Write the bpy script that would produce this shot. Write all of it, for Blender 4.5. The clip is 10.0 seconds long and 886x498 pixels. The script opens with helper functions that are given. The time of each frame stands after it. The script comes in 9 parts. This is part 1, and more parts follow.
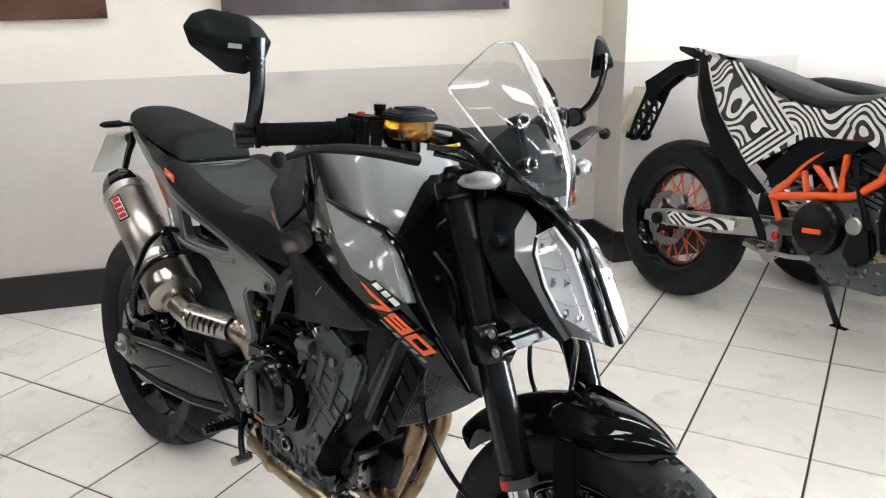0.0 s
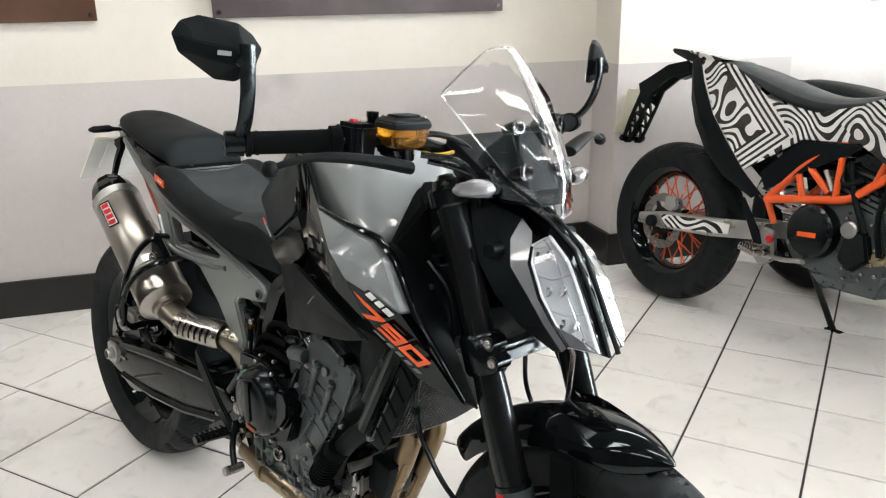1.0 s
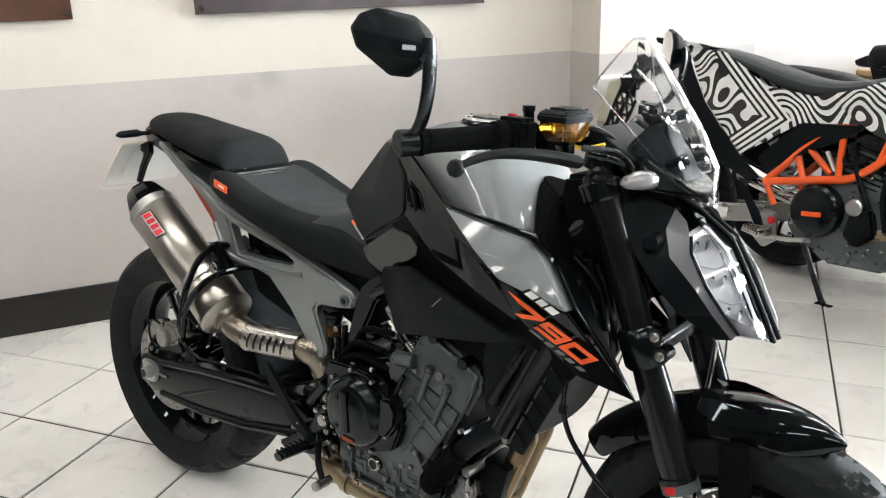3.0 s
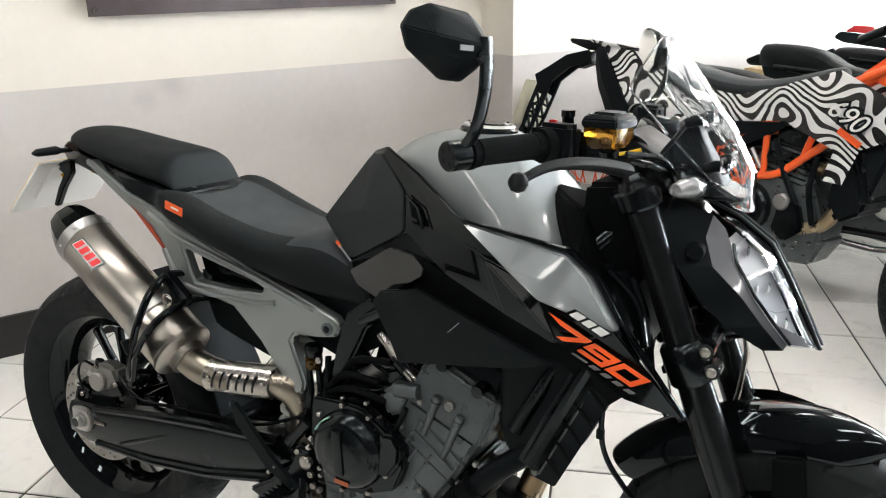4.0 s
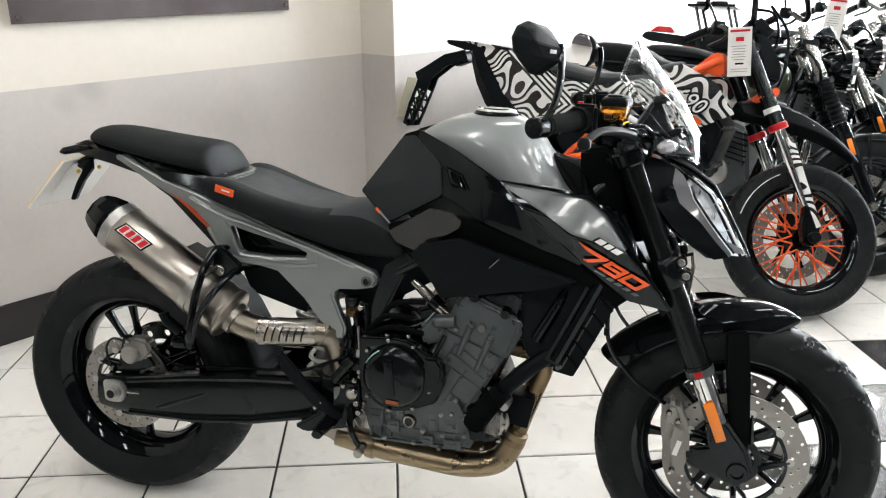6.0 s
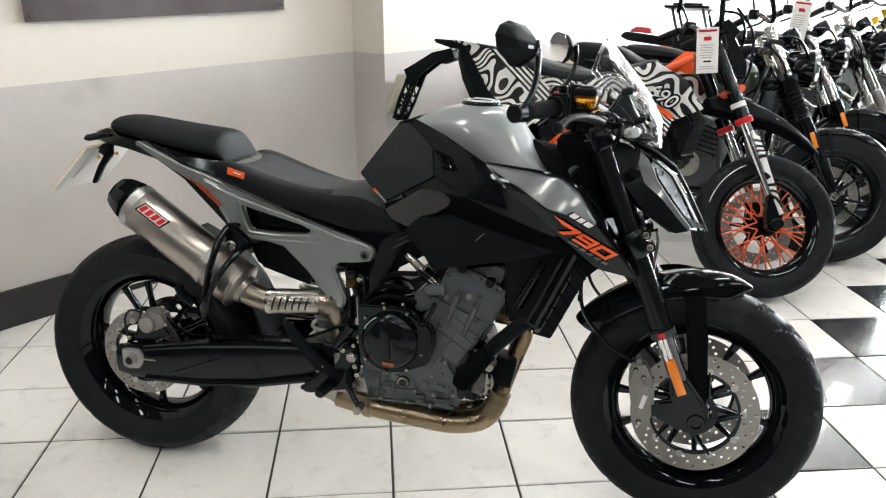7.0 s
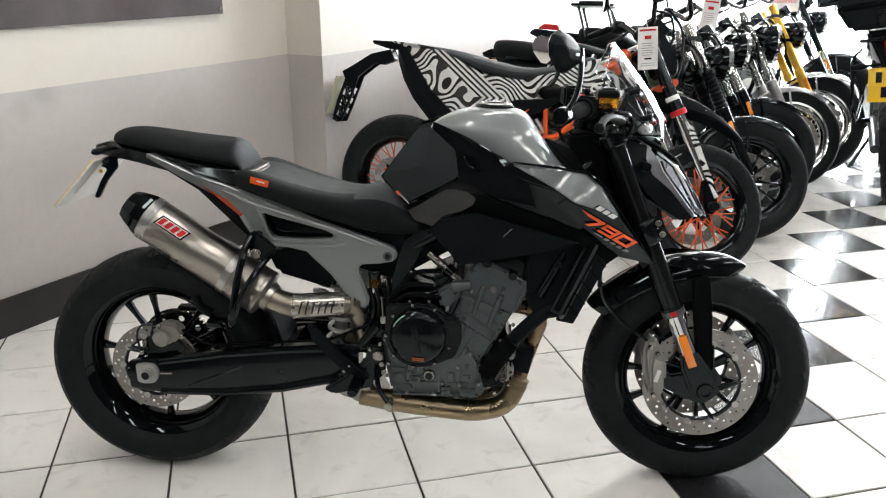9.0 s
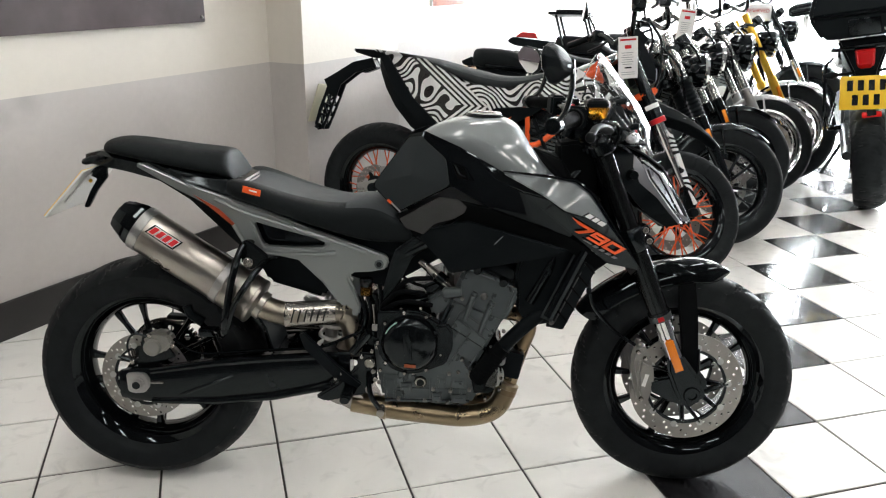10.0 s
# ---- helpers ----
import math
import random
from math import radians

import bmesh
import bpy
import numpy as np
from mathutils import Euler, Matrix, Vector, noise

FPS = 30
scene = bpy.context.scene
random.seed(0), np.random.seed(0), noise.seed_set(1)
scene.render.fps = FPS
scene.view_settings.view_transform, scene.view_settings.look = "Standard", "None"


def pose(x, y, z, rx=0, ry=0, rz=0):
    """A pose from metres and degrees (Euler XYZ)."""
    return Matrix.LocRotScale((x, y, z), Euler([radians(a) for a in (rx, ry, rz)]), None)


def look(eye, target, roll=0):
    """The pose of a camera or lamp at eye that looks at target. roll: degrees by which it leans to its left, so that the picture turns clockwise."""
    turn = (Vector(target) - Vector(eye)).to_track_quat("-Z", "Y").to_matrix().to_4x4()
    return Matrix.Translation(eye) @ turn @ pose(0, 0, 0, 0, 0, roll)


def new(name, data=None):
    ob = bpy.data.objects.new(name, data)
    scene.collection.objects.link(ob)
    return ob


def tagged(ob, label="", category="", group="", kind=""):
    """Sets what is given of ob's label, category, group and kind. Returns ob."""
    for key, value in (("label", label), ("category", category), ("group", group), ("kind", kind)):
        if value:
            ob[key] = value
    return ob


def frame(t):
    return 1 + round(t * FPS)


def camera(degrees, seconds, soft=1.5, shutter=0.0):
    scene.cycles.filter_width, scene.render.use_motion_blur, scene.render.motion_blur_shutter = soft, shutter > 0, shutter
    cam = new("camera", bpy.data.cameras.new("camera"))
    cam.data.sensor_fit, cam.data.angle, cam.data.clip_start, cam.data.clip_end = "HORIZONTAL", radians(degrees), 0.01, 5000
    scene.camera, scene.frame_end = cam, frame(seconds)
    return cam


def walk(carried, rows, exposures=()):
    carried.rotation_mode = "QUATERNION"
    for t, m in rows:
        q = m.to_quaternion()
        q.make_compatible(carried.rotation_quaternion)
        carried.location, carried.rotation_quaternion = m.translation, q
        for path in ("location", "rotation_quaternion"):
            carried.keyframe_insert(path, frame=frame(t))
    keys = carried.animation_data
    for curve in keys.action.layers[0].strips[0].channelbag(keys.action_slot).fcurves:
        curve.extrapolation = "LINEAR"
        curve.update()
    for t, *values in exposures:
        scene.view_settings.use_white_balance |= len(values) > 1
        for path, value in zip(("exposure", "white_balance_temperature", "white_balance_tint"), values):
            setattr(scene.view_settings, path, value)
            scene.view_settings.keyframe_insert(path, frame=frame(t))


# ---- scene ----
cam = camera(56.2, 10.0, 1.15)
PATH = [
    (0, (2.397, -1.872, 1.263), (1.492, -0.201, 0.64), -0.8),
    (0.5, (2.389, -1.864, 1.271), (1.492, -0.189, 0.647), -0.8),
    (1, (2.384, -1.852, 1.27), (1.494, -0.173, 0.647), -0.8),
    (1.5, (2.358, -1.845, 1.277), (1.477, -0.162, 0.653), -0.8),
    (2, (2.261, -1.904, 1.281), (1.406, -0.207, 0.658), -0.8),
    (2.2, (2.201, -1.946, 1.277), (1.365, -0.239, 0.654), -1.0),
    (3.3, (1.953, -1.977, 1.265), (1.37, -0.174, 0.626), -1.1),
    (3.5, (1.9, -1.97, 1.253), (1.384, -0.144, 0.621), -0.9),
    (4, (1.757, -1.921, 1.261), (1.391, -0.061, 0.622), -1.0),
    (4.5, (1.645, -1.966, 1.273), (1.447, -0.081, 0.632), -0.9),
    (5, (1.496, -2.112, 1.295), (1.454, -0.218, 0.653), -0.8),
    (5.5, (1.387, -2.222, 1.306), (1.447, -0.33, 0.661), -0.6),
    (7, (1.315, -2.55, 1.32), (1.467, -0.663, 0.675), -0.1),
    (7.5, (1.25, -2.581, 1.331), (1.421, -0.696, 0.684), -0.1),
    (8, (1.104, -2.589, 1.332), (1.347, -0.713, 0.681), -0.3),
    (8.5, (0.998, -2.589, 1.342), (1.364, -0.735, 0.686), -0.3),
    (9, (0.936, -2.577, 1.357), (1.387, -0.742, 0.7), -0.2),
    (9.5, (0.902, -2.583, 1.366), (1.393, -0.757, 0.715), -0.0),
    (10, (0.888, -2.587, 1.369), (1.401, -0.764, 0.726), 0.1),
]
walk(cam, [(t, look(eye, target, roll)) for t, eye, target, roll in PATH], exposures=((0, 0.07), (4.5, 0.12), (5.5, 0.09), (7, -0.04), (8.5, -0.23), (9.5, -0.21), (10, -0.26)))

# ---- light ----
world = bpy.data.worlds.new("showroom_world")
scene.world = world
world.use_nodes = True
world.node_tree.nodes["Background"].inputs[0].default_value = (0.9, 0.95, 1.0, 1)
world.node_tree.nodes["Background"].inputs[1].default_value = 0.6

S2 = math.sqrt(0.5)


def uv(u, v, z=0.0):
    """World place from u along the long wall and v away from it."""
    return Vector(((u + v) * S2, (u - v) * S2, z))


def area(name, where, target, sx, sy, power, colour):
    lamp = bpy.data.lights.new(name, "AREA")
    lamp.shape, lamp.size, lamp.size_y, lamp.energy, lamp.color = "RECTANGLE", sx, sy, power, colour
    ob = new(name, lamp)
    ob.matrix_world = look(where, target)
    return ob


CEILING = 2.9
scene.view_settings.exposure = 0.0

# ---- helpers for meshes ----
def link(name, bm, material, parent=None, label="", smooth=35, at=None):
    me = bpy.data.meshes.new(name)
    bmesh.ops.recalc_face_normals(bm, faces=bm.faces)
    bm.to_mesh(me)
    bm.free()
    for m in material if isinstance(material, (list, tuple)) else [material]:
        me.materials.append(m)
    if smooth:
        me.polygons.foreach_set("use_smooth", [True] * len(me.polygons))
        me.set_sharp_from_angle(angle=radians(smooth))
    ob = new(name, me)
    if parent is not None:
        ob.parent = parent
    if at is not None:
        ob.matrix_basis = at
    if label:
        ob["label"] = label
    return ob


def part(name, bm, material, parent, label="", smooth=35, at=None):
    """One mesh object under a thing or under one of its parts."""
    return link(name, bm, material, parent, label, smooth, at)


def thing(name, m, label, category, group="", kind=""):
    ob = new(name)
    ob.empty_display_size = 0.05
    ob.matrix_basis = m
    return tagged(ob, label, category, group, kind)


def box(sx, sy, sz, at=(0, 0, 0), bevel=0.0, turn=(0, 0, 0), bm=None, seg=2):
    bm2 = bmesh.new()
    bmesh.ops.create_cube(bm2, size=1)
    bmesh.ops.scale(bm2, vec=(sx, sy, sz), verts=bm2.verts)
    if bevel:
        bmesh.ops.bevel(bm2, geom=bm2.edges[:], offset=bevel, segments=seg, affect="EDGES", profile=0.6)
    bm2.transform(pose(*at, *turn))
    return join(bm, bm2)


def join(bm, other):
    """Adds other to bm (or gives other back when there is no bm yet)."""
    if bm is None:
        return other
    me = bpy.data.meshes.new("tmp")
    other.to_mesh(me)
    other.free()
    bm.from_mesh(me)
    bpy.data.meshes.remove(me)
    return bm


def clean(pts):
    return [Vector(p) for p in pts]


def rounded(pts, radius=0.03, steps=5):
    """A polyline with its inner corners rounded."""
    pts = clean(pts)
    out = [pts[0]]
    for a, b, c in zip(pts, pts[1:], pts[2:]):
        r = min(radius, (a - b).length * 0.48, (c - b).length * 0.48)
        p, q = b + (a - b).normalized() * r, b + (c - b).normalized() * r
        for i in range(steps + 1):
            t = i / steps
            out.append(p * (1 - t) ** 2 + b * 2 * t * (1 - t) + q * t * t)
    out.append(pts[-1])
    return out


def tube(pts, r, seg=10, bm=None, caps=True, flat=1.0):
    """A round bar along pts; r is a number or one number a point."""
    pts = clean(pts)
    bm2 = bmesh.new()
    rs = r if isinstance(r, (list, tuple)) else [r] * len(pts)
    n = len(pts)
    tangents = [(pts[min(i + 1, n - 1)] - pts[max(i - 1, 0)]).normalized() for i in range(n)]
    up = Vector((0, 0, 1)) if abs(tangents[0].z) < 0.9 else Vector((1, 0, 0))
    side = tangents[0].cross(up).normalized()
    rings = []
    for i in range(n):
        t = tangents[i]
        side = (side - t * side.dot(t)).normalized()
        other = t.cross(side)
        rings.append([bm2.verts.new(pts[i] + (side * math.cos(k * math.tau / seg) + other * flat * math.sin(k * math.tau / seg)) * rs[i]) for k in range(seg)])
    for a, b in zip(rings, rings[1:]):
        for k in range(seg):
            bm2.faces.new((a[k], a[(k + 1) % seg], b[(k + 1) % seg], b[k]))
    if caps:
        bm2.faces.new(rings[0])
        bm2.faces.new(rings[-1])
    return join(bm, bm2)


def rod(a, b, r, seg=12, bm=None, r2=None):
    return tube([a, b], [r, r if r2 is None else r2], seg, bm)


def lathe(profile, seg=48, axis="Y", bm=None, at=None, closed=False):
    """Turns (radius, along) pairs round an axis."""
    bm2 = bmesh.new()
    rings = []
    for k in range(seg):
        a = k * math.tau / seg
        ring = []
        for r, h in profile:
            if axis == "Y":
                p = (r * math.cos(a), h, r * math.sin(a))
            elif axis == "X":
                p = (h, r * math.cos(a), r * math.sin(a))
            else:
                p = (r * math.cos(a), r * math.sin(a), h)
            ring.append(bm2.verts.new(p))
        rings.append(ring)
    m = len(profile)
    for k in range(seg):
        a, b = rings[k], rings[(k + 1) % seg]
        for i in range(m if closed else m - 1):
            j = (i + 1) % m
            bm2.faces.new((a[i], a[j], b[j], b[i]))
    bmesh.ops.remove_doubles(bm2, verts=bm2.verts, dist=1e-5)
    if at is not None:
        bm2.transform(at)
    return join(bm, bm2)


def slab(outline, y0, y1, bevel=0.0, bm=None, holes=(), seg=2):
    """A plate: an (x, z) outline given a thickness from y0 to y1, with holes cut through."""
    bm2 = bmesh.new()
    loops = [outline, *holes]
    edges = []
    for loop in loops:
        vs = [bm2.verts.new((x, y0, z)) for x, z in loop]
        edges += [bm2.edges.new((a, b)) for a, b in zip(vs, vs[1:] + vs[:1])]
    if holes:
        bmesh.ops.triangle_fill(bm2, edges=edges, use_beauty=True, use_dissolve=True)
        # keep only what lies inside the outline and outside the holes
    else:
        bm2.faces.new(list(bm2.verts))
    got = bmesh.ops.extrude_face_region(bm2, geom=bm2.faces[:])
    bmesh.ops.translate(bm2, vec=(0, y1 - y0, 0), verts=[v for v in got["geom"] if isinstance(v, bmesh.types.BMVert)])
    bmesh.ops.recalc_face_normals(bm2, faces=bm2.faces)
    if bevel:
        sharp = [e for e in bm2.edges if len(e.link_faces) == 2 and e.calc_face_angle(0) > 0.6]
        bmesh.ops.bevel(bm2, geom=sharp, offset=bevel, segments=seg, affect="EDGES", clamp_overlap=True)
    return join(bm, bm2)


def hull(pts, bevel=0.0, bm=None, seg=2):
    """The convex body round pts, with its edges rounded."""
    bm2 = bmesh.new()
    for p in pts:
        bm2.verts.new(p)
    got = bmesh.ops.convex_hull(bm2, input=bm2.verts)
    bmesh.ops.delete(bm2, geom=[v for v in bm2.verts if not v.link_faces], context="VERTS")
    bmesh.ops.dissolve_limit(bm2, angle_limit=0.02, verts=bm2.verts, edges=bm2.edges)
    bmesh.ops.recalc_face_normals(bm2, faces=bm2.faces)
    if bevel:
        sharp = [e for e in bm2.edges if len(e.link_faces) == 2 and e.calc_face_angle(0) > 0.2]
        bmesh.ops.bevel(bm2, geom=sharp, offset=bevel, segments=seg, affect="EDGES", clamp_overlap=True)
    return join(bm, bm2)


def loft(sections, bm=None, caps=True, closed=True):
    """A skin over rings that all have the same number of points."""
    bm2 = bmesh.new()
    rings = [[bm2.verts.new(p) for p in s] for s in sections]
    n = len(rings[0])
    for a, b in zip(rings, rings[1:]):
        for k in range(n if closed else n - 1):
            bm2.faces.new((a[k], a[(k + 1) % n], b[(k + 1) % n], b[k]))
    if caps and closed:
        bm2.faces.new(rings[0])
        bm2.faces.new(rings[-1])
    return join(bm, bm2)


def skin(rows, thick=0.004, bm=None, smooth=0):
    """A curved sheet through rows of points, given a thickness."""
    bm2 = bmesh.new()
    grid = [[bm2.verts.new(p) for p in row] for row in rows]
    for a, b in zip(grid, grid[1:]):
        for k in range(len(a) - 1):
            bm2.faces.new((a[k], a[k + 1], b[k + 1], b[k]))
    bmesh.ops.recalc_face_normals(bm2, faces=bm2.faces)
    if smooth:
        bmesh.ops.subdivide_edges(bm2, edges=bm2.edges[:], cuts=smooth, use_grid_fill=True, smooth=0.6)
    if thick:
        bmesh.ops.solidify(bm2, geom=bm2.faces[:], thickness=thick)
    return join(bm, bm2)


def facets(verts, faces, thick=0.006, bevel=0.002, bm=None):
    """A folded panel from named corners."""
    bm2 = bmesh.new()
    vs = [bm2.verts.new(v) for v in verts]
    for f in faces:
        bm2.faces.new([vs[i] for i in f])
    bmesh.ops.recalc_face_normals(bm2, faces=bm2.faces)
    if thick:
        bmesh.ops.solidify(bm2, geom=bm2.faces[:], thickness=thick)
        bmesh.ops.recalc_face_normals(bm2, faces=bm2.faces)
    if bevel:
        sharp = [e for e in bm2.edges if len(e.link_faces) == 2 and e.calc_face_angle(0) > 0.12]
        bmesh.ops.bevel(bm2, geom=sharp, offset=bevel, segments=2, affect="EDGES", clamp_overlap=True)
    return join(bm, bm2)


def flipped(bm):
    bmesh.ops.scale(bm, vec=(1, -1, 1), verts=bm.verts)
    bmesh.ops.reverse_faces(bm, faces=bm.faces)
    return bm


def bolt(at, r=0.007, h=0.006, axis=(0, -1, 0), bm=None):
    a = Vector(at)
    d = Vector(axis).normalized()
    bm = tube([a - d * 0.002, a + d * h * 0.7, a + d * h], [r, r, r * 0.75], 10, bm)
    return tube([a + d * h, a + d * (h + 0.0008)], [r * 0.45, r * 0.42], 6, bm)


def steer(parts, point, axis, degrees):
    """Turn the front end of a parked motorcycle on its steering axis."""
    p = Vector(point)
    m = Matrix.Translation(p) @ Matrix.Rotation(radians(degrees), 4, Vector(axis)) @ Matrix.Translation(-p)
    for ob in parts:
        ob.matrix_basis = m @ ob.matrix_basis


def lettering(text, size, m, depth=0.001, shear=0.0, spacing=1.0, bolder=0.0):
    """Letters as a mesh in the plane of m."""
    cu = bpy.data.curves.new("letters", "FONT")
    cu.body, cu.size, cu.extrude, cu.shear, cu.space_character = text, size, depth, shear, spacing
    cu.offset = bolder
    cu.align_x, cu.align_y = "CENTER", "CENTER"
    ob = bpy.data.objects.new("letters", cu)
    scene.collection.objects.link(ob)
    me = bpy.data.meshes.new_from_object(ob.evaluated_get(bpy.context.evaluated_depsgraph_get()))
    bpy.data.objects.remove(ob)
    bm = bmesh.new()
    bm.from_mesh(me)
    bpy.data.meshes.remove(me)
    bm.transform(m)
    return bm

# ---- materials ----
def material(name, colour, rough=0.5, metal=0.0, coat=0.0, bump=0.0, grain=400.0, vary=0.0, blotch=6.0, rvary=0.0, spec=0.5, stretch=(1, 1, 1), coords="Object", randomise=0.0, clear=0.0, ior=1.45):
    """A procedural surface: base colour, two scales of variation in colour and gloss, and fine relief."""
    m = bpy.data.materials.new(name)
    m.use_nodes = True
    nt = m.node_tree
    n, l = nt.nodes, nt.links
    b = n["Principled BSDF"]
    b.inputs["Base Color"].default_value = (*colour, 1)
    b.inputs["Roughness"].default_value = rough
    b.inputs["Metallic"].default_value = metal
    b.inputs["Coat Weight"].default_value = coat
    b.inputs["Coat Roughness"].default_value = 0.04
    b.inputs["Specular IOR Level"].default_value = spec
    b.inputs["Transmission Weight"].default_value = clear
    b.inputs["IOR"].default_value = ior
    tc = n.new("ShaderNodeTexCoord")
    mp = n.new("ShaderNodeMapping")
    mp.inputs["Scale"].default_value = stretch
    l.new(tc.outputs[coords], mp.inputs["Vector"])

    def noise_at(scale, detail=4.0):
        t = n.new("ShaderNodeTexNoise")
        t.inputs["Scale"].default_value = scale
        t.inputs["Detail"].default_value = detail
        l.new(mp.outputs["Vector"], t.inputs["Vector"])
        return t

    if vary or randomise:
        t = noise_at(blotch)
        t2 = noise_at(grain * 0.5)
        add = n.new("ShaderNodeMath")
        add.operation = "MULTIPLY_ADD"
        add.inputs[1].default_value = 0.35
        l.new(t2.outputs["Fac"], add.inputs[0])
        l.new(t.outputs["Fac"], add.inputs[2])
        mr = n.new("ShaderNodeMapRange")
        mr.inputs["From Min"].default_value, mr.inputs["From Max"].default_value = 0.35, 1.0
        mr.inputs["To Min"].default_value, mr.inputs["To Max"].default_value = 1 - vary, 1 + vary
        l.new(add.outputs[0], mr.inputs["Value"])
        last = mr.outputs[0]
        if randomise:
            oi = n.new("ShaderNodeObjectInfo")
            rr = n.new("ShaderNodeMapRange")
            rr.inputs["To Min"].default_value, rr.inputs["To Max"].default_value = 1 - randomise, 1 + randomise
            l.new(oi.outputs["Random"], rr.inputs["Value"])
            mul = n.new("ShaderNodeMath")
            mul.operation = "MULTIPLY"
            l.new(last, mul.inputs[0])
            l.new(rr.outputs[0], mul.inputs[1])
            last = mul.outputs[0]
        mix = n.new("ShaderNodeVectorMath")
        mix.operation = "SCALE"
        mix.inputs[0].default_value = colour
        l.new(last, mix.inputs["Scale"])
        l.new(mix.outputs[0], b.inputs["Base Color"])
    if rvary:
        t = noise_at(blotch * 2.3)
        mr = n.new("ShaderNodeMapRange")
        mr.inputs["From Min"].default_value, mr.inputs["From Max"].default_value = 0.3, 0.7
        mr.inputs["To Min"].default_value, mr.inputs["To Max"].default_value = max(0.0, rough - rvary), rough + rvary
        l.new(t.outputs["Fac"], mr.inputs["Value"])
        l.new(mr.outputs[0], b.inputs["Roughness"])
    if bump:
        t = noise_at(grain, 3.0)
        bp_ = n.new("ShaderNodeBump")
        bp_.inputs["Strength"].default_value = min(1.0, bump)
        bp_.inputs["Distance"].default_value = 0.002
        l.new(t.outputs["Fac"], bp_.inputs["Height"])
        l.new(bp_.outputs[0], b.inputs["Normal"])
    return m


def glowing(name, colour, strength):
    m = bpy.data.materials.new(name)
    m.use_nodes = True
    b = m.node_tree.nodes["Principled BSDF"]
    b.inputs["Base Color"].default_value = (*colour, 1)
    b.inputs["Emission Color"].default_value = (*colour, 1)
    b.inputs["Emission Strength"].default_value = strength
    return m


M_TILE = material("white_glazed_tile", (0.845, 0.835, 0.805), 0.20, vary=0.02, blotch=1.2, grain=8, rvary=0.03, bump=0.02, randomise=0.03, coords="Generated")


def soiled(m, amount):
    """Faint smears and scuffs that run across the pieces."""
    n, l = m.node_tree.nodes, m.node_tree.links
    b = n["Principled BSDF"]
    src = b.inputs["Base Color"].links[0].from_socket
    geo = n.new("ShaderNodeNewGeometry")
    last = None
    for scale, lo, hi in ((1.6, 0.50, 0.72), (11.0, 0.56, 0.74)):
        t = n.new("ShaderNodeTexNoise")
        t.inputs["Scale"].default_value, t.inputs["Detail"].default_value, t.inputs["Distortion"].default_value = scale, 5.0, 1.2
        l.new(geo.outputs["Position"], t.inputs["Vector"])
        mr = n.new("ShaderNodeMapRange")
        mr.inputs["From Min"].default_value, mr.inputs["From Max"].default_value = lo, hi
        mr.inputs["To Min"].default_value, mr.inputs["To Max"].default_value = 1.0, 1.0 - amount
        l.new(t.outputs["Fac"], mr.inputs["Value"])
        sc_ = n.new("ShaderNodeVectorMath")
        sc_.operation = "SCALE"
        l.new(last or src, sc_.inputs[0])
        l.new(mr.outputs[0], sc_.inputs["Scale"])
        last = sc_.outputs[0]
    l.new(last, b.inputs["Base Color"])


soiled(M_TILE, 0.15)
M_TILE_BLACK = material("black_glazed_tile", (0.018, 0.018, 0.020), 0.22, vary=0.1, blotch=3, grain=20, rvary=0.03, coat=0.5)
M_GROUT = material("dark_grout", (0.035, 0.03, 0.028), 0.9, vary=0.3, grain=300, bump=0.3)
M_WALL_GREY = material("grey_wall_paint", (0.50, 0.475, 0.46), 0.55, vary=0.10, blotch=1.7, grain=60, bump=0.30, rvary=0.08)


def smudged_and_shadowed(m, marks):
    """Soft dark rub marks and painted shadows on a wall, each at a place of its own."""
    n, l = m.node_tree.nodes, m.node_tree.links
    b = n["Principled BSDF"]
    src = b.inputs["Base Color"].links[0].from_socket
    geo = n.new("ShaderNodeNewGeometry")
    wob = n.new("ShaderNodeTexNoise")
    wob.inputs["Scale"].default_value = 9.0
    l.new(geo.outputs["Position"], wob.inputs["Vector"])
    for (x, y, z), r, dark in marks:
        d = n.new("ShaderNodeVectorMath")
        d.operation = "DISTANCE"
        l.new(geo.outputs["Position"], d.inputs[0])
        d.inputs[1].default_value = (x, y, z)
        ad = n.new("ShaderNodeMath")
        ad.operation = "MULTIPLY_ADD"
        ad.inputs[1].default_value = r * 0.9
        l.new(wob.outputs["Fac"], ad.inputs[0])
        l.new(d.outputs["Value"], ad.inputs[2])
        mr = n.new("ShaderNodeMapRange")
        mr.interpolation_type = "SMOOTHSTEP"
        mr.inputs["From Min"].default_value, mr.inputs["From Max"].default_value = r * 0.45, r * 1.6
        mr.inputs["To Min"].default_value, mr.inputs["To Max"].default_value = dark, 1.0
        l.new(ad.outputs[0], mr.inputs["Value"])
        sc_ = n.new("ShaderNodeVectorMath")
        sc_.operation = "SCALE"
        l.new(src, sc_.inputs[0])
        l.new(mr.outputs[0], sc_.inputs["Scale"])
        src = sc_.outputs[0]
    l.new(src, b.inputs["Base Color"])


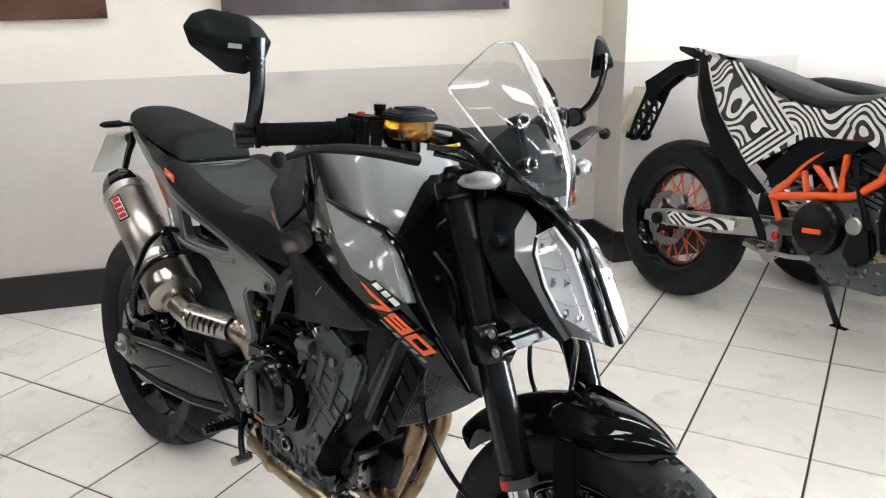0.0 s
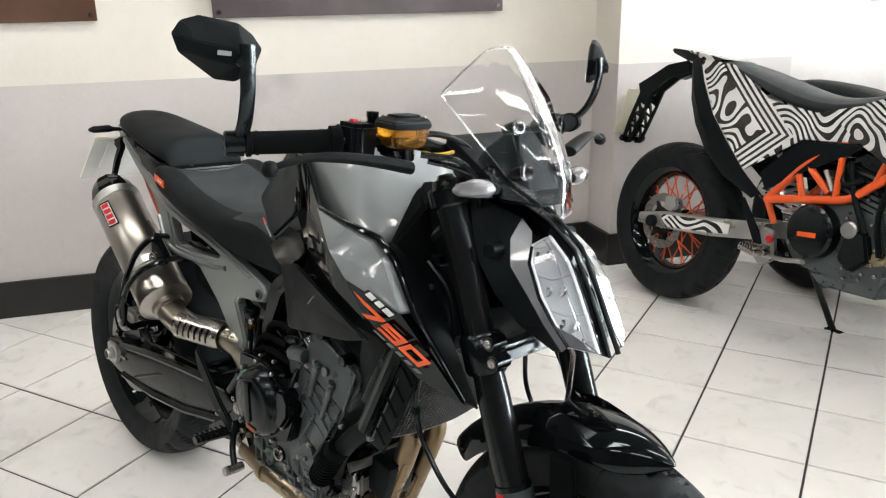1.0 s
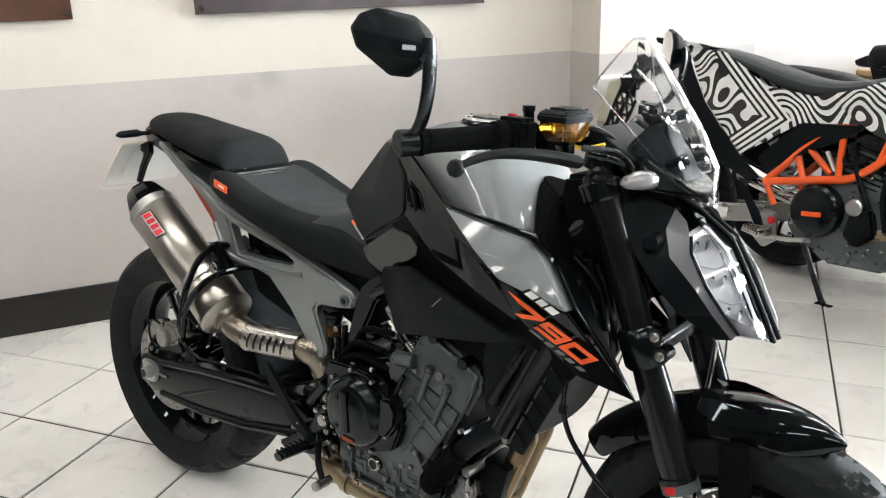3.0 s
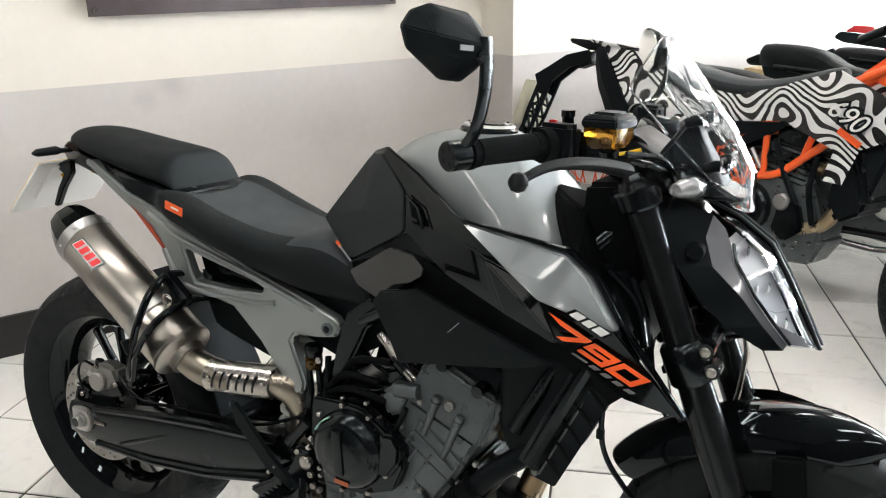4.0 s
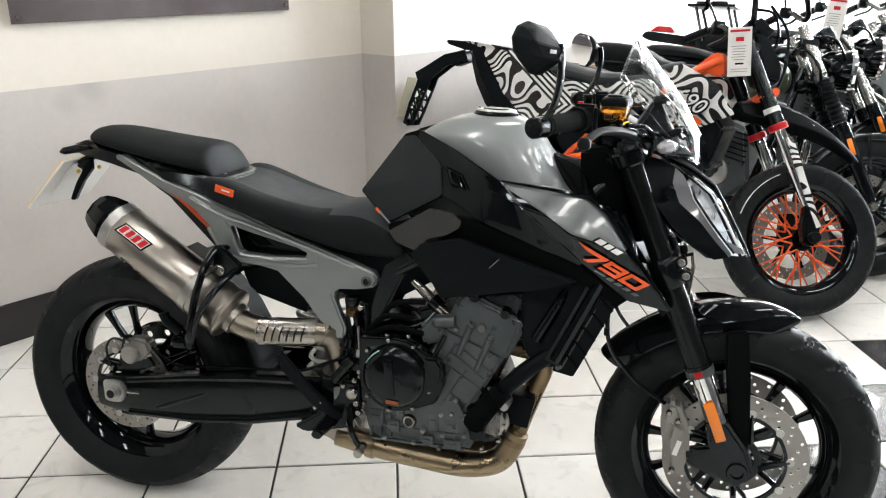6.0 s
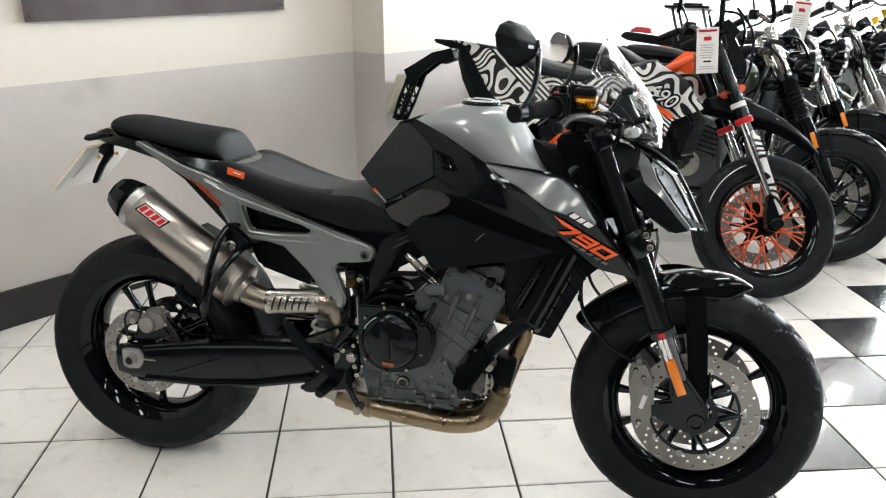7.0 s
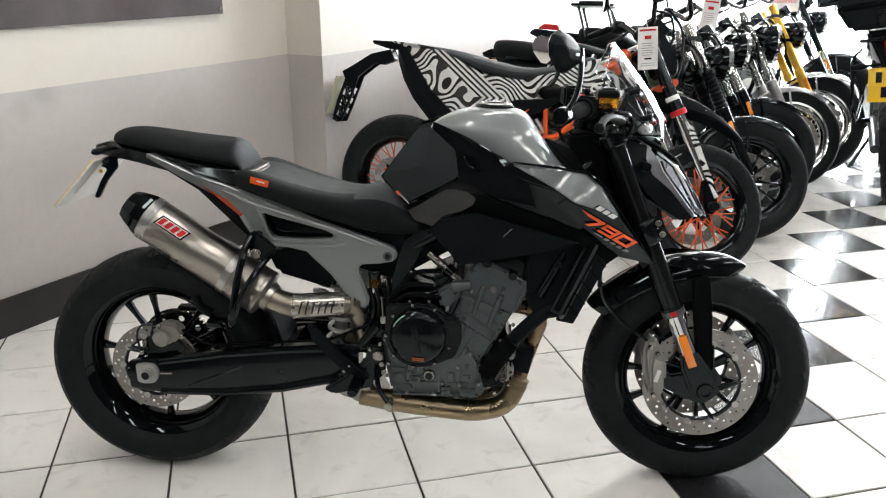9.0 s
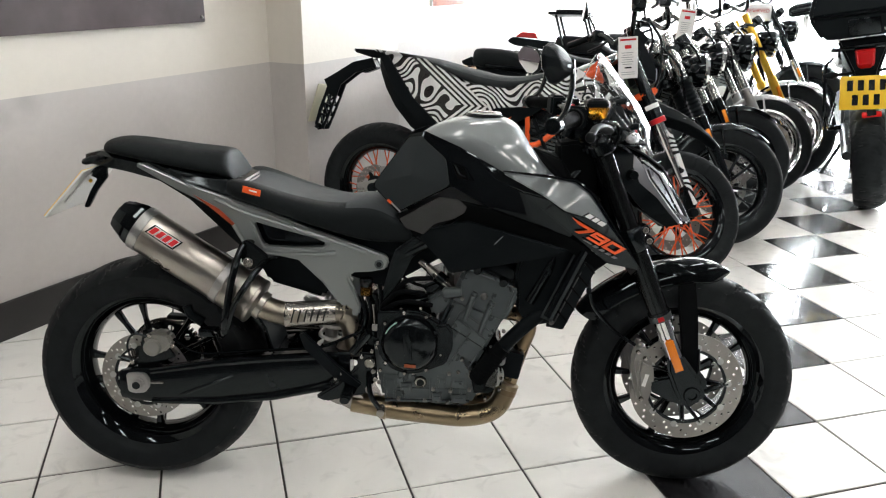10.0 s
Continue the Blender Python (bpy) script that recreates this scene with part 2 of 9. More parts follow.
# rub marks, and soft shadows painted into the wall colour among them
smudged_and_shadowed(M_WALL_GREY, (((0.22, 0.87, 0.88), 0.09, 0.80), ((0.15, 0.80, 0.846), 0.06, 0.88), ((0.68, 1.33, 0.67), 0.22, 0.90), ((-0.01, 0.64, 0.42), 0.16, 0.93), ((-0.5, 0.15, 0.55), 0.25, 0.94)))
M_WALL_CREAM = material("cream_wall_paint", (0.67, 0.635, 0.575), 0.6, vary=0.06, blotch=2.0, grain=55, bump=0.34, rvary=0.08)
M_WALL_WHITE = material("white_wall_paint", (0.78, 0.76, 0.73), 0.6, vary=0.04, blotch=2.0, grain=90, bump=0.15)
M_SKIRTING = material("black_skirting_paint", (0.014, 0.013, 0.013), 0.4, vary=0.3, grain=200, bump=0.05)
# unseen walls and ceiling, coloured dark so that glossy parts reflect little
M_WALL_UNSEEN = material("unseen_wall_dark", (0.035, 0.035, 0.038), 0.6, vary=0.06, blotch=2.0, grain=90, bump=0.1)
M_CEILING = material("unseen_ceiling_dark", (0.13, 0.13, 0.13), 0.7, vary=0.03, grain=100, bump=0.05)
M_RUBBER = material("tyre_rubber", (0.0088, 0.0095, 0.0105), 0.58, spec=0.24, vary=0.25, blotch=14, grain=300, bump=0.12, rvary=0.12)
M_GLOSS_BLACK = material("gloss_black_paint", (0.0024, 0.0029, 0.0034), 0.05, spec=0.40, vary=0.2, grain=7, bump=0.10, rvary=0.02)
M_SATIN_BLACK = material("satin_black_metal", (0.0024, 0.0030, 0.0036), 0.19, spec=0.40, vary=0.25, grain=350, bump=0.05, rvary=0.1)
M_PLASTIC = material("matte_black_plastic", (0.0044, 0.0057, 0.0068), 0.40, spec=0.12, vary=0.2, grain=900, bump=0.15, rvary=0.08)
M_PLASTIC_DARK = material("dark_grey_plastic", (0.0155, 0.0180, 0.0195), 0.45, spec=0.28, vary=0.2, grain=900, bump=0.2, rvary=0.08)
M_GRIP = material("grip_rubber", (0.0042, 0.0046, 0.005), 0.85, spec=0.05, vary=0.2, grain=900, bump=0.15, rvary=0.05)
M_LEVER = material("dark_anodised_lever", (0.009, 0.0096, 0.0105), 0.55, spec=0.12, vary=0.2, grain=900, bump=0.1, rvary=0.05)
M_SEAT = material("black_seat_vinyl", (0.0068, 0.0080, 0.0088), 0.62, spec=0.18, vary=0.15, grain=1400, bump=0.35, rvary=0.06)
M_SEAT_TOP = material("charcoal_seat_vinyl", (0.028, 0.0310, 0.0340), 0.6, spec=0.4, vary=0.12, grain=1600, bump=0.45, rvary=0.06)
M_SILVER = material("silver_metallic_paint", (0.215, 0.235, 0.245), 0.50, metal=0.55, coat=0.7, vary=0.05, grain=2500, bump=0.02)
M_FRAME_GREY = material("silver_grey_cast_alloy", (0.265, 0.286, 0.286), 0.34, metal=0.75, coat=0.2, vary=0.05, grain=900, rvary=0.03)
M_ENGINE = material("grey_engine_casting", (0.088, 0.103, 0.108), 0.34, metal=0.6, vary=0.2, blotch=14, grain=700, bump=0.3, rvary=0.1)
M_ALLOY = material("bare_aluminium", (0.42, 0.42, 0.41), 0.34, metal=1.0, vary=0.1, grain=500, bump=0.08, rvary=0.1)
M_ALLOY_DULL = material("dull_aluminium", (0.20, 0.20, 0.195), 0.4, metal=1.0, vary=0.1, grain=500, bump=0.08, rvary=0.1)
M_STEEL = material("brushed_steel", (0.36, 0.342, 0.315), 0.25, metal=1.0, vary=0.05, blotch=4, grain=260, bump=0.06, stretch=(1, 12, 1), rvary=0.05)
M_BRUSHED = material("fine_brushed_steel", (0.37, 0.347, 0.312), 0.29, metal=1.0, vary=0.04, blotch=5, grain=300, rvary=0.03)
M_DISC = material("brake_disc_steel", (0.275, 0.265, 0.25), 0.36, metal=1.0, vary=0.08, grain=500, bump=0.08, rvary=0.08)
M_CHROME = material("chrome", (0.78, 0.78, 0.78), 0.08, metal=1.0, vary=0.03, grain=100)
M_TITAN = material("heat_tinted_pipe", (0.30, 0.240, 0.155), 0.30, metal=1.0, vary=0.08, blotch=5, grain=40, rvary=0.05)
M_LINK = material("browned_steel_pipe", (0.27, 0.243, 0.20), 0.30, metal=1.0, vary=0.12, blotch=7, grain=40, rvary=0.06)
M_COPPER_PIPE = material("bronzed_header_pipe", (0.25, 0.185, 0.115), 0.28, metal=1.0, vary=0.18, blotch=6, grain=40, rvary=0.05)
M_ORANGE = material("orange_powder_coat", (0.80, 0.10, 0.012), 0.35, coat=0.3, vary=0.05, grain=500, bump=0.03)
M_ORANGE_DECAL = material("orange_decal", (0.82, 0.10, 0.012), 0.35, vary=0.04, grain=300)
M_WHITE_DECAL = material("white_decal", (0.80, 0.80, 0.79), 0.32, vary=0.03, grain=300)
M_GREY_DECAL = material("grey_decal", (0.30, 0.31, 0.32), 0.35, vary=0.03, grain=300)
M_DIM_DECAL = material("dim_grey_decal", (0.13, 0.135, 0.14), 0.35, vary=0.03, grain=300)
M_RED = material("red_anodised", (0.55, 0.015, 0.02), 0.3, vary=0.08, grain=300, metal=0.3)
M_RED_LENS = material("red_lamp_lens", (0.50, 0.01, 0.012), 0.12, coat=0.5, vary=0.08, grain=60)
M_AMBER = material("amber_reflector", (0.75, 0.20, 0.01), 0.2, coat=0.5, vary=0.1, grain=60)
M_FLUID = material("amber_brake_fluid_tank", (0.34, 0.15, 0.010), 0.06, clear=0.85, ior=1.4, vary=0.05, grain=40)
M_LENS = material("clear_lamp_lens", (0.93, 0.95, 0.97), 0.03, clear=1.0, ior=1.45)
M_SCREEN = material("clear_windscreen", (0.97, 0.98, 0.98), 0.03, clear=1.0, ior=1.42)
M_REFLECTOR = material("lamp_reflector", (0.44, 0.45, 0.47), 0.34, metal=0.75, vary=0.08, grain=100)
M_LAMP_GREY = material("pearl_lamp_surround", (0.135, 0.14, 0.152), 0.30, metal=0.35, coat=0.9, vary=0.03, grain=300)
M_YELLOW = material("yellow_number_plate", (0.80, 0.50, 0.03), 0.3, vary=0.04, grain=100)
M_WHITE_PLASTIC = material("white_plastic", (0.74, 0.74, 0.72), 0.35, vary=0.05, grain=300)
M_CARD = material("white_card", (0.82, 0.81, 0.80), 0.6, vary=0.03, grain=300)
M_GREEN = material("dark_green_paint", (0.035, 0.05, 0.028), 0.3, coat=0.4, vary=0.06, grain=300)
M_GOLD = material("gold_anodised", (0.72, 0.42, 0.05), 0.3, metal=0.9, vary=0.06, grain=300)
M_MIRROR = material("mirror_glass", (0.85, 0.86, 0.87), 0.02, metal=1.0)
M_SIGN = material("dark_tinted_panel", (0.10, 0.085, 0.09), 0.22, vary=0.3, blotch=3, grain=30, rvary=0.05)
M_SIGN_BROWN = material("dark_brown_panel", (0.07, 0.035, 0.022), 0.25, vary=0.3, blotch=3, grain=30)
M_WOOD = material("pale_wood", (0.45, 0.32, 0.18), 0.5, vary=0.15, grain=80, stretch=(1, 10, 1))
M_LAMP_WHITE = material("white_light_guide", (0.88, 0.89, 0.90), 0.2, coat=0.5, vary=0.02, grain=200)
M_ANODISED = material("black_anodised_tube", (0.006, 0.006, 0.0065), 0.22, metal=0.1, spec=0.35, vary=0.15, grain=300, rvary=0.05)
# near-black colour for the shade inside openings
M_RECESS_SHADE = material("recess_shade_black", (0.002, 0.002, 0.002), 0.8, spec=0.1, vary=0.2)
M_FORK_BRIGHT = material("polished_fork_tube", (0.58, 0.575, 0.56), 0.26, metal=0.85, vary=0.05, grain=200)
M_CALIPER = material("grey_caliper_casting", (0.27, 0.265, 0.25), 0.35, metal=0.7, vary=0.15, grain=500, bump=0.12, rvary=0.08)
M_INDICATOR = material("clear_indicator_lens", (0.20, 0.20, 0.21), 0.10, metal=0.4, coat=0.6, vary=0.5, grain=120, bump=0.3)
for m_ in (M_GLOSS_BLACK, M_PLASTIC, M_PLASTIC_DARK, M_SATIN_BLACK, M_SEAT, M_SEAT_TOP, M_RUBBER, M_GRIP, M_LEVER, M_ANODISED):
    for n_ in m_.node_tree.nodes:
        if n_.type == "BSDF_PRINCIPLED":
            n_.inputs["Specular Tint"].default_value = (0.82, 0.95, 1.0, 1.0)
M_SILVER.node_tree.nodes["Principled BSDF"].inputs["Coat Roughness"].default_value = 0.06

# ---- the showroom ----
TILE = 1.0 / 3.0


def wall_piece(name, u0, u1, v0, v1, z0, z1, mat, label, bevel=0.0):
    bm = box(u1 - u0, v1 - v0, z1 - z0, (0, 0, 0), bevel)
    ob = link(name, bm, mat, None, "", 35)
    c = uv((u0 + u1) / 2, (v0 + v1) / 2, (z0 + z1) / 2)
    ob.matrix_basis = pose(*c, 0, 0, 45) @ Matrix.Scale(-1, 4, (0, 1, 0))
    return tagged(ob, label, "wall", kind="structure")


V1, V2 = -0.4596, -0.235          # faces of the long wall, before and after its step
UC = 2.165                        # where it steps
BAND = 0.905
U0, U1, VFAR = -4.5, 8.8, 5.2
UP = 3.05
wall_piece("wall_long_lower", U0, UC, V1 - 0.2, V1, 0, BAND, M_WALL_GREY, "grey painted lower band of a plastered showroom wall")
wall_piece("wall_long_upper", U0, UC, V1 - 0.2, V1, BAND, CEILING, M_WALL_CREAM, "cream painted upper part of a plastered showroom wall")
wall_piece("wall_step_lower", UC, UP, V1 - 0.2, V2, 0, BAND, M_WALL_GREY, "grey painted lower band of the projecting wall")
wall_piece("wall_step_upper", UC, UP, V1 - 0.2, V2, BAND, CEILING, M_WALL_CREAM, "cream painted upper part of the projecting wall")
M_WALL_PALE = material("pale_grey_wall_paint", (0.56, 0.54, 0.525), 0.55, vary=0.10, blotch=1.7, grain=90, bump=0.14, rvary=0.08)
UB = 4.78                         # where the wall steps back over a deep sill
wall_piece("wall_white", UP, UB, V1 - 0.2, V2, BAND + 0.043, CEILING, M_WALL_WHITE, "bright white painted wall behind the row of motorcycles")
wall_piece("wall_bay", UB, U1, V1 - 0.2, V2 - 0.24, BAND + 0.043, CEILING, M_WALL_CREAM, "cream painted wall set back over a deep sill")
wall_piece("window_sill", UB, U1, V2 - 0.24, V2 - 0.003, BAND + 0.043, BAND + 0.075, M_WALL_CREAM, "cream painted deep sill behind the motorcycles", 0.006)
wall_piece("wall_white_lower", UP, U1, V1 - 0.2, V2, 0, BAND + 0.043, M_WALL_PALE, "pale grey lower band of the wall behind the motorcycles")
# unseen walls added to close the room and darken its reflections
wall_piece("wall_near_end", U0 - 0.2, U0, V1 - 0.2, VFAR + 0.2, 0, CEILING, M_WALL_UNSEEN, "unseen end wall, made dark to dim reflections")
wall_piece("wall_opposite", U0, U1, VFAR, VFAR + 0.2, 0, CEILING, M_WALL_UNSEEN, "unseen opposite wall, made dark to dim reflections")
wall_piece("skirting_board", U0, UC - 0.02, V1, V1 + 0.018, 0, 0.148, M_SKIRTING, "tall black painted skirting board along the wall", 0.004)
wall_piece("skirting_return", UC - 0.018, UC, V1, V2, 0, 0.148, M_SKIRTING, "black painted skirting board on the step of the wall", 0.003)
wall_piece("skirting_step", UC - 0.018, UP, V2, V2 + 0.018, 0, 0.148, M_SKIRTING, "black painted skirting board on the projecting wall", 0.004)
ceiling = wall_piece("ceiling", U0 - 0.2, U1 + 0.2, V1 - 0.2, VFAR + 0.2, CEILING, CEILING + 0.1, M_CEILING, "unseen ceiling, darkened to dim reflections")

# glazed front at the far end
for name, v0, v1, z0, z1 in (("wall_front_sill", V1 - 0.2, VFAR + 0.2, 0, 0.12), ("wall_front_head", V1 - 0.2, VFAR + 0.2, 2.6, CEILING), ("wall_front_left", V1 - 0.2, 0.1, 0.12, 2.6), ("wall_front_right", VFAR - 0.2, VFAR + 0.2, 0.12, 2.6)):
    wall_piece(name, U1, U1 + 0.2, v0, v1, z0, z1, M_WALL_WHITE, "white painted wall round the shop front glazing")

window = thing("window_1", Matrix.Identity(4), "tall glazed shop front letting in bright daylight", "window", kind="structure")
M_PANE = material("shop_window_glass", (0.98, 0.99, 0.99), 0.01, clear=1.0, ior=1.3)
for k in range(4):
    va, vb = 0.1 + k * 1.225, 0.1 + (k + 1) * 1.225
    c = uv(U1 + 0.1, (va + vb) / 2, 1.36)
    pane = part("pane", box(0.008, vb - va - 0.05, 2.44), M_PANE, window, at=pose(*c, 0, 0, 45))
    pane.visible_shadow = False
    part("window_frame", box(0.06, 0.06, 2.48, (0, 0, 0), 0.004), M_ALLOY, window, at=pose(*uv(U1 + 0.1, va, 1.36), 0, 0, 45))
sky_board = link("backdrop", box(0.02, 14, 8), glowing("overcast_daylight", (0.93, 0.97, 1.0), 34.0), None, "")
sky_board.matrix_basis = pose(*uv(U1 + 3.5, 2.4, 2.0), 0, 0, 45)
tagged(sky_board, "bright overcast daylight outside the shop front", "sky", kind="structure")

# daylight through the front
area("window_daylight", uv(U1 - 0.05, 2.4, 1.4), uv(0, 2.4, 1.0), 4.6, 2.3, 660, (0.93, 0.97, 1.0))

# ceiling lights
M_TUBE = glowing("light_diffuser", (1.0, 0.965, 0.915), 21.5)


def ceiling_light(u, v):
    t = thing("ceiling_light", pose(*uv(u, v, CEILING), 0, 0, 45), "long white ceiling light with a glowing diffuser", "ceiling light", "ceiling lights")
    part("housing", box(1.5, 0.22, 0.06, (0, 0, -0.031), 0.01), M_WHITE_PLASTIC, t)
    part("diffuser", box(1.44, 0.17, 0.03, (0, 0, -0.07), 0.012), M_TUBE, t, "glowing white diffuser")


for u in (-2.6, -0.2, 2.2, 4.6, 7.0):
    for v in (0.9, 2.6, 4.3):
        ceiling_light(u, v)
# two more lights, unseen, added beside the wall to brighten the far end
for u in (5.8, 7.2):
    ceiling_light(u, 0.30)


# floor tiles
def tile_mesh(name, mat):
    me = bpy.data.meshes.new(name)
    bm = bmesh.new()
    a, b, h = TILE / 2 - 0.0032, TILE / 2 - 0.0055, 0.004
    lo = [bm.verts.new((x, y, 0)) for x, y in ((-a, -a), (a, -a), (a, a), (-a, a))]
    mid = [bm.verts.new((x, y, h - 0.0018)) for x, y in ((-a, -a), (a, -a), (a, a), (-a, a))]
    hi = [bm.verts.new((x, y, h)) for x, y in ((-b, -b), (b, -b), (b, b), (-b, b))]
    for k in range(4):
        j = (k + 1) % 4
        bm.faces.new((lo[k], lo[j], mid[j], mid[k]))
        bm.faces.new((mid[k], mid[j], hi[j], hi[k]))
    bm.faces.new(hi)
    bm.to_mesh(me)
    bm.free()
    me.materials.append(mat)
    return me


def in_room(x, y):
    u, v = (x + y) * S2, (x - y) * S2
    return U0 - 0.2 < u < U1 + 0.3 and V1 - 0.22 < v < VFAR + 0.22


floor = link("floor", box(U1 - U0 + 0.4, VFAR - V1 + 0.4, 0.1, (0, 0, 0)), M_GROUT)
floor.matrix_basis = pose(*uv((U0 + U1) / 2, (V1 + VFAR) / 2, -0.0545), 0, 0, 45)
tagged(floor, "white glazed floor tiles with dark grout and one diagonal line of black tiles", "floor", kind="structure")
white_tile, black_tile = tile_mesh("tile", M_TILE), tile_mesh("tile_black", M_TILE_BLACK)
rest = {0: bmesh.new(), 1: bmesh.new()}
for i in range(-12, 34):
    for j in range(-18, 26):
        x, y = (i + 0.5) * TILE, (j + 0.5) * TILE
        if not in_room(x, y):
            continue
        dark = i - j == 9
        near = -3 <= i <= 13 and -7 <= j <= 9 and (x - 1.6) ** 2 + (y - 0.0) ** 2 < 2.9 ** 2
        if near:
            ob = new("tile", black_tile if dark else white_tile)
            ob.parent = floor
            ob.matrix_parent_inverse = floor.matrix_basis.inverted()
            ob.matrix_basis = pose(x, y, -0.0042 + 0.0006 * math.sin(i * 12.9 + j * 4.1), 0.05 * math.sin(i * 3.7 + j), 0.05 * math.sin(j * 5.1 - i), 0)
        else:
            bm2 = bmesh.new()
            bm2.from_mesh(black_tile if dark else white_tile)
            bm2.transform(pose(x, y, -0.0042))
            me = bpy.data.meshes.new("tmp")
            bm2.to_mesh(me)
            bm2.free()
            rest[1 if dark else 0].from_mesh(me)
            bpy.data.meshes.remove(me)
for k, mat in ((0, M_TILE), (1, M_TILE_BLACK)):
    ob = part("tiles_beyond", rest[k], mat, floor, "", 0)
    ob.matrix_parent_inverse = floor.matrix_basis.inverted()
    tagged(ob, kind="stuff")

# ---- wheels ----
def circle(r, n, cx=0.0, cz=0.0, phase=0.0):
    return [(cx + r * math.cos(phase + k * math.tau / n), cz + r * math.sin(phase + k * math.tau / n)) for k in range(n)]


def tyre(R, w, rim, seg=300, grooves=True, pitch=22):
    """A road tyre, axis along y, with its diagonal tread grooves cut in."""
    side = 10
    prof = [(rim - 0.006, w * 0.70), (rim + 0.006, w * 0.80), (rim + 0.016, w * 0.88)]
    for k in range(2, side * 2 - 1):
        a = math.pi * (1 - k / (side * 2)) - math.pi / 2      # from one shoulder to the other
        y = w * math.sin(a)
        r = rim + 0.02 + (R - rim - 0.02) * max(0.0, math.cos(a)) ** 0.62
        prof.append((r, y))
    prof += [(rim + 0.016, -w * 0.88), (rim + 0.006, -w * 0.80), (rim - 0.006, -w * 0.70)]
    bm = bmesh.new()
    rings = []
    for s in range(seg):
        th = s * math.tau / seg
        ring = []
        for r, y in prof:
            d = 0.0
            if grooves and r > R - 0.062:
                q = abs(y) / w
                ph = (th * pitch / math.tau + (0.9 if y > 0 else 0.4) - q * 1.25) % 1.0
                ph2 = (th * pitch / math.tau + (0.35 if y > 0 else 0.85) - q * 0.6) % 1.0
                if (ph < 0.13 and 0.22 < q < 0.93) or (ph2 < 0.10 and 0.04 < q < 0.5):
                    d = 0.0075
            ring.append(bm.verts.new(((r - d) * math.cos(th), y, (r - d) * math.sin(th))))
        rings.append(ring)
    for s in range(seg):
        a, b = rings[s], rings[(s + 1) % seg]
        for i in range(len(prof) - 1):
            bm.faces.new((a[i], a[i + 1], b[i + 1], b[i]))
    return bm


def rim_mesh(rim, w, seg=72):
    lip = rim + 0.008
    prof = [(lip - 0.004, w * 0.74), (lip + 0.003, w * 0.76), (lip + 0.004, w * 0.71), (rim - 0.006, w * 0.66), (rim - 0.022, w * 0.45), (rim - 0.030, w * 0.2), (rim - 0.030, -w * 0.2),
            (rim - 0.022, -w * 0.45), (rim - 0.006, -w * 0.66), (lip + 0.004, -w * 0.71), (lip + 0.003, -w * 0.76), (lip - 0.004, -w * 0.74), (rim - 0.014, -w * 0.64),
            (rim - 0.034, -w * 0.42), (rim - 0.042, -w * 0.18), (rim - 0.042, w * 0.18), (rim - 0.034, w * 0.42), (rim - 0.014, w * 0.64)]
    return lathe(prof, seg, closed=True)


def cast_spoke(a, r0, r1, y0, y1, half0, half1, thick):
    """One tapered alloy spoke at angle a, leaning sideways from y0 to y1."""
    rings = []
    for t in (0.0, 0.35, 0.7, 1.0):
        r = r0 + (r1 - r0) * t
        h = half0 + (half1 - half0) * min(1, t * 1.3) + (0.006 * max(0, t - 0.8) / 0.2)
        y = y0 + (y1 - y0) * t
        ring = []
        for dx, dy in ((-h, -thick * 0.5), (-h * 0.6, -thick), (h * 0.6, -thick), (h, -thick * 0.5), (h, thick * 0.5), (h * 0.6, thick), (-h * 0.6, thick), (-h, thick * 0.5)):
            ring.append((r * math.cos(a) - dx * math.sin(a), y + dy, r * math.sin(a) + dx * math.cos(a)))
        rings.append(ring)
    return loft(rings)


def disc_mesh(R, r_in, y, thick, rows=3, per_row=20, hole=0.004, seg=96, wavy=0.0):
    out = []
    for k in range(seg):
        a = k * math.tau / seg
        r = R + wavy * math.sin(a * 12)
        out.append((r * math.cos(a), r * math.sin(a)))
    holes = [circle(r_in, 48)]
    for k in range(per_row):
        for j in range(rows):
            r = r_in + (R - r_in) * (j + 0.75) / (rows + 0.5)
            a = (k + j / rows) * math.tau / per_row
            holes.append(circle(hole, 6, r * math.cos(a), r * math.sin(a)))
    return slab(out, y - thick / 2, y + thick / 2, 0, None, holes)


def carrier(arms, r0, r1, sweep, y, thick):
    """A star-shaped disc carrier with a round bore."""
    out = []
    for k in range(arms):
        a = k * math.tau / arms
        for r, da in ((r0, -0.5 * math.tau / arms), (r0 * 1.05, -0.16), (r1, sweep - 0.055), (r1, sweep + 0.055), (r0 * 1.05, 0.16)):
            out.append((r * math.cos(a + da), r * math.sin(a + da)))
    return slab(out, y - thick, y + thick, 0, None, [circle(0.034, 24)])


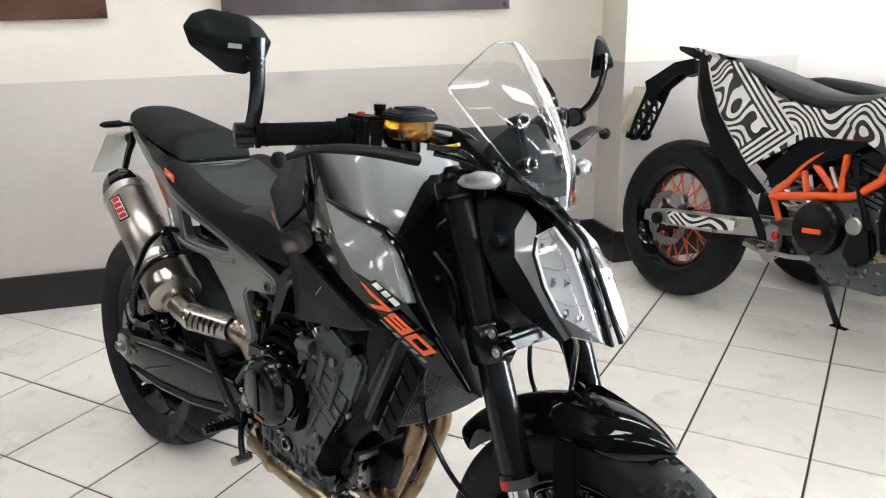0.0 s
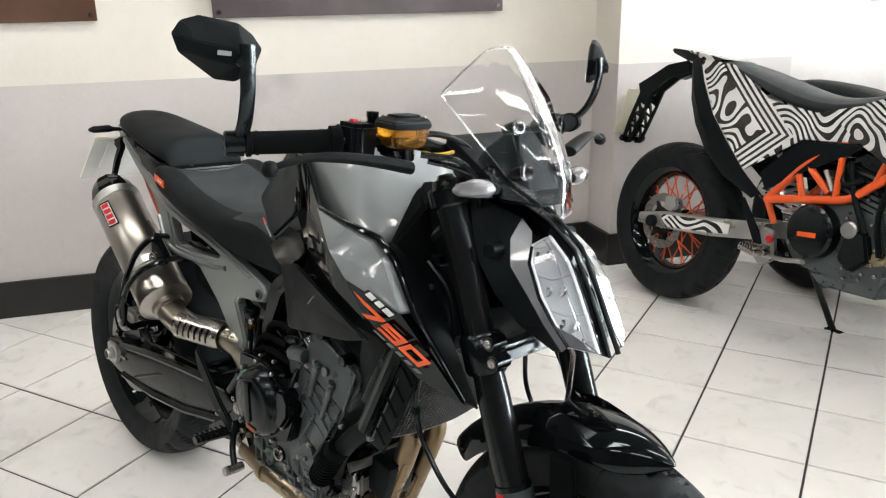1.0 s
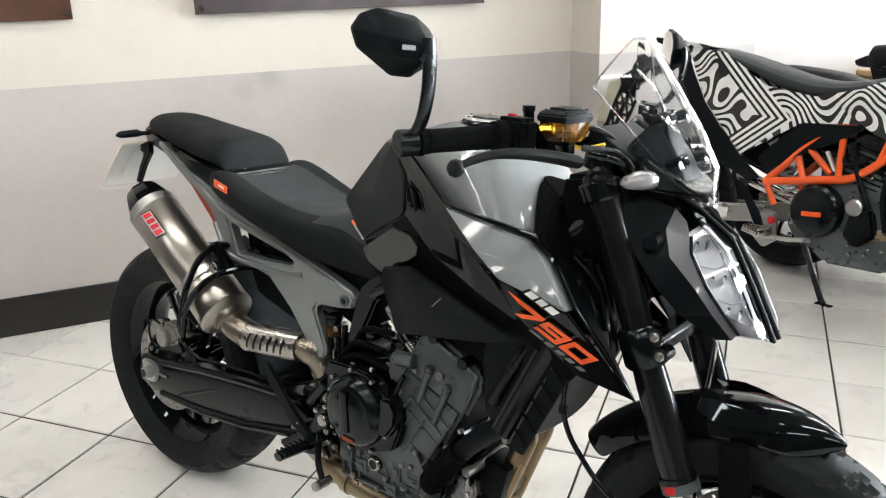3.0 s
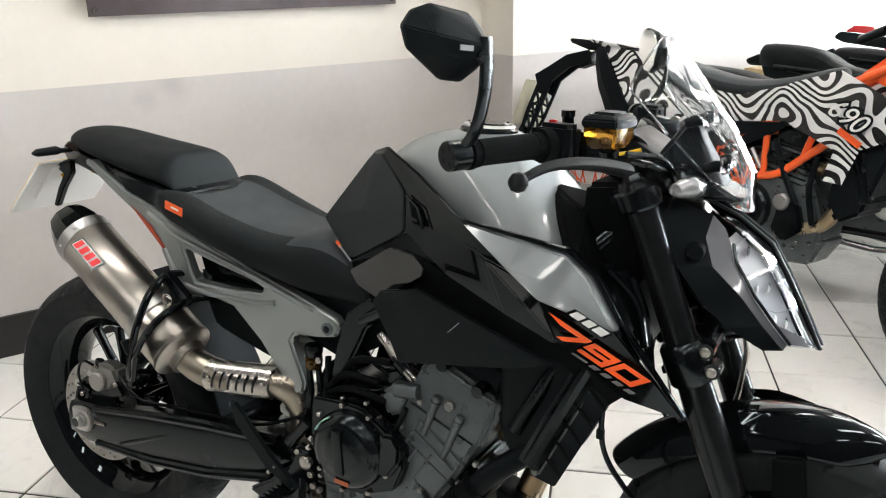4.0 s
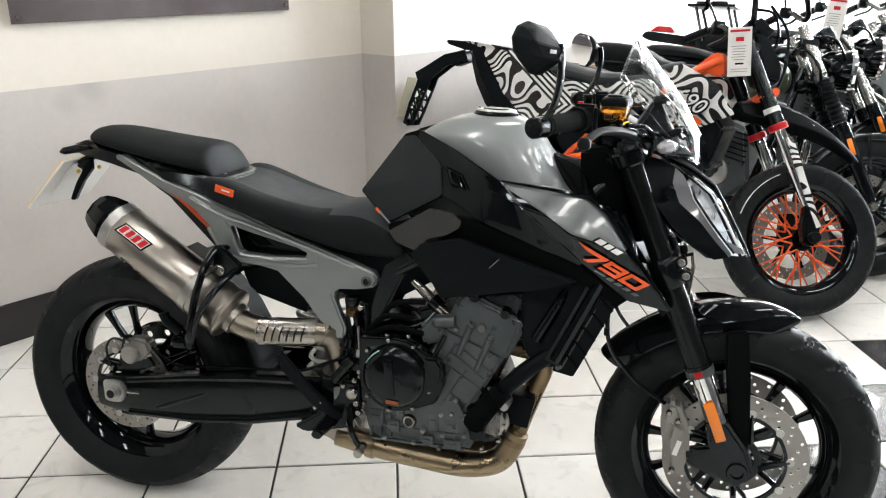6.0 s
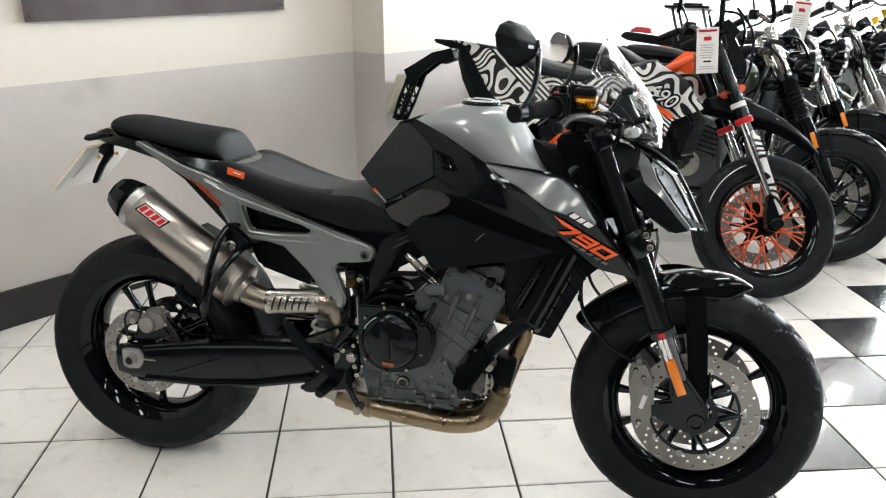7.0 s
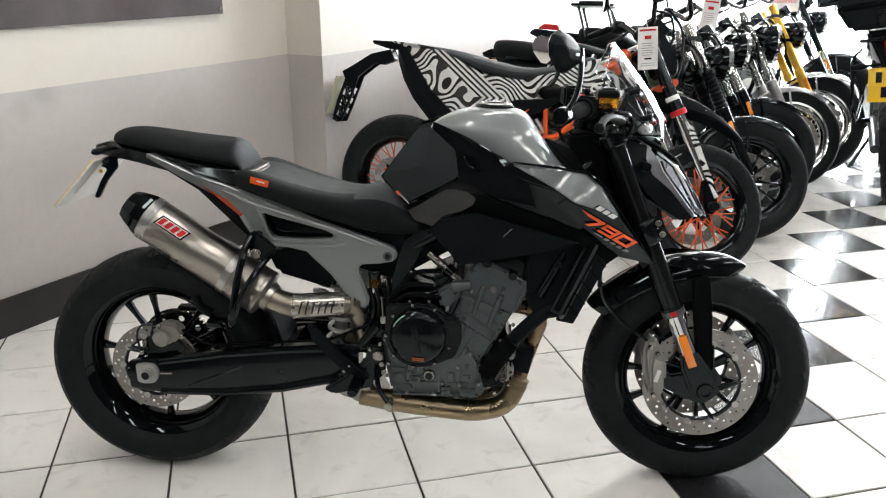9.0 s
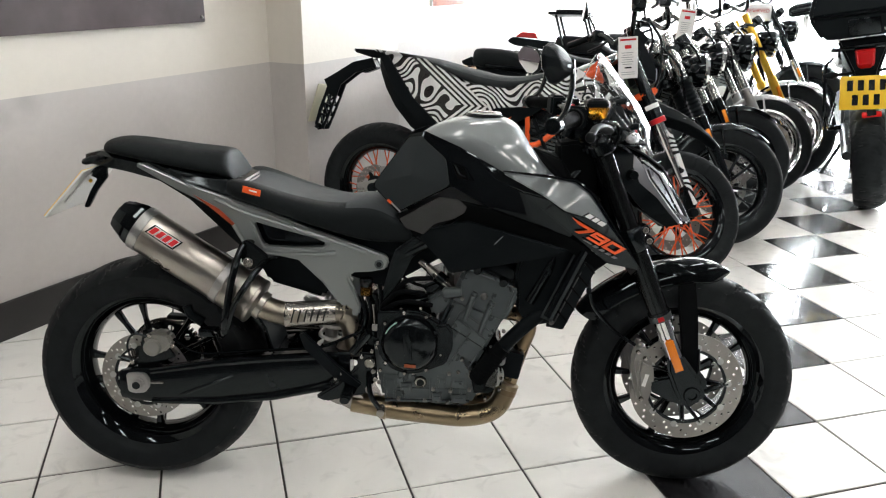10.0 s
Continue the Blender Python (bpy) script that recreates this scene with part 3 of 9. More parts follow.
def cast_wheel(parent, centre, R, w, rim, discs, disc_r, spokes=10, seg=300, name="wheel", metal=None, twin=0.0, grooves=True, hub_half=0.06, label="", turn=0.0, rim_mat=None, plain=False):
    """A ten-spoke alloy wheel with its tyre, hub and brake discs; axis along y."""
    metal = metal or M_GLOSS_BLACK
    hub = part(name, lathe([(0.012, hub_half), (0.034, hub_half), (0.040, hub_half * 0.7), (0.032, hub_half * 0.3), (0.032, -hub_half * 0.3), (0.040, -hub_half * 0.7), (0.034, -hub_half), (0.012, -hub_half)], 32, closed=True), metal, parent, label or "black cast alloy wheel", at=pose(*centre, 0, turn, 0))
    part("tyre", tyre(R, w, rim, seg, grooves), M_RUBBER, hub, "black road tyre with diagonal tread grooves")
    part("rim", rim_mesh(rim, w), rim_mat or metal, hub, "gloss black rim")
    for k in range(spokes):
        a = k * math.tau / spokes + (twin if k % 2 else -twin)
        bm = cast_spoke(0, 0.030, rim - 0.034, 0.0, 0.0, 0.010, 0.0055, 0.010)
        part("spoke", bm, metal, hub, at=pose(0, 0, 0, 0, -math.degrees(a), 0))
    for side, y in discs:
        rotor = part("brake_disc", disc_mesh(disc_r, disc_r * 0.72, y, 0.005), M_DISC, hub, "drilled steel brake disc")
        bm = lathe([(0.040, y - 0.006), (0.054, y - 0.006), (0.054, y + 0.006), (0.040, y + 0.006)], 40, closed=True)
        for k in range(10):
            a = k * math.tau / 10 + 0.22
            q = Vector((math.cos(a), 0, math.sin(a))) * disc_r * 0.74 + Vector((0, y, 0))
            for da in (-0.34,):
                if not plain and k % 2 == 0:
                    part("carrier_arm", tube([Vector((0.051 * math.cos(a + da), y, 0.051 * math.sin(a + da))), q], [0.0125, 0.0075], 8, None, True, 0.6), M_SATIN_BLACK, hub)
        if plain:
            bm.free()
            bm = carrier(10, 0.052, disc_r * 0.76, 0.22, y, 0.006)
        if not plain:
            bm = lathe([(disc_r * 0.665, y - 0.004), (disc_r * 0.715, y - 0.004), (disc_r * 0.715, y + 0.004), (disc_r * 0.665, y + 0.004)], 48, "Y", bm, None, True)
        part("disc_carrier", bm, M_SATIN_BLACK, hub, "black disc carrier")
        for k in range(10):
            a = k * math.tau / 10 + 0.22
            p = Vector((math.cos(a), 0, math.sin(a))) * disc_r * 0.745 + Vector((0, y, 0))
            part("disc_button", tube([p - Vector((0, 0.006, 0)), p + Vector((0, 0.006, 0))], 0.0085, 10), M_ALLOY, hub)
    return hub


def wire_wheel(parent, centre, R, w, rim, discs, disc_r, seg=240, wires=36, wire_mat=None, rim_mat=None, hub_half=0.055, grooves=True, name="wheel", label="black spoked wheel with orange wire spokes", disc_mat=None, thick=0.0026):
    """A wire-spoked wheel."""
    rim_mat = rim_mat or M_GLOSS_BLACK
    hub = part(name, lathe([(0.012, hub_half), (0.042, hub_half), (0.046, hub_half * 0.85), (0.030, hub_half * 0.6), (0.026, 0), (0.030, -hub_half * 0.6), (0.046, -hub_half * 0.85), (0.042, -hub_half), (0.012, -hub_half)], 32, closed=True), M_SATIN_BLACK, parent, label, at=pose(*centre))
    part("tyre", tyre(R, w, rim, seg, grooves), M_RUBBER, hub, "black road tyre")
    part("rim", rim_mesh(rim, w), rim_mat, hub, "black rim")
    for k in range(wires):
        a = k * math.tau / wires
        s = 1 if k % 2 else -1
        lean = (0.55 if (k // 2) % 2 else -0.55)
        p = Vector((0.043 * math.cos(a + lean), s * hub_half * 0.85, 0.043 * math.sin(a + lean)))
        q = Vector(((rim - 0.038) * math.cos(a), s * 0.006, (rim - 0.038) * math.sin(a)))
        part("wire_spoke", rod(p, q, thick, 6), wire_mat or M_ORANGE, hub)
    for side, y in discs:
        part("brake_disc", disc_mesh(disc_r, disc_r * 0.7, y, 0.005, wavy=0.002), disc_mat or M_DISC, hub, "drilled steel brake disc")
        bm = carrier(6, 0.055, disc_r * 0.75, 0.0, y, 0.005)
        part("disc_carrier", bm, M_SATIN_BLACK, hub, "black disc carrier")
    return hub

# ---- the silver and black roadster ----
BIKE = pose(1.374, -0.585, 0.0, -5.0, 0, -17.6)
bike = thing("motorcycle", BIKE, "silver, black and orange naked roadster motorcycle with clear flyscreen", "motorcycle")


def pair(name, make, mat, parent, label="", smooth=35):
    """The right-hand part and its mirror image on the left."""
    a = part(name, make(), mat, parent, label, smooth)
    b = part(name, flipped(make()), mat, parent, label, smooth)
    return a, b


def rings_xyz(rows):
    """Rings across y for a body that is the same on both sides: rows of x and half outlines [(y, z)...] from the top middle down to the bottom."""
    out = []
    for x, half in rows:
        right = [(x, -y, z) for y, z in half]
        left = [(x, y, z) for y, z in reversed(half) if y > 1e-6]
        out.append(right + left)
    return out


def soften(ob, levels=2):
    mod = ob.modifiers.new("smooth", "SUBSURF")
    mod.levels = mod.render_levels = levels
    return ob


def two_tone(ob, limit=0.55, half=0.2):
    """Second material on the faces that look up, out to half a width from the middle."""
    for p in ob.data.polygons:
        if p.normal.z > limit and abs(p.center.y) < half:
            p.material_index = 1
    return ob


AXLE_R, AXLE_F = Vector((-0.7295, 0, 0.312)), Vector((0.7295, 0, 0.300))
rear_wheel = cast_wheel(bike, AXLE_R, 0.312, 0.088, 0.222, [(-1, -0.085)], 0.120, 10, 300, "rear_wheel", hub_half=0.075, turn=14, twin=0.10)
front_wheel = cast_wheel(bike, AXLE_F, 0.300, 0.060, 0.222, [(-1, -0.068), (1, 0.068)], 0.150, 10, 300, "front_wheel", turn=8, twin=0.06)

# -- fuel tank --
rows = []
for x, zt, w1, p2, p3, zb in (
    (-0.035, 0.925, 0.025, (0.044, 0.900), (0.050, 0.86), 0.78),
    (0.020, 0.972, 0.040, (0.070, 0.950), (0.074, 0.88), 0.78),
    (0.075, 1.002, 0.055, (0.092, 0.968), (0.092, 0.89), 0.78),
    (0.130, 1.013, 0.062, (0.110, 0.970), (0.112, 0.895), 0.78),
    (0.195, 1.014, 0.066, (0.126, 0.962), (0.136, 0.890), 0.78),
    (0.245, 1.006, 0.064, (0.128, 0.950), (0.154, 0.882), 0.78),
    (0.272, 0.985, 0.062, (0.116, 0.945), (0.168, 0.882), 0.78),
    (0.298, 0.936, 0.062, (0.118, 0.914), (0.172, 0.880), 0.78),
    (0.325, 0.905, 0.060, (0.120, 0.893), (0.180, 0.872), 0.78),
    (0.360, 0.862, 0.060, (0.125, 0.872), (0.186, 0.864), 0.78),
    (0.372, 0.840, 0.060, (0.130, 0.848), (0.184, 0.848), 0.78),
):
    top_edge, fold, waist = Vector((w1, zt - 0.004)), Vector(p2), Vector(p3)
    rows.append((x, [(0, zt), tuple(top_edge), tuple(fold.lerp(top_edge, 0.16)), tuple(fold.lerp(waist, 0.10)), tuple(waist), (p3[0] - 0.01, zb), (0, zb - 0.01)]))
tank = soften(part("fuel_tank", loft(rings_xyz(rows)), M_SILVER, bike, "silver metallic fuel tank", 60))
part("tank_front_cover", hull([(x, s_ * y, z) for s_ in (-1, 1) for x, y, z in ((0.302, 0.012, 0.932), (0.360, 0.100, 0.886), (0.394, 0.166, 0.850), (0.412, 0.140, 0.846), (0.375, 0.070, 0.908), (0.440, 0.115, 0.800), (0.36, 0.16, 0.80), (0.30, 0.10, 0.78), (0.44, 0.12, 0.74))], 0.006), M_GRIP, bike, "black cover in front of the tank")
# added black mass that closes the gap between tank and head stock
part("head_stock_cover", hull([(x, q_ * y, z) for q_ in (-1, 1) for x, y, z in ((0.372, 0.075, 0.850), (0.366, 0.045, 0.945), (0.425, 0.060, 0.955), (0.462, 0.070, 0.900), (0.470, 0.060, 0.800), (0.40, 0.085, 0.80))], 0.008), M_GRIP, bike, "black filler body round the head stock")
cap = part("fuel_cap", lathe([(0, 0.012), (0.026, 0.012), (0.030, 0.009), (0.030, 0.006), (0.044, 0.006), (0.048, 0.002), (0.050, -0.012)], 40, "Z"), M_SATIN_BLACK, bike, "black and silver fuel filler cap", at=pose(0.178, 0, 1.010, 0, 2, 0))
part("cap_ring", lathe([(0.031, 0.0085), (0.034, 0.010), (0.042, 0.010), (0.044, 0.0065)], 40, "Z"), M_ALLOY, cap, "brushed ring")
for k in range(6):
    part("cap_bolt", bolt((0.038 * math.cos(k * 1.047), 0.038 * math.sin(k * 1.047), 0.010), 0.003, 0.002, (0, 0, 1)), M_STEEL, cap)


# -- side panels of the tank --
def tank_side():
    v = [(-0.108, -0.074, 0.838), (-0.012, -0.056, 0.966), (0.028, -0.080, 0.978), (0.115, -0.122, 0.944), (0.220, -0.172, 0.891), (0.331, -0.219, 0.832), (0.367, -0.225, 0.804), (0.474, -0.203, 0.772), (0.573, -0.156, 0.642), (0.486, -0.177, 0.664),
         (0.392, -0.206, 0.744), (0.270, -0.201, 0.846), (0.181, -0.164, 0.877), (0.088, -0.113, 0.914), (0.096, -0.130, 0.846), (-0.041, -0.090, 0.770), (-0.005, -0.101, 0.868), (0.192, -0.172, 0.802), (0.306, -0.200, 0.766), (0.388, -0.204, 0.736)]
    f = [(0, 1, 16), (1, 2, 16), (2, 13, 16), (13, 14, 16), (14, 15, 16), (15, 0, 16), (2, 3, 12, 13), (3, 4, 11, 12), (4, 5, 11), (5, 6, 10, 11), (6, 7, 9, 10), (7, 8, 9), (13, 12, 17, 14), (12, 11, 18, 17), (11, 10, 19, 18)]
    return facets(v, f, 0.007, 0.0025)


pair("tank_panel", tank_side, M_GLOSS_BLACK, bike, "gloss black angular tank side panel", 14)


def inner_side():
    v = [(-0.041, -0.080, 0.768), (0.091, -0.115, 0.816), (0.189, -0.150, 0.800), (0.304, -0.174, 0.764), (0.385, -0.178, 0.738), (0.486, -0.166, 0.668),
         (-0.03, -0.072, 0.700), (0.10, -0.095, 0.708), (0.19, -0.118, 0.700), (0.27, -0.140, 0.690), (0.386, -0.165, 0.700), (0.46, -0.145, 0.640)]
    f = [(i, i + 1, i + 7, i + 6) for i in range(5)]
    return facets(v, f, 0.006, 0.002)


pair("inner_panel", inner_side, M_GRIP, bike, "black recessed side panel")


def knee_pad():
    c = Vector((-0.005, -0.101, 0.868))
    ring = [Vector(q) for q in ((-0.108, -0.074, 0.838), (-0.014, -0.057, 0.962), (0.020, -0.078, 0.968), (0.086, -0.113, 0.913), (0.096, -0.130, 0.846), (-0.041, -0.090, 0.770))]
    n = Vector((-0.1, -0.93, 0.25)).normalized()
    soft = []
    for a, b, d in zip(ring[-1:] + ring[:-1], ring, ring[1:] + ring[:1]):
        soft += [b * 0.93 + a * 0.07, b * 0.93 + d * 0.07]
    v = [c + (q - c) * 0.965 + n * 0.0035 for q in soft] + [c + n * 0.0045]
    k = len(soft)
    return facets(v, [(i, (i + 1) % k, k) for i in range(k)], 0.0045, 0.001)


pads = pair("knee_pad", knee_pad, M_PLASTIC_DARK, bike, "dark grey rubber knee pad", 20)


def gloss_insert():
    v = [(-0.036, 0.0, 0.756), (0.066, 0.0, 0.818), (0.116, 0.0, 0.814), (0.136, 0.0, 0.796), (0.130, 0.0, 0.780), (0.030, 0.0, 0.716), (-0.020, 0.0, 0.732), (0.055, 0.0, 0.768)]
    v = [(x, -0.113 - 0.20 * (x - 0.03) - 0.12 * (z - 0.755), z) for x, y, z in v]
    n = 7
    return facets(v, [(i, (i + 1) % n, n) for i in range(n)], 0.004, 0.0015)


pair("side_insert", gloss_insert, material("gloss_dark_grey_panel", (0.011, 0.0125, 0.0135), 0.10, spec=0.6, vary=0.15, grain=60, bump=0.03), bike, "gloss dark grey side insert")


def side_cover():
    v = [(0.013, -0.103, 0.707), (0.048, -0.134, 0.742), (0.138, -0.162, 0.766), (0.386, -0.198, 0.702), (0.315, -0.186, 0.676), (0.094, -0.147, 0.626), (0.072, -0.136, 0.654), (0.16, -0.170, 0.712)]
    return facets(v, [(0, 1, 7, 6), (1, 2, 7), (2, 3, 7), (3, 4, 7), (4, 5, 7), (5, 6, 7)], 0.008, 0.003)


covers = pair("side_cover", side_cover, M_PLASTIC, bike, "matte black plastic side cover", 20)
part("scuff_mark", rod((0.205, -0.1815, 0.712), (0.225, -0.1835, 0.732), 0.0008, 6), M_GREY_DECAL, covers[0])


def low_silver():
    v = [(0.223, -0.178, 0.888), (0.326, -0.195, 0.876), (0.394, -0.196, 0.866), (0.428, -0.198, 0.838), (0.474, -0.208, 0.774), (0.370, -0.232, 0.807), (0.318, -0.225, 0.842), (0.398, -0.217, 0.828),
         (0.330, -0.182, 0.878), (0.398, -0.180, 0.868), (0.436, -0.182, 0.838), (0.478, -0.186, 0.772)]
    f = [(0, 1, 6), (1, 2, 7, 6), (2, 3, 7), (3, 4, 7), (4, 5, 7), (5, 6, 7), (1, 8, 9, 2), (2, 9, 10, 3), (3, 10, 11, 4)]
    return facets(v, f, 0.005, 0.002)


shrouds = pair("tank_shroud", low_silver, M_SILVER, bike, "silver lower tank shroud")
EDGE = [(0.223, -0.176, 0.892), (0.326, -0.190, 0.883), (0.399, -0.187, 0.872), (0.438, -0.186, 0.842), (0.482, -0.187, 0.776), (0.568, -0.155, 0.650)]
pair("shroud_edge", lambda: tube(EDGE, [0.003, 0.006, 0.007, 0.007, 0.006, 0.004], 8, None, True, 0.7), M_GLOSS_BLACK, bike, "gloss black edge of the shroud")


def shroud_inner():
    inner = [(x - 0.010, -0.110, z - 0.030) for x, y, z in EDGE[2:]]
    v = EDGE[2:] + inner
    return facets(v, [(i, i + 1, i + 5, i + 4) for i in range(3)], 0.004, 0.001)


pair("shroud_inner", shroud_inner, M_PLASTIC, bike, "matte black inside of the shroud")


def vent():
    return facets([(0.097, -0.1235, 0.904), (0.128, -0.142, 0.891), (0.142, -0.1525, 0.866), (0.113, -0.138, 0.866)], [(0, 1, 2, 3)], 0.004, 0.001)


# the vent's shade is a near-black sheet laid on the panel
vents = pair("vent", vent, M_RECESS_SHADE, bike, "near-black sheet as the shade in the vent opening")
for s, v_ in zip((1, -1), vents):
    part("vent_bar", tube([(0.106, -s * 0.135, 0.900), (0.118, -s * 0.148, 0.878), (0.132, -s * 0.153, 0.874)], 0.0028, 6), M_SATIN_BLACK, v_)
    part("vent_rim", tube([(0.092, -s * 0.1225, 0.907), (0.127, -s * 0.1465, 0.895), (0.144, -s * 0.158, 0.865)], 0.0022, 6), M_GLOSS_BLACK, v_)

# lettering and marks on the shroud
xa = Vector((0.155, 0.043, -0.095)).normalized()
na = Vector((0.207, -0.973, -0.102))
na = (na - xa * na.dot(xa)).normalized()
ya = na.cross(xa)


def on_panel(c, x, y, n):
    return Matrix(((x.x, y.x, n.x, c[0]), (x.y, y.y, n.y, c[1]), (x.z, y.z, n.z, c[2]), (0, 0, 0, 1)))


na = Vector((0.14, -0.955, -0.26))
na = (na - xa * na.dot(xa)).normalized()
ya = na.cross(xa)
NUMBER = Vector((0.430, -0.203, 0.746)) + na * 0.006


def strokes(shapes, origin, w, h, shear, thick=0.0012):
    """Angular characters: flat polygons on a unit square, slanted and laid on the wing."""
    bm = None
    for k, polys in enumerate(shapes):
        for poly in polys:
            b2 = slab([(gx, gy) for gx, gy in poly], 0.0, thick)
            for v in b2.verts:
                gx, gy, gz = v.co.x, v.co.z, v.co.y
                v.co = origin + xa * ((k * 1.10 + gx) * w + shear * gy * h) + ya * (gy - 0.5) * h + na * gz
            bm = join(bm, b2)
    return bm


SEVEN = [[(-0.62, 1.0), (1.0, 1.0), (1.0, 0.74), (0.0, 0.74)], [(0.74, 0.76), (1.0, 0.76), (0.62, 0.0), (0.36, 0.0)]]
NINE = [[(0.0, 1.0), (1.0, 1.0), (1.0, 0.76), (0.0, 0.76)], [(0.0, 0.77), (0.20, 0.77), (0.20, 0.40), (0.0, 0.40)], [(0.21, 0.62), (0.79, 0.62), (0.79, 0.40), (0.21, 0.40)], [(0.80, 0.75), (1.0, 0.75), (1.0, 0.0), (0.80, 0.0)], [(0.05, 0.22), (0.79, 0.22), (0.79, 0.0), (0.05, 0.0)]]
NOUGHT = [[(0.0, 1.0), (1.0, 1.0), (1.0, 0.76), (0.0, 0.76)], [(0.0, 0.75), (0.20, 0.75), (0.20, 0.25), (0.0, 0.25)], [(0.80, 0.75), (1.0, 0.75), (1.0, 0.25), (0.80, 0.25)], [(0.0, 0.24), (1.0, 0.24), (1.0, 0.0), (0.0, 0.0)]]
for side in (1, -1):
    for k, glyph in enumerate((SEVEN, NINE, NOUGHT)):
        bm = strokes((glyph,), NUMBER + xa * (0.0484 * k - 0.052) + ya * 0.003, 0.044, 0.027, 0.55)
        part("number_decal", bm if side == 1 else flipped(bm), M_ORANGE_DECAL, bike, "orange number decal", 0)
    bm = None
    for k, w in enumerate((0.020, 0.017, 0.022)):
        at = Vector((0.428, -0.2265, 0.793)) + xa * (k * 0.0185)
        b2 = box(w * 0.74, 0.0115, 0.0012)
        for vv in b2.verts:
            vv.co.x += vv.co.y * 0.5
        b2.transform(on_panel(at, xa, ya, na))
        bm = join(bm, b2)
    b3 = box(0.062, 0.0135, 0.0008)
    for vv in b3.verts:
        vv.co.x += vv.co.y * 0.5
    b3.transform(on_panel(Vector((0.428, -0.2258, 0.793)) + xa * 0.0185, xa, ya, na))
    part("badge_ground", b3 if side == 1 else flipped(b3), M_GLOSS_BLACK, bike, "", 0)
    part("badge_decal", bm if side == 1 else flipped(bm), M_WHITE_DECAL, bike, "white maker's badge as plain blocks", 0)
    bm = None
    for k, w in enumerate((0.030, 0.014, 0.014, 0.014, 0.014)):
        b2 = box(w * 0.8, 0.003 if k == 0 else 0.006, 0.001)
        for vv in b2.verts:
            vv.co.x += vv.co.y * 0.9
        b2.transform(on_panel(Vector((0.428, -0.203, 0.727)) + na * 0.0045 + xa * (k * 0.0195 + (0.005 if k else 0)), xa, ya, na))
        bm = join(bm, b2)
    part("name_decal", bm if side == 1 else flipped(bm), M_DIM_DECAL, bike, "small grey name decal as plain bars", 0)
part("pad_mark", box(0.014, 0.001, 0.007, (-0.060, -0.0975, 0.800), 0, (10, 45, 0)), M_ORANGE_DECAL, pads[0], "small orange mark")
part("pad_lettering", box(0.034, 0.001, 0.004, (-0.044, -0.1005, 0.786), 0, (10, 46, 0)), M_GREY_DECAL, pads[0], "tiny white lettering as a bar")

# -- seats --
rows = []
for x, w, zc, zs, zb in ((-0.478, 0.118, 0.838, 0.848, 0.822), (-0.464, 0.138, 0.842, 0.864, 0.812), (-0.435, 0.150, 0.842, 0.866, 0.800), (-0.39, 0.153, 0.838, 0.850, 0.788), (-0.33, 0.154, 0.816, 0.826, 0.764), (-0.24, 0.142, 0.795, 0.800, 0.736), (-0.17, 0.122, 0.793, 0.786, 0.708), (-0.118, 0.104, 0.812, 0.790, 0.694), (-0.065, 0.098, 0.792, 0.770, 0.690), (-0.02, 0.096, 0.752, 0.740, 0.690), (0.006, 0.094, 0.724, 0.716, 0.692)):
    rows.append((x, [(0, zc), (w * 0.30, zc), (w * 0.62, zc + (zs - zc) * 0.4), (w * 0.86, zs - 0.004), (w, (zs * 0.72 + zb * 0.28)), (w * 0.97, zb + 0.006), (w * 0.80, zb - 0.004), (0, zb - 0.004)]))
rider = part("rider_seat", loft(rings_xyz(rows)), [M_SEAT, M_SEAT_TOP], bike, "black rider seat with a charcoal top", 70)
soften(two_tone(rider, 0.70, 0.088), 2)
part("seat_tag", box(0.046, 0.002, 0.017, (-0.398, -0.1535, 0.833), 0.0006, (6, 14, -2)), M_ORANGE_DECAL, rider, "small orange seat tag")
part("seat_tag_mark", box(0.020, 0.001, 0.0038, (-0.394, -0.1548, 0.833), 0, (6, 14, -2)), M_WHITE_DECAL, rider, "pale bar on the tag")
rows = []
for x, w, zc, zs, zb in ((-0.816, 0.035, 0.934, 0.928, 0.916), (-0.798, 0.062, 0.948, 0.938, 0.910), (-0.750, 0.086, 0.954, 0.940, 0.902), (-0.66, 0.104, 0.940, 0.924, 0.888), (-0.57, 0.112, 0.929, 0.912, 0.870), (-0.51, 0.110, 0.924, 0.904, 0.860), (-0.488, 0.107, 0.920, 0.900, 0.854), (-0.478, 0.104, 0.912, 0.894, 0.850), (-0.460, 0.099, 0.868, 0.864, 0.847), (-0.455, 0.094, 0.854, 0.853, 0.846)):
    rows.append((x, [(0, zc), (w * 0.5, zc - 0.002), (w * 0.82, zs), (w, zs * 0.6 + zb * 0.4), (w * 0.95, zb), (0, zb)]))
soften(part("pillion_seat", loft(rings_xyz(rows)), M_SEAT, bike, "black vinyl pillion seat", 70), 2)

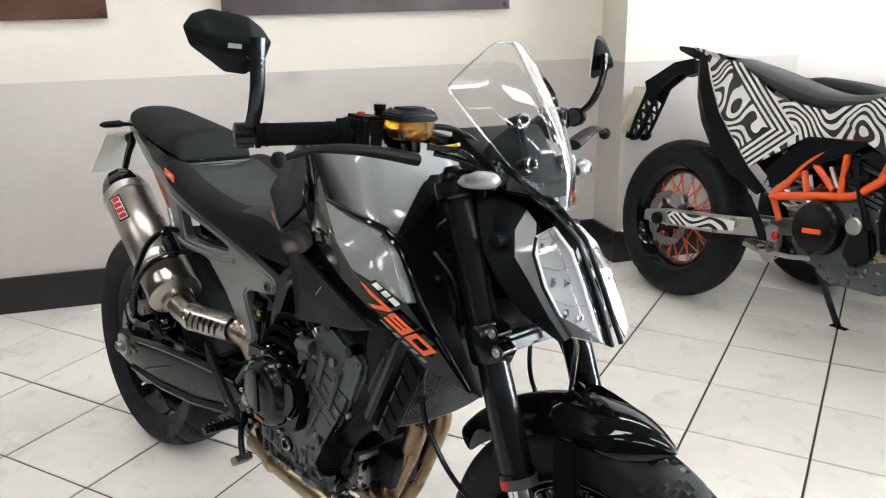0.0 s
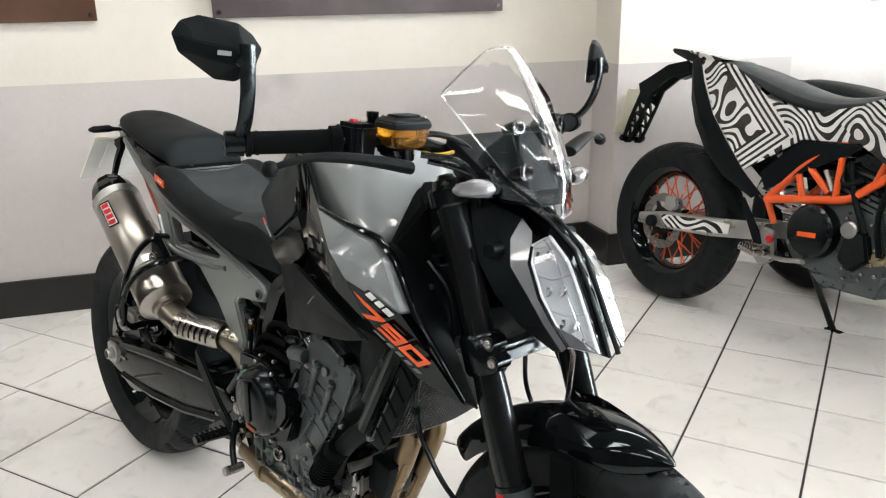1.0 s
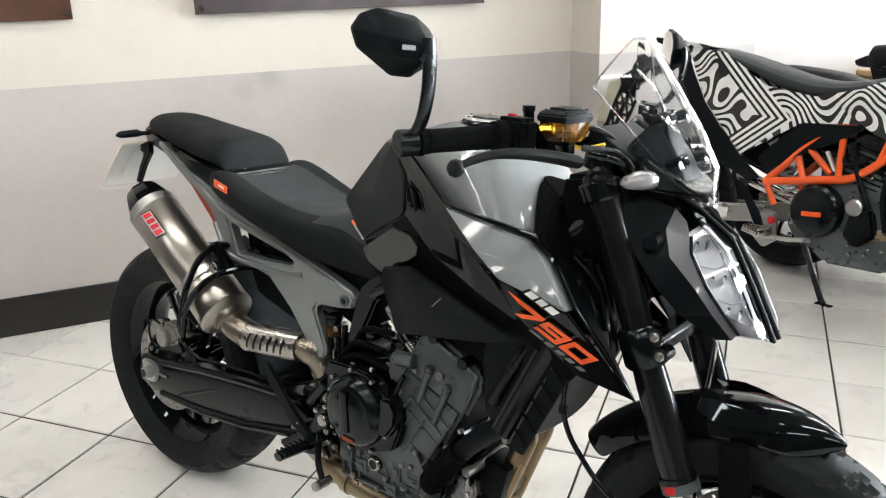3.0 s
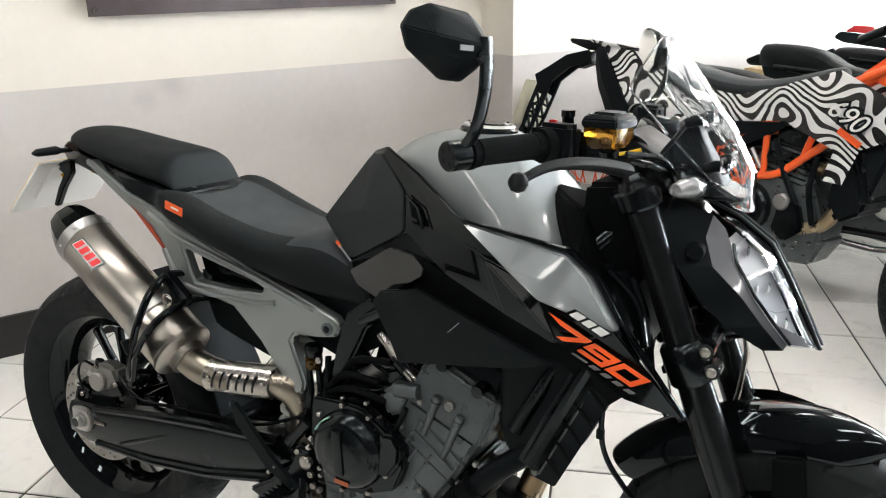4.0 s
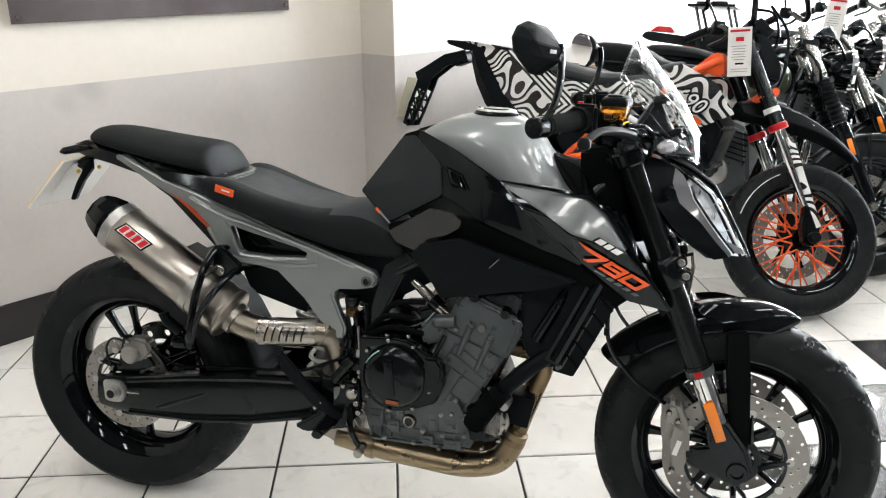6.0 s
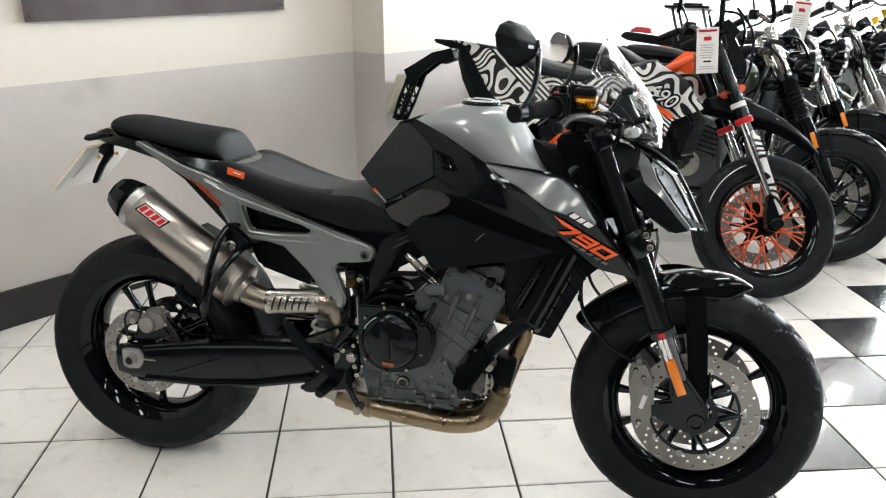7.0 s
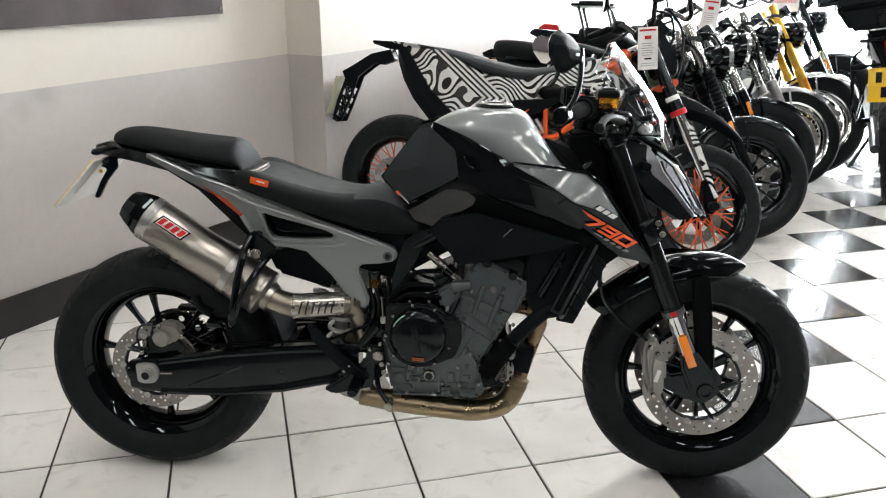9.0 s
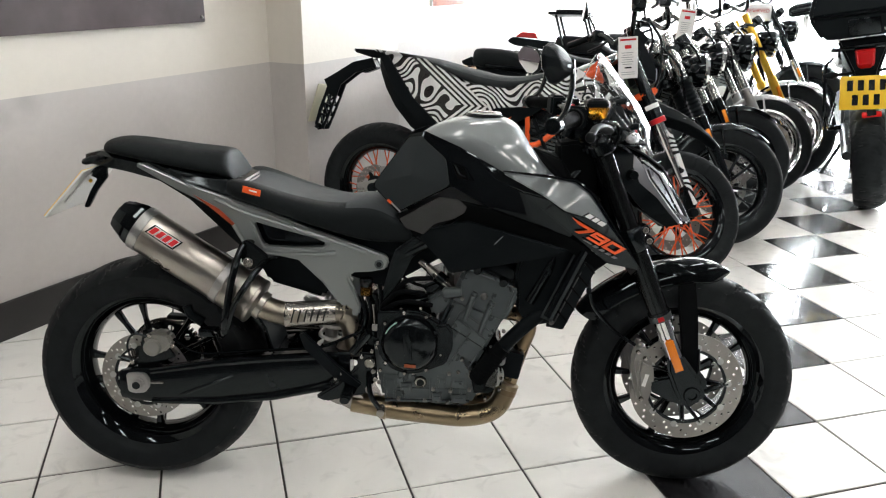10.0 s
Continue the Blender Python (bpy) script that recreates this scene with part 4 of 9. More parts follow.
# -- tail --
rows = []
for x, w, zt, zb in ((-0.87, 0.020, 0.905, 0.882), (-0.82, 0.055, 0.918, 0.878), (-0.74, 0.074, 0.908, 0.866), (-0.66, 0.082, 0.892, 0.846), (-0.56, 0.088, 0.872, 0.812), (-0.46, 0.092, 0.856, 0.800), (-0.36, 0.095, 0.80, 0.755)):
    rows.append((x, [(0, zt), (w * 0.8, zt - 0.002), (w, zt - 0.012), (w * 0.92, zb), (0, zb)]))
part("tail_unit", loft(rings_xyz(rows)), M_SATIN_BLACK, bike, "satin black tail unit")
part("tail_trim", loft(rings_xyz([(-0.47, [(0, 0.846), (0.07, 0.844), (0.088, 0.834), (0.088, 0.824), (0, 0.824)]), (-0.425, [(0, 0.840), (0.065, 0.838), (0.082, 0.830), (0.082, 0.820), (0, 0.820)])])), M_PLASTIC, bike, "black trim between the seats")
part("inner_tail", hull([(x, q * y, z) for q in (-1, 1) for x, y, z in ((-0.425, 0.082, 0.770), (-0.215, 0.062, 0.705), (-0.215, 0.062, 0.672), (-0.395, 0.080, 0.670))], 0.006), M_GLOSS_BLACK, bike, "gloss black panel behind the rear frame")
part("seat_base", hull([(x, q * y, z) for q in (-1, 1) for x, y, z in ((-0.72, 0.074, 0.903), (-0.62, 0.102, 0.874), (-0.43, 0.100, 0.848), (-0.41, 0.100, 0.824), (-0.47, 0.124, 0.812), (-0.57, 0.116, 0.842), (-0.70, 0.076, 0.880))], 0.006), M_SATIN_BLACK, bike, "black tray under the pillion seat")
part("tail_lamp", hull([(-0.864, s * 0.020, z) for s in (-1, 1) for z in (0.886, 0.898)] + [(-0.835, s * 0.045, z) for s in (-1, 1) for z in (0.882, 0.908)], 0.004), M_RED_LENS, bike, "red tail lamp under the seat")


def rear_indicator():
    return tube([(-0.800, -0.015, 0.897), (-0.812, -0.072, 0.899), (-0.815, -0.082, 0.900), (-0.822, -0.122, 0.898), (-0.825, -0.132, 0.897)], [0.007, 0.008, 0.014, 0.012, 0.004], 12, None, True, 0.7)


pair("rear_indicator", rear_indicator, M_PLASTIC, bike, "slim black rear indicator")


def plate_arm():
    return tube(rounded([(-0.78, -0.045, 0.885), (-0.845, -0.050, 0.862), (-0.885, -0.050, 0.835), (-0.905, -0.045, 0.80)], 0.02), 0.007, 8, None, True, 1.0)


holder = pair("plate_arm", plate_arm, M_SATIN_BLACK, bike, "black plate hanger arm")[0]
part("plate_hook", slab([(-0.80, 0.872), (-0.862, 0.868), (-0.880, 0.850), (-0.868, 0.845), (-0.845, 0.855), (-0.826, 0.845), (-0.848, 0.812), (-0.868, 0.770), (-0.856, 0.768), (-0.828, 0.815), (-0.800, 0.848)], -0.060, -0.046, 0.002), M_SATIN_BLACK, bike, "black plate hanger hook")
nl = pose(-0.892, 0, 0.812, 0, 43, 0)
plate = part("number_plate", box(0.006, 0.225, 0.165, (0, 0, 0), 0.002), M_WHITE_PLASTIC, bike, "pale number plate seen from behind its front face", at=nl)
part("plate_face", box(0.002, 0.222, 0.162, (-0.004, 0, 0), 0.0006), M_YELLOW, plate, "yellow number plate face")
for k in range(2):
    for j in range(3 if k else 4):
        part("plate_bar", box(0.001, 0.024, 0.052, (-0.0055, -0.055 + 0.038 * j - (0.012 if k == 0 else 0), 0.036 - 0.072 * k)), M_SATIN_BLACK, plate)
part("plate_back", box(0.004, 0.15, 0.11, (0.007, 0, 0.02), 0.002), M_WHITE_PLASTIC, plate, "white backing plate")
for s in (-1, 1):
    part("plate_bolt", bolt((0.010, s * 0.04, 0.045), 0.005, 0.006, (1, 0, 0)), M_GOLD, plate)


# -- cast rear frame --
def rear_frame():
    out = [(-0.711, 0.886), (-0.690, 0.893), (-0.578, 0.846), (-0.485, 0.818), (-0.378, 0.780), (-0.249, 0.724), (-0.134, 0.680), (-0.075, 0.656), (-0.064, 0.640), (-0.072, 0.620), (-0.113, 0.613), (-0.160, 0.612), (-0.169, 0.598), (-0.140, 0.518), (-0.144, 0.496), (-0.162, 0.488), (-0.184, 0.510), (-0.236, 0.586), (-0.296, 0.648), (-0.360, 0.664), (-0.408, 0.680), (-0.446, 0.728), (-0.502, 0.780), (-0.622, 0.838)]
    hole = [(-0.405, 0.752), (-0.372, 0.740), (-0.250, 0.704), (-0.222, 0.690), (-0.228, 0.682), (-0.309, 0.680), (-0.378, 0.686), (-0.388, 0.704)]
    bm = slab(out, -0.092, -0.064, 0.007, None, [hole], 3)
    for k in range(12):
        bmesh.ops.bisect_plane(bm, geom=bm.verts[:] + bm.edges[:] + bm.faces[:], dist=1e-5, plane_co=(-0.64 + 0.044 * k, 0, 0), plane_no=(1, 0, 0))
    for v in bm.verts:
        v.co.y -= 0.040 * max(0.0, 1 - abs(v.co.x + 0.42) / 0.33)
    return bm


rear_frames = pair("rear_frame", rear_frame, M_FRAME_GREY, bike, "silver grey cast alloy rear frame")


def frame_rib():
    bm = tube(rounded([(-0.455, -0.128, 0.742), (-0.418, -0.132, 0.682), (-0.375, -0.127, 0.668), (-0.235, -0.110, 0.662), (-0.20, -0.106, 0.668)], 0.03), 0.006, 8)
    return tube(rounded([(-0.50, -0.122, 0.806), (-0.42, -0.132, 0.773), (-0.24, -0.110, 0.712), (-0.12, -0.093, 0.664)], 0.03), 0.006, 8, bm)


pair("frame_rib", frame_rib, M_FRAME_GREY, bike, "raised rib of the rear frame")
for s in (-1, 1):
    for x, z, r in ((-0.090, 0.634, 0.0125), (-0.160, 0.507, 0.0125), (-0.697, 0.886, 0.007), (-0.600, 0.851, 0.006)):
        p = part("frame_bolt", bolt((x, s * 0.0915, z), r, 0.005, (0, s, 0)), M_FRAME_GREY if x < -0.5 else M_ENGINE, bike)
        if x > -0.5:
            # socket shade set on the bolt as a black disc
            part("bolt_socket", bolt((x, s * 0.0925, z), 0.0075, 0.0052, (0, s, 0)), M_SATIN_BLACK, p, "black disc as the shade in the socket")


def accent():
    return facets([(-0.560, -0.1160, 0.818), (-0.490, -0.1260, 0.782), (-0.448, -0.130, 0.742), (-0.456, -0.129, 0.738), (-0.512, -0.124, 0.784)], [(0, 1, 4), (1, 2, 3, 4)], 0.002, 0.0006)


pair("accent_decal", accent, material("dark_orange_decal", (0.30, 0.045, 0.014), 0.35, vary=0.15, grain=100), bike, "orange accent decal")


def under_panel():
    return facets([(-0.70, -0.078, 0.876), (-0.622, -0.082, 0.836), (-0.502, -0.110, 0.780), (-0.446, -0.118, 0.728), (-0.413, -0.116, 0.670), (-0.46, -0.085, 0.690), (-0.575, -0.080, 0.800)], [(0, 1, 6), (1, 2, 5, 6), (2, 3, 5), (3, 4, 5)], 0.006, 0.002)


pair("under_panel", under_panel, M_PLASTIC, bike, "matte black panel under the tail")
part("frame_web", slab([(-0.40, 0.752), (-0.25, 0.706), (-0.21, 0.690), (-0.24, 0.676), (-0.38, 0.682)], -0.074, -0.066), M_GLOSS_BLACK, bike, "dark panel behind the frame opening")

# dark middle: battery box, shock, inner mudguard
part("battery_box", hull([(x, s * y, z) for s in (-1, 1) for x, y, z in ((-0.36, 0.058, 0.80), (-0.05, 0.060, 0.72), (0.065, 0.06, 0.70), (0.07, 0.06, 0.645), (0.0, 0.06, 0.625), (-0.08, 0.055, 0.56), (-0.26, 0.05, 0.62), (-0.40, 0.05, 0.68))], 0.01), M_PLASTIC, bike, "black battery box under the seat")
part("inner_mudguard", skin([[(AXLE_R.x + 0.36 * math.cos(a), y, AXLE_R.z + 0.36 * math.sin(a)) for y in (-0.075, -0.05, 0, 0.05, 0.075)] for a in [radians(d) for d in (10, 22, 34, 46, 58, 70)]], 0.005), M_PLASTIC, bike, "black inner mudguard")
shock = part("shock_absorber", tube([(-0.20, 0.0, 0.60), (-0.245, 0.0, 0.36)], 0.018, 12), M_ALLOY, bike, "rear shock absorber")
coil = []
for k in range(90):
    t = k / 89
    a = t * math.tau * 7
    coil.append((-0.20 - 0.045 * t + 0.030 * math.cos(a), 0.030 * math.sin(a), 0.60 - 0.24 * t))
part("spring", tube(coil, 0.006, 6), M_WHITE_PLASTIC, shock, "pale coil spring")


# -- swingarm, chain and rear brake --
def arm():
    rings = []
    for x, zt, zb, y0, y1 in ((-0.785, 0.338, 0.262, -0.128, -0.104), (-0.74, 0.346, 0.254, -0.130, -0.100), (-0.67, 0.350, 0.250, -0.130, -0.098), (-0.53, 0.372, 0.250, -0.126, -0.090), (-0.38, 0.384, 0.262, -0.118, -0.078), (-0.26, 0.394, 0.286, -0.110, -0.060), (-0.17, 0.390, 0.322, -0.098, -0.030)):
        m = (zt + zb) / 2
        h = (zt - zb) / 2
        rings.append([(x, y0 + 0.006, m + h), (x, y0, m + h * 0.72), (x, y0 - 0.003, m + h * 0.1), (x, y0, m - h * 0.75), (x, y0 + 0.008, m - h), (x, y1 - 0.004, m - h), (x, y1, m - h * 0.7), (x, y1, m + h * 0.7), (x, y1 - 0.004, m + h)])
    return loft(rings)


arms = pair("swingarm", arm, M_SATIN_BLACK, bike, "satin black swingarm")
for s in (1, -1):
    part("swingarm_rail", tube([(-0.70, -s * 0.126, 0.340), (-0.53, -s * 0.124, 0.366), (-0.38, -s * 0.116, 0.379), (-0.20, -s * 0.104, 0.386)], [0.009, 0.011, 0.012, 0.012], 10), M_SATIN_BLACK, arms[0 if s == 1 else 1], "satin black upper rail")
    part("swingarm_rail", tube([(-0.70, -s * 0.126, 0.258), (-0.53, -s * 0.124, 0.258), (-0.38, -s * 0.116, 0.270), (-0.22, -s * 0.106, 0.300)], [0.009, 0.010, 0.011, 0.011], 10), M_SATIN_BLACK, arms[0 if s == 1 else 1], "satin black lower rail")
part("swingarm_bridge", hull([(x, s * 0.09, z) for s in (-1, 1) for x, z in ((-0.40, 0.375), (-0.34, 0.385), (-0.40, 0.30), (-0.34, 0.30))], 0.01), M_SATIN_BLACK, bike, "black swingarm cross piece")
part("swingarm_rib", tube([(-0.625, -0.1300, 0.276), (-0.600, -0.1318, 0.284), (-0.505, -0.1275, 0.322), (-0.480, -0.1245, 0.330)], [0.002, 0.0045, 0.0045, 0.002], 6), M_SATIN_BLACK, arms[0], "raised rib")
for s in (-1, 1):
    blk = part("axle_block", hull([(x, s * y, z) for y in (0.128, 0.141) for x, z in ((-0.762, 0.336), (-0.738, 0.340), (-0.712, 0.338), (-0.700, 0.320), (-0.702, 0.300), (-0.715, 0.284), (-0.745, 0.282), (-0.760, 0.288))], 0.003), M_ALLOY, bike, "bare aluminium axle block")
    part("axle_nut", lathe([(0.006, 0.158), (0.012, 0.158), (0.014, 0.155), (0.014, 0.147), (0.0175, 0.147), (0.0175, 0.141)], 12, at=pose(-0.7295, 0, 0.312, 0, 0, 0 if s > 0 else 180)), M_ALLOY, blk, "axle nut")
    # a solid black disc gives the shade of the axle's bore
    part("axle_hole", lathe([(0.0, 0.1590), (0.0105, 0.1590), (0.0105, 0.155)], 20, at=pose(-0.7295, 0, 0.312, 0, 0, 0 if s > 0 else 180)), M_SATIN_BLACK, blk, "black disc as the shade in the hollow axle")
    part("chain_adjuster", rod((-0.700, s * 0.134, 0.312), (-0.665, s * 0.132, 0.312), 0.004, 8), M_STEEL, blk, "steel adjuster bolt")
sprocket = part("sprocket", disc_mesh(0.098, 0.060, 0.082, 0.006, 1, 9, 0.010, 80, 0.0), M_SATIN_BLACK, bike, "black rear sprocket", at=pose(*AXLE_R))
loop = []
for k in range(25):
    a = radians(90 + k * 7.5)
    loop.append((AXLE_R.x + 0.102 * math.cos(a), 0.082, AXLE_R.z + 0.102 * math.sin(a)))
loop += [(-0.20, 0.082, 0.318), (-0.14, 0.082, 0.33), (-0.12, 0.082, 0.355), (-0.14, 0.082, 0.385), (-0.20, 0.082, 0.392), (-0.45, 0.082, 0.403), (AXLE_R.x, 0.082, 0.414)]
part("chain", tube(loop, 0.0075, 6, None, True, 1.0), M_STEEL, bike, "drive chain")
bm = None
for k in range(26):
    a = radians(80 - k * 7.2)
    p = Vector((AXLE_R.x + 0.102 * math.cos(a), 0.082, AXLE_R.z + 0.102 * math.sin(a)))
    bm = box(0.010, 0.016, 0.011, p, 0.002, (0, -math.degrees(a) + 90, 0), bm, 1)
tagged(part("chain_links", bm, M_STEEL, bike), kind="stuff")
part("chain_guard", slab([(-0.72, 0.432), (-0.46, 0.424), (-0.28, 0.415), (-0.28, 0.405), (-0.46, 0.412), (-0.72, 0.420)], 0.068, 0.098, 0.002), M_PLASTIC, bike, "black chain guard")
cal = part("rear_caliper", hull([(x, y, z) for y in (-0.112, -0.072) for x, z in ((-0.722, 0.430), (-0.690, 0.446), (-0.650, 0.440), (-0.640, 0.412), (-0.668, 0.384), (-0.712, 0.380))], 0.008), M_CALIPER, bike, "grey rear brake caliper")
part("caliper_piston", lathe([(0, -0.126), (0.020, -0.126), (0.023, -0.122), (0.023, -0.110)], 24, at=pose(-0.694, 0, 0.404)), M_CALIPER, cal, "round caliper piston cover")
part("caliper_bracket", slab([(-0.748, 0.345), (-0.722, 0.445), (-0.702, 0.448), (-0.655, 0.395), (-0.640, 0.372), (-0.690, 0.350)], -0.100, -0.092, 0.002), M_SATIN_BLACK, bike, "black caliper bracket")
for x, z in ((-0.70, 0.436), (-0.640, 0.408), (-0.752, 0.36)):
    part("caliper_bolt", bolt((x, -0.114, z), 0.006, 0.005), M_STEEL, cal)
part("rear_brake_hose", tube(rounded([(-0.64, -0.105, 0.424), (-0.60, -0.115, 0.400), (-0.56, -0.118, 0.388), (-0.42, -0.112, 0.398), (-0.25, -0.105, 0.405), (-0.14, -0.10, 0.45)], 0.03), 0.004, 8), M_SATIN_BLACK, bike, "black rear brake hose")
part("speed_sensor_wire", tube(rounded([(-0.70, -0.11, 0.43), (-0.745, -0.115, 0.445), (-0.765, -0.115, 0.41), (-0.755, -0.11, 0.36)], 0.03), 0.003, 6), M_SATIN_BLACK, bike, "black sensor wire")

# -- silencer and exhaust --
ma, mb = Vector((-0.722, -0.121, 0.749)), Vector((-0.396, -0.146, 0.541))
md = (mb - ma).normalized()


def along(t, prof, seg=40, sq=1.0):
    """Turned body along the silencer's axis; prof gives radius and place along it."""
    bm = lathe(prof, seg, "X")
    rot = md.to_track_quat("X", "Z").to_matrix().to_4x4()
    bm.transform(Matrix.Translation(t) @ rot)
    return bm


muff = part("silencer", along(ma, [(0.050, 0.035), (0.056, 0.036), (0.0585, 0.040), (0.0585, 0.305), (0.055, 0.310)], 48), M_BRUSHED, bike, "brushed steel silencer")
part("silencer_tip", along(ma, [(0.030, 0.02), (0.034, -0.026), (0.039, -0.030), (0.048, -0.012), (0.0570, 0.018), (0.0570, 0.040)], 10), M_GLOSS_BLACK, muff, "black faceted silencer end cap", 20)
part("end_band", along(ma, [(0.0585, 0.030), (0.0600, 0.031), (0.0600, 0.054), (0.0585, 0.055)], 48), M_ALLOY, muff, "steel band")
part("silencer_base", along(ma, [(0.0580, 0.298), (0.0605, 0.300), (0.0610, 0.304), (0.0610, 0.372), (0.0625, 0.374), (0.0625, 0.381), (0.058, 0.385), (0.041, 0.388), (0.0375, 0.390), (0.0375, 0.404), (0.030, 0.406)], 48), M_BRUSHED, muff, "polished silencer base")
for k in range(8):
    a = k * math.tau / 8
    rot = md.to_track_quat("X", "Z")
    p = ma + md * 0.043 + rot @ Vector((0, math.cos(a), math.sin(a))) * 0.0600
    part("rivet", bolt(p, 0.003, 0.002, rot @ Vector((0, math.cos(a), math.sin(a)))), M_ALLOY, muff)
up = Vector((0, -0.80, 0.60))
up = (up - md * up.dot(md)).normalized()
sd = up.cross(md)
def slanted(ww, hh, thick, at):
    b2 = box(ww, hh, thick)
    for v in b2.verts:
        v.co.x += v.co.y * 0.35
    b2.transform(on_panel(at, md, sd, up))
    return b2


part("badge", slanted(0.082, 0.029, 0.0008, ma + md * 0.108 + up * 0.0592), M_SATIN_BLACK, muff, "black backing of the silencer badge", 0)
for k in range(4):
    at = ma + md * (0.0802 + 0.0186 * k) + up * 0.0600
    part("badge_outline", slanted(0.0172, 0.0235, 0.0008, at), M_WHITE_DECAL, muff, "white outline of a block", 0)
    part("badge_block", slanted(0.0132, 0.0195, 0.0008, at + up * 0.0008), M_RED, muff, "red plain block", 0)
mid = rounded([(-0.406, -0.146, 0.548), (-0.372, -0.147, 0.524), (-0.318, -0.142, 0.509), (-0.235, -0.108, 0.508), (-0.187, -0.084, 0.500), (-0.165, -0.070, 0.462), (-0.160, -0.055, 0.38)], 0.04)
part("mid_pipe", tube(mid, [0.031 if p.x > -0.39 else 0.030 for p in mid], 20), M_LINK, bike, "heat tinted steel link pipe")
rows_ = []
for k in range(7):
    t = k / 6
    c = Vector((-0.326 + 0.125 * t, -0.140 + 0.040 * t, 0.5105 - 0.004 * t))
    rows_.append([c + Vector((0, -0.0345 * math.cos(a), 0.0345 * math.sin(a))) for a in [radians(-62 + 18 * i) for i in range(9)]])
shield = part("heat_shield", skin(rows_, 0.002), M_STEEL, bike, "slotted steel heat shield")
for k in range(6):
    t = 0.16 + k * 0.125
    c = Vector((-0.326 + 0.125 * t, -0.140 + 0.040 * t, 0.5105 - 0.004 * t))
    # slots are black strips on the shield, not cut through
    part("slot", tube([c + Vector((0.010 * math.sin(a) , -0.0355 * math.cos(a), 0.0355 * math.sin(a))) for a in [radians(d) for d in (-22, -8, 6, 20, 34)]], 0.0022, 6), M_SATIN_BLACK, shield, "black strip as the shade in a slot")
for t in (0.1, 0.92):
    c = Vector((-0.326 + 0.125 * t, -0.140 + 0.040 * t, 0.5105 - 0.004 * t))
    part("shield_bolt", bolt(c + Vector((0, -0.034, 0.006)), 0.0055, 0.004), M_STEEL, shield)
part("pipe_clamp", along(mb - md * 0.004, [(0.030, 0.0), (0.034, 0.001), (0.034, 0.014), (0.030, 0.015)], 24), M_STEEL, bike, "steel pipe clamp")
part("collar", tube([(-0.198, -0.090, 0.503), (-0.182, -0.081, 0.494)], 0.034, 20), M_LINK, bike, "pipe joint collar")


hang = part("silencer_hanger", tube(rounded([(-0.405, -0.105, 0.694), (-0.421, -0.160, 0.704), (-0.432, -0.198, 0.668), (-0.446, -0.222, 0.600), (-0.462, -0.230, 0.510), (-0.480, -0.200, 0.470), (-0.515, -0.150, 0.458)], 0.02), 0.0098, 10, None, True, 0.7), M_GLOSS_BLACK, bike, "gloss black tubular silencer hanger")
part("hanger_tube", tube(rounded([(-0.350, -0.105, 0.655), (-0.368, -0.158, 0.660), (-0.384, -0.210, 0.640), (-0.408, -0.230, 0.605), (-0.437, -0.232, 0.560), (-0.458, -0.224, 0.500)], 0.02), 0.0092, 10, None, True, 0.7), M_GLOSS_BLACK, hang)
part("hanger_plate", hull([(x, y, z) for y in (-0.228, -0.218) for x, z in ((-0.440, 0.545), (-0.452, 0.545), (-0.455, 0.485), (-0.470, 0.480), (-0.474, 0.500))], 0.003), M_GLOSS_BLACK, hang)
part("under_cover", hull([(x, y, z) for y in (-0.075, 0.06) for x, z in ((-0.43, 0.690), (-0.40, 0.610), (-0.385, 0.578), (-0.31, 0.566), (-0.24, 0.535), (-0.20, 0.60), (-0.22, 0.690))], 0.01), M_PLASTIC, bike, "black cover under the rear frame")
part("shock_spring", tube([(-0.300 + 0.032 * math.cos(k * 0.5) + 0.0007 * k, 0.03 + 0.032 * math.sin(k * 0.5), 0.430 + 0.0020 * k - 0.010 * math.cos(k * 0.5)) for k in range(70)], 0.0068, 8), M_ALLOY, bike, "grey coil spring of the shock")
part("hanger_web", hull([(x, y, z) for y in (-0.165, -0.150) for x, z in ((-0.428, 0.705), (-0.412, 0.712), (-0.360, 0.668), (-0.362, 0.648), (-0.412, 0.632), (-0.430, 0.650))], 0.004), M_SATIN_BLACK, hang)
part("hanger_strap", along(ma, [(0.0586, 0.274), (0.0612, 0.275), (0.0612, 0.294), (0.0586, 0.295)], 40), M_ALLOY, hang, "steel strap")
part("hanger_bolt", bolt((-0.412, -0.162, 0.654), 0.013, 0.012, (0, -1, 0)), M_STEEL, hang)
part("hanger_foot", box(0.05, 0.03, 0.022, (-0.535, -0.130, 0.456), 0.006), M_SATIN_BLACK, hang)
part("pillion_peg_stub", tube([(-0.560, -0.105, 0.475), (-0.585, -0.12, 0.500), (-0.592, -0.12, 0.522)], [0.014, 0.011, 0.013], 12), M_PLASTIC, bike, "black folded pillion peg stub")

# headers under the engine
for y0, y1, dx, dz in ((-0.012, -0.036, 0.004, -0.005), (0.060, 0.035, -0.004, -0.015)):
    part("header_pipe", tube(rounded([(0.235, y0, 0.49 + dz), (0.288, y0, 0.482 + dz), (0.308 + dx, y0, 0.450 + dz), (0.278 + dx, y0, 0.365 + dz * 0.5), (0.246, y1, 0.255), (0.203, y1, 0.205), (0.12, y1, 0.190), (0.02, y1, 0.205)], 0.045), 0.0215, 18), M_COPPER_PIPE, bike, "bronzed steel header pipe")
part("collector_pipe", tube(rounded([(0.256, -0.045, 0.290), (0.226, -0.050, 0.212), (0.14, -0.058, 0.193), (-0.06, -0.075, 0.222), (-0.17, -0.070, 0.240)], 0.05), 0.029, 20), M_TITAN, bike, "brass toned exhaust collector pipe")
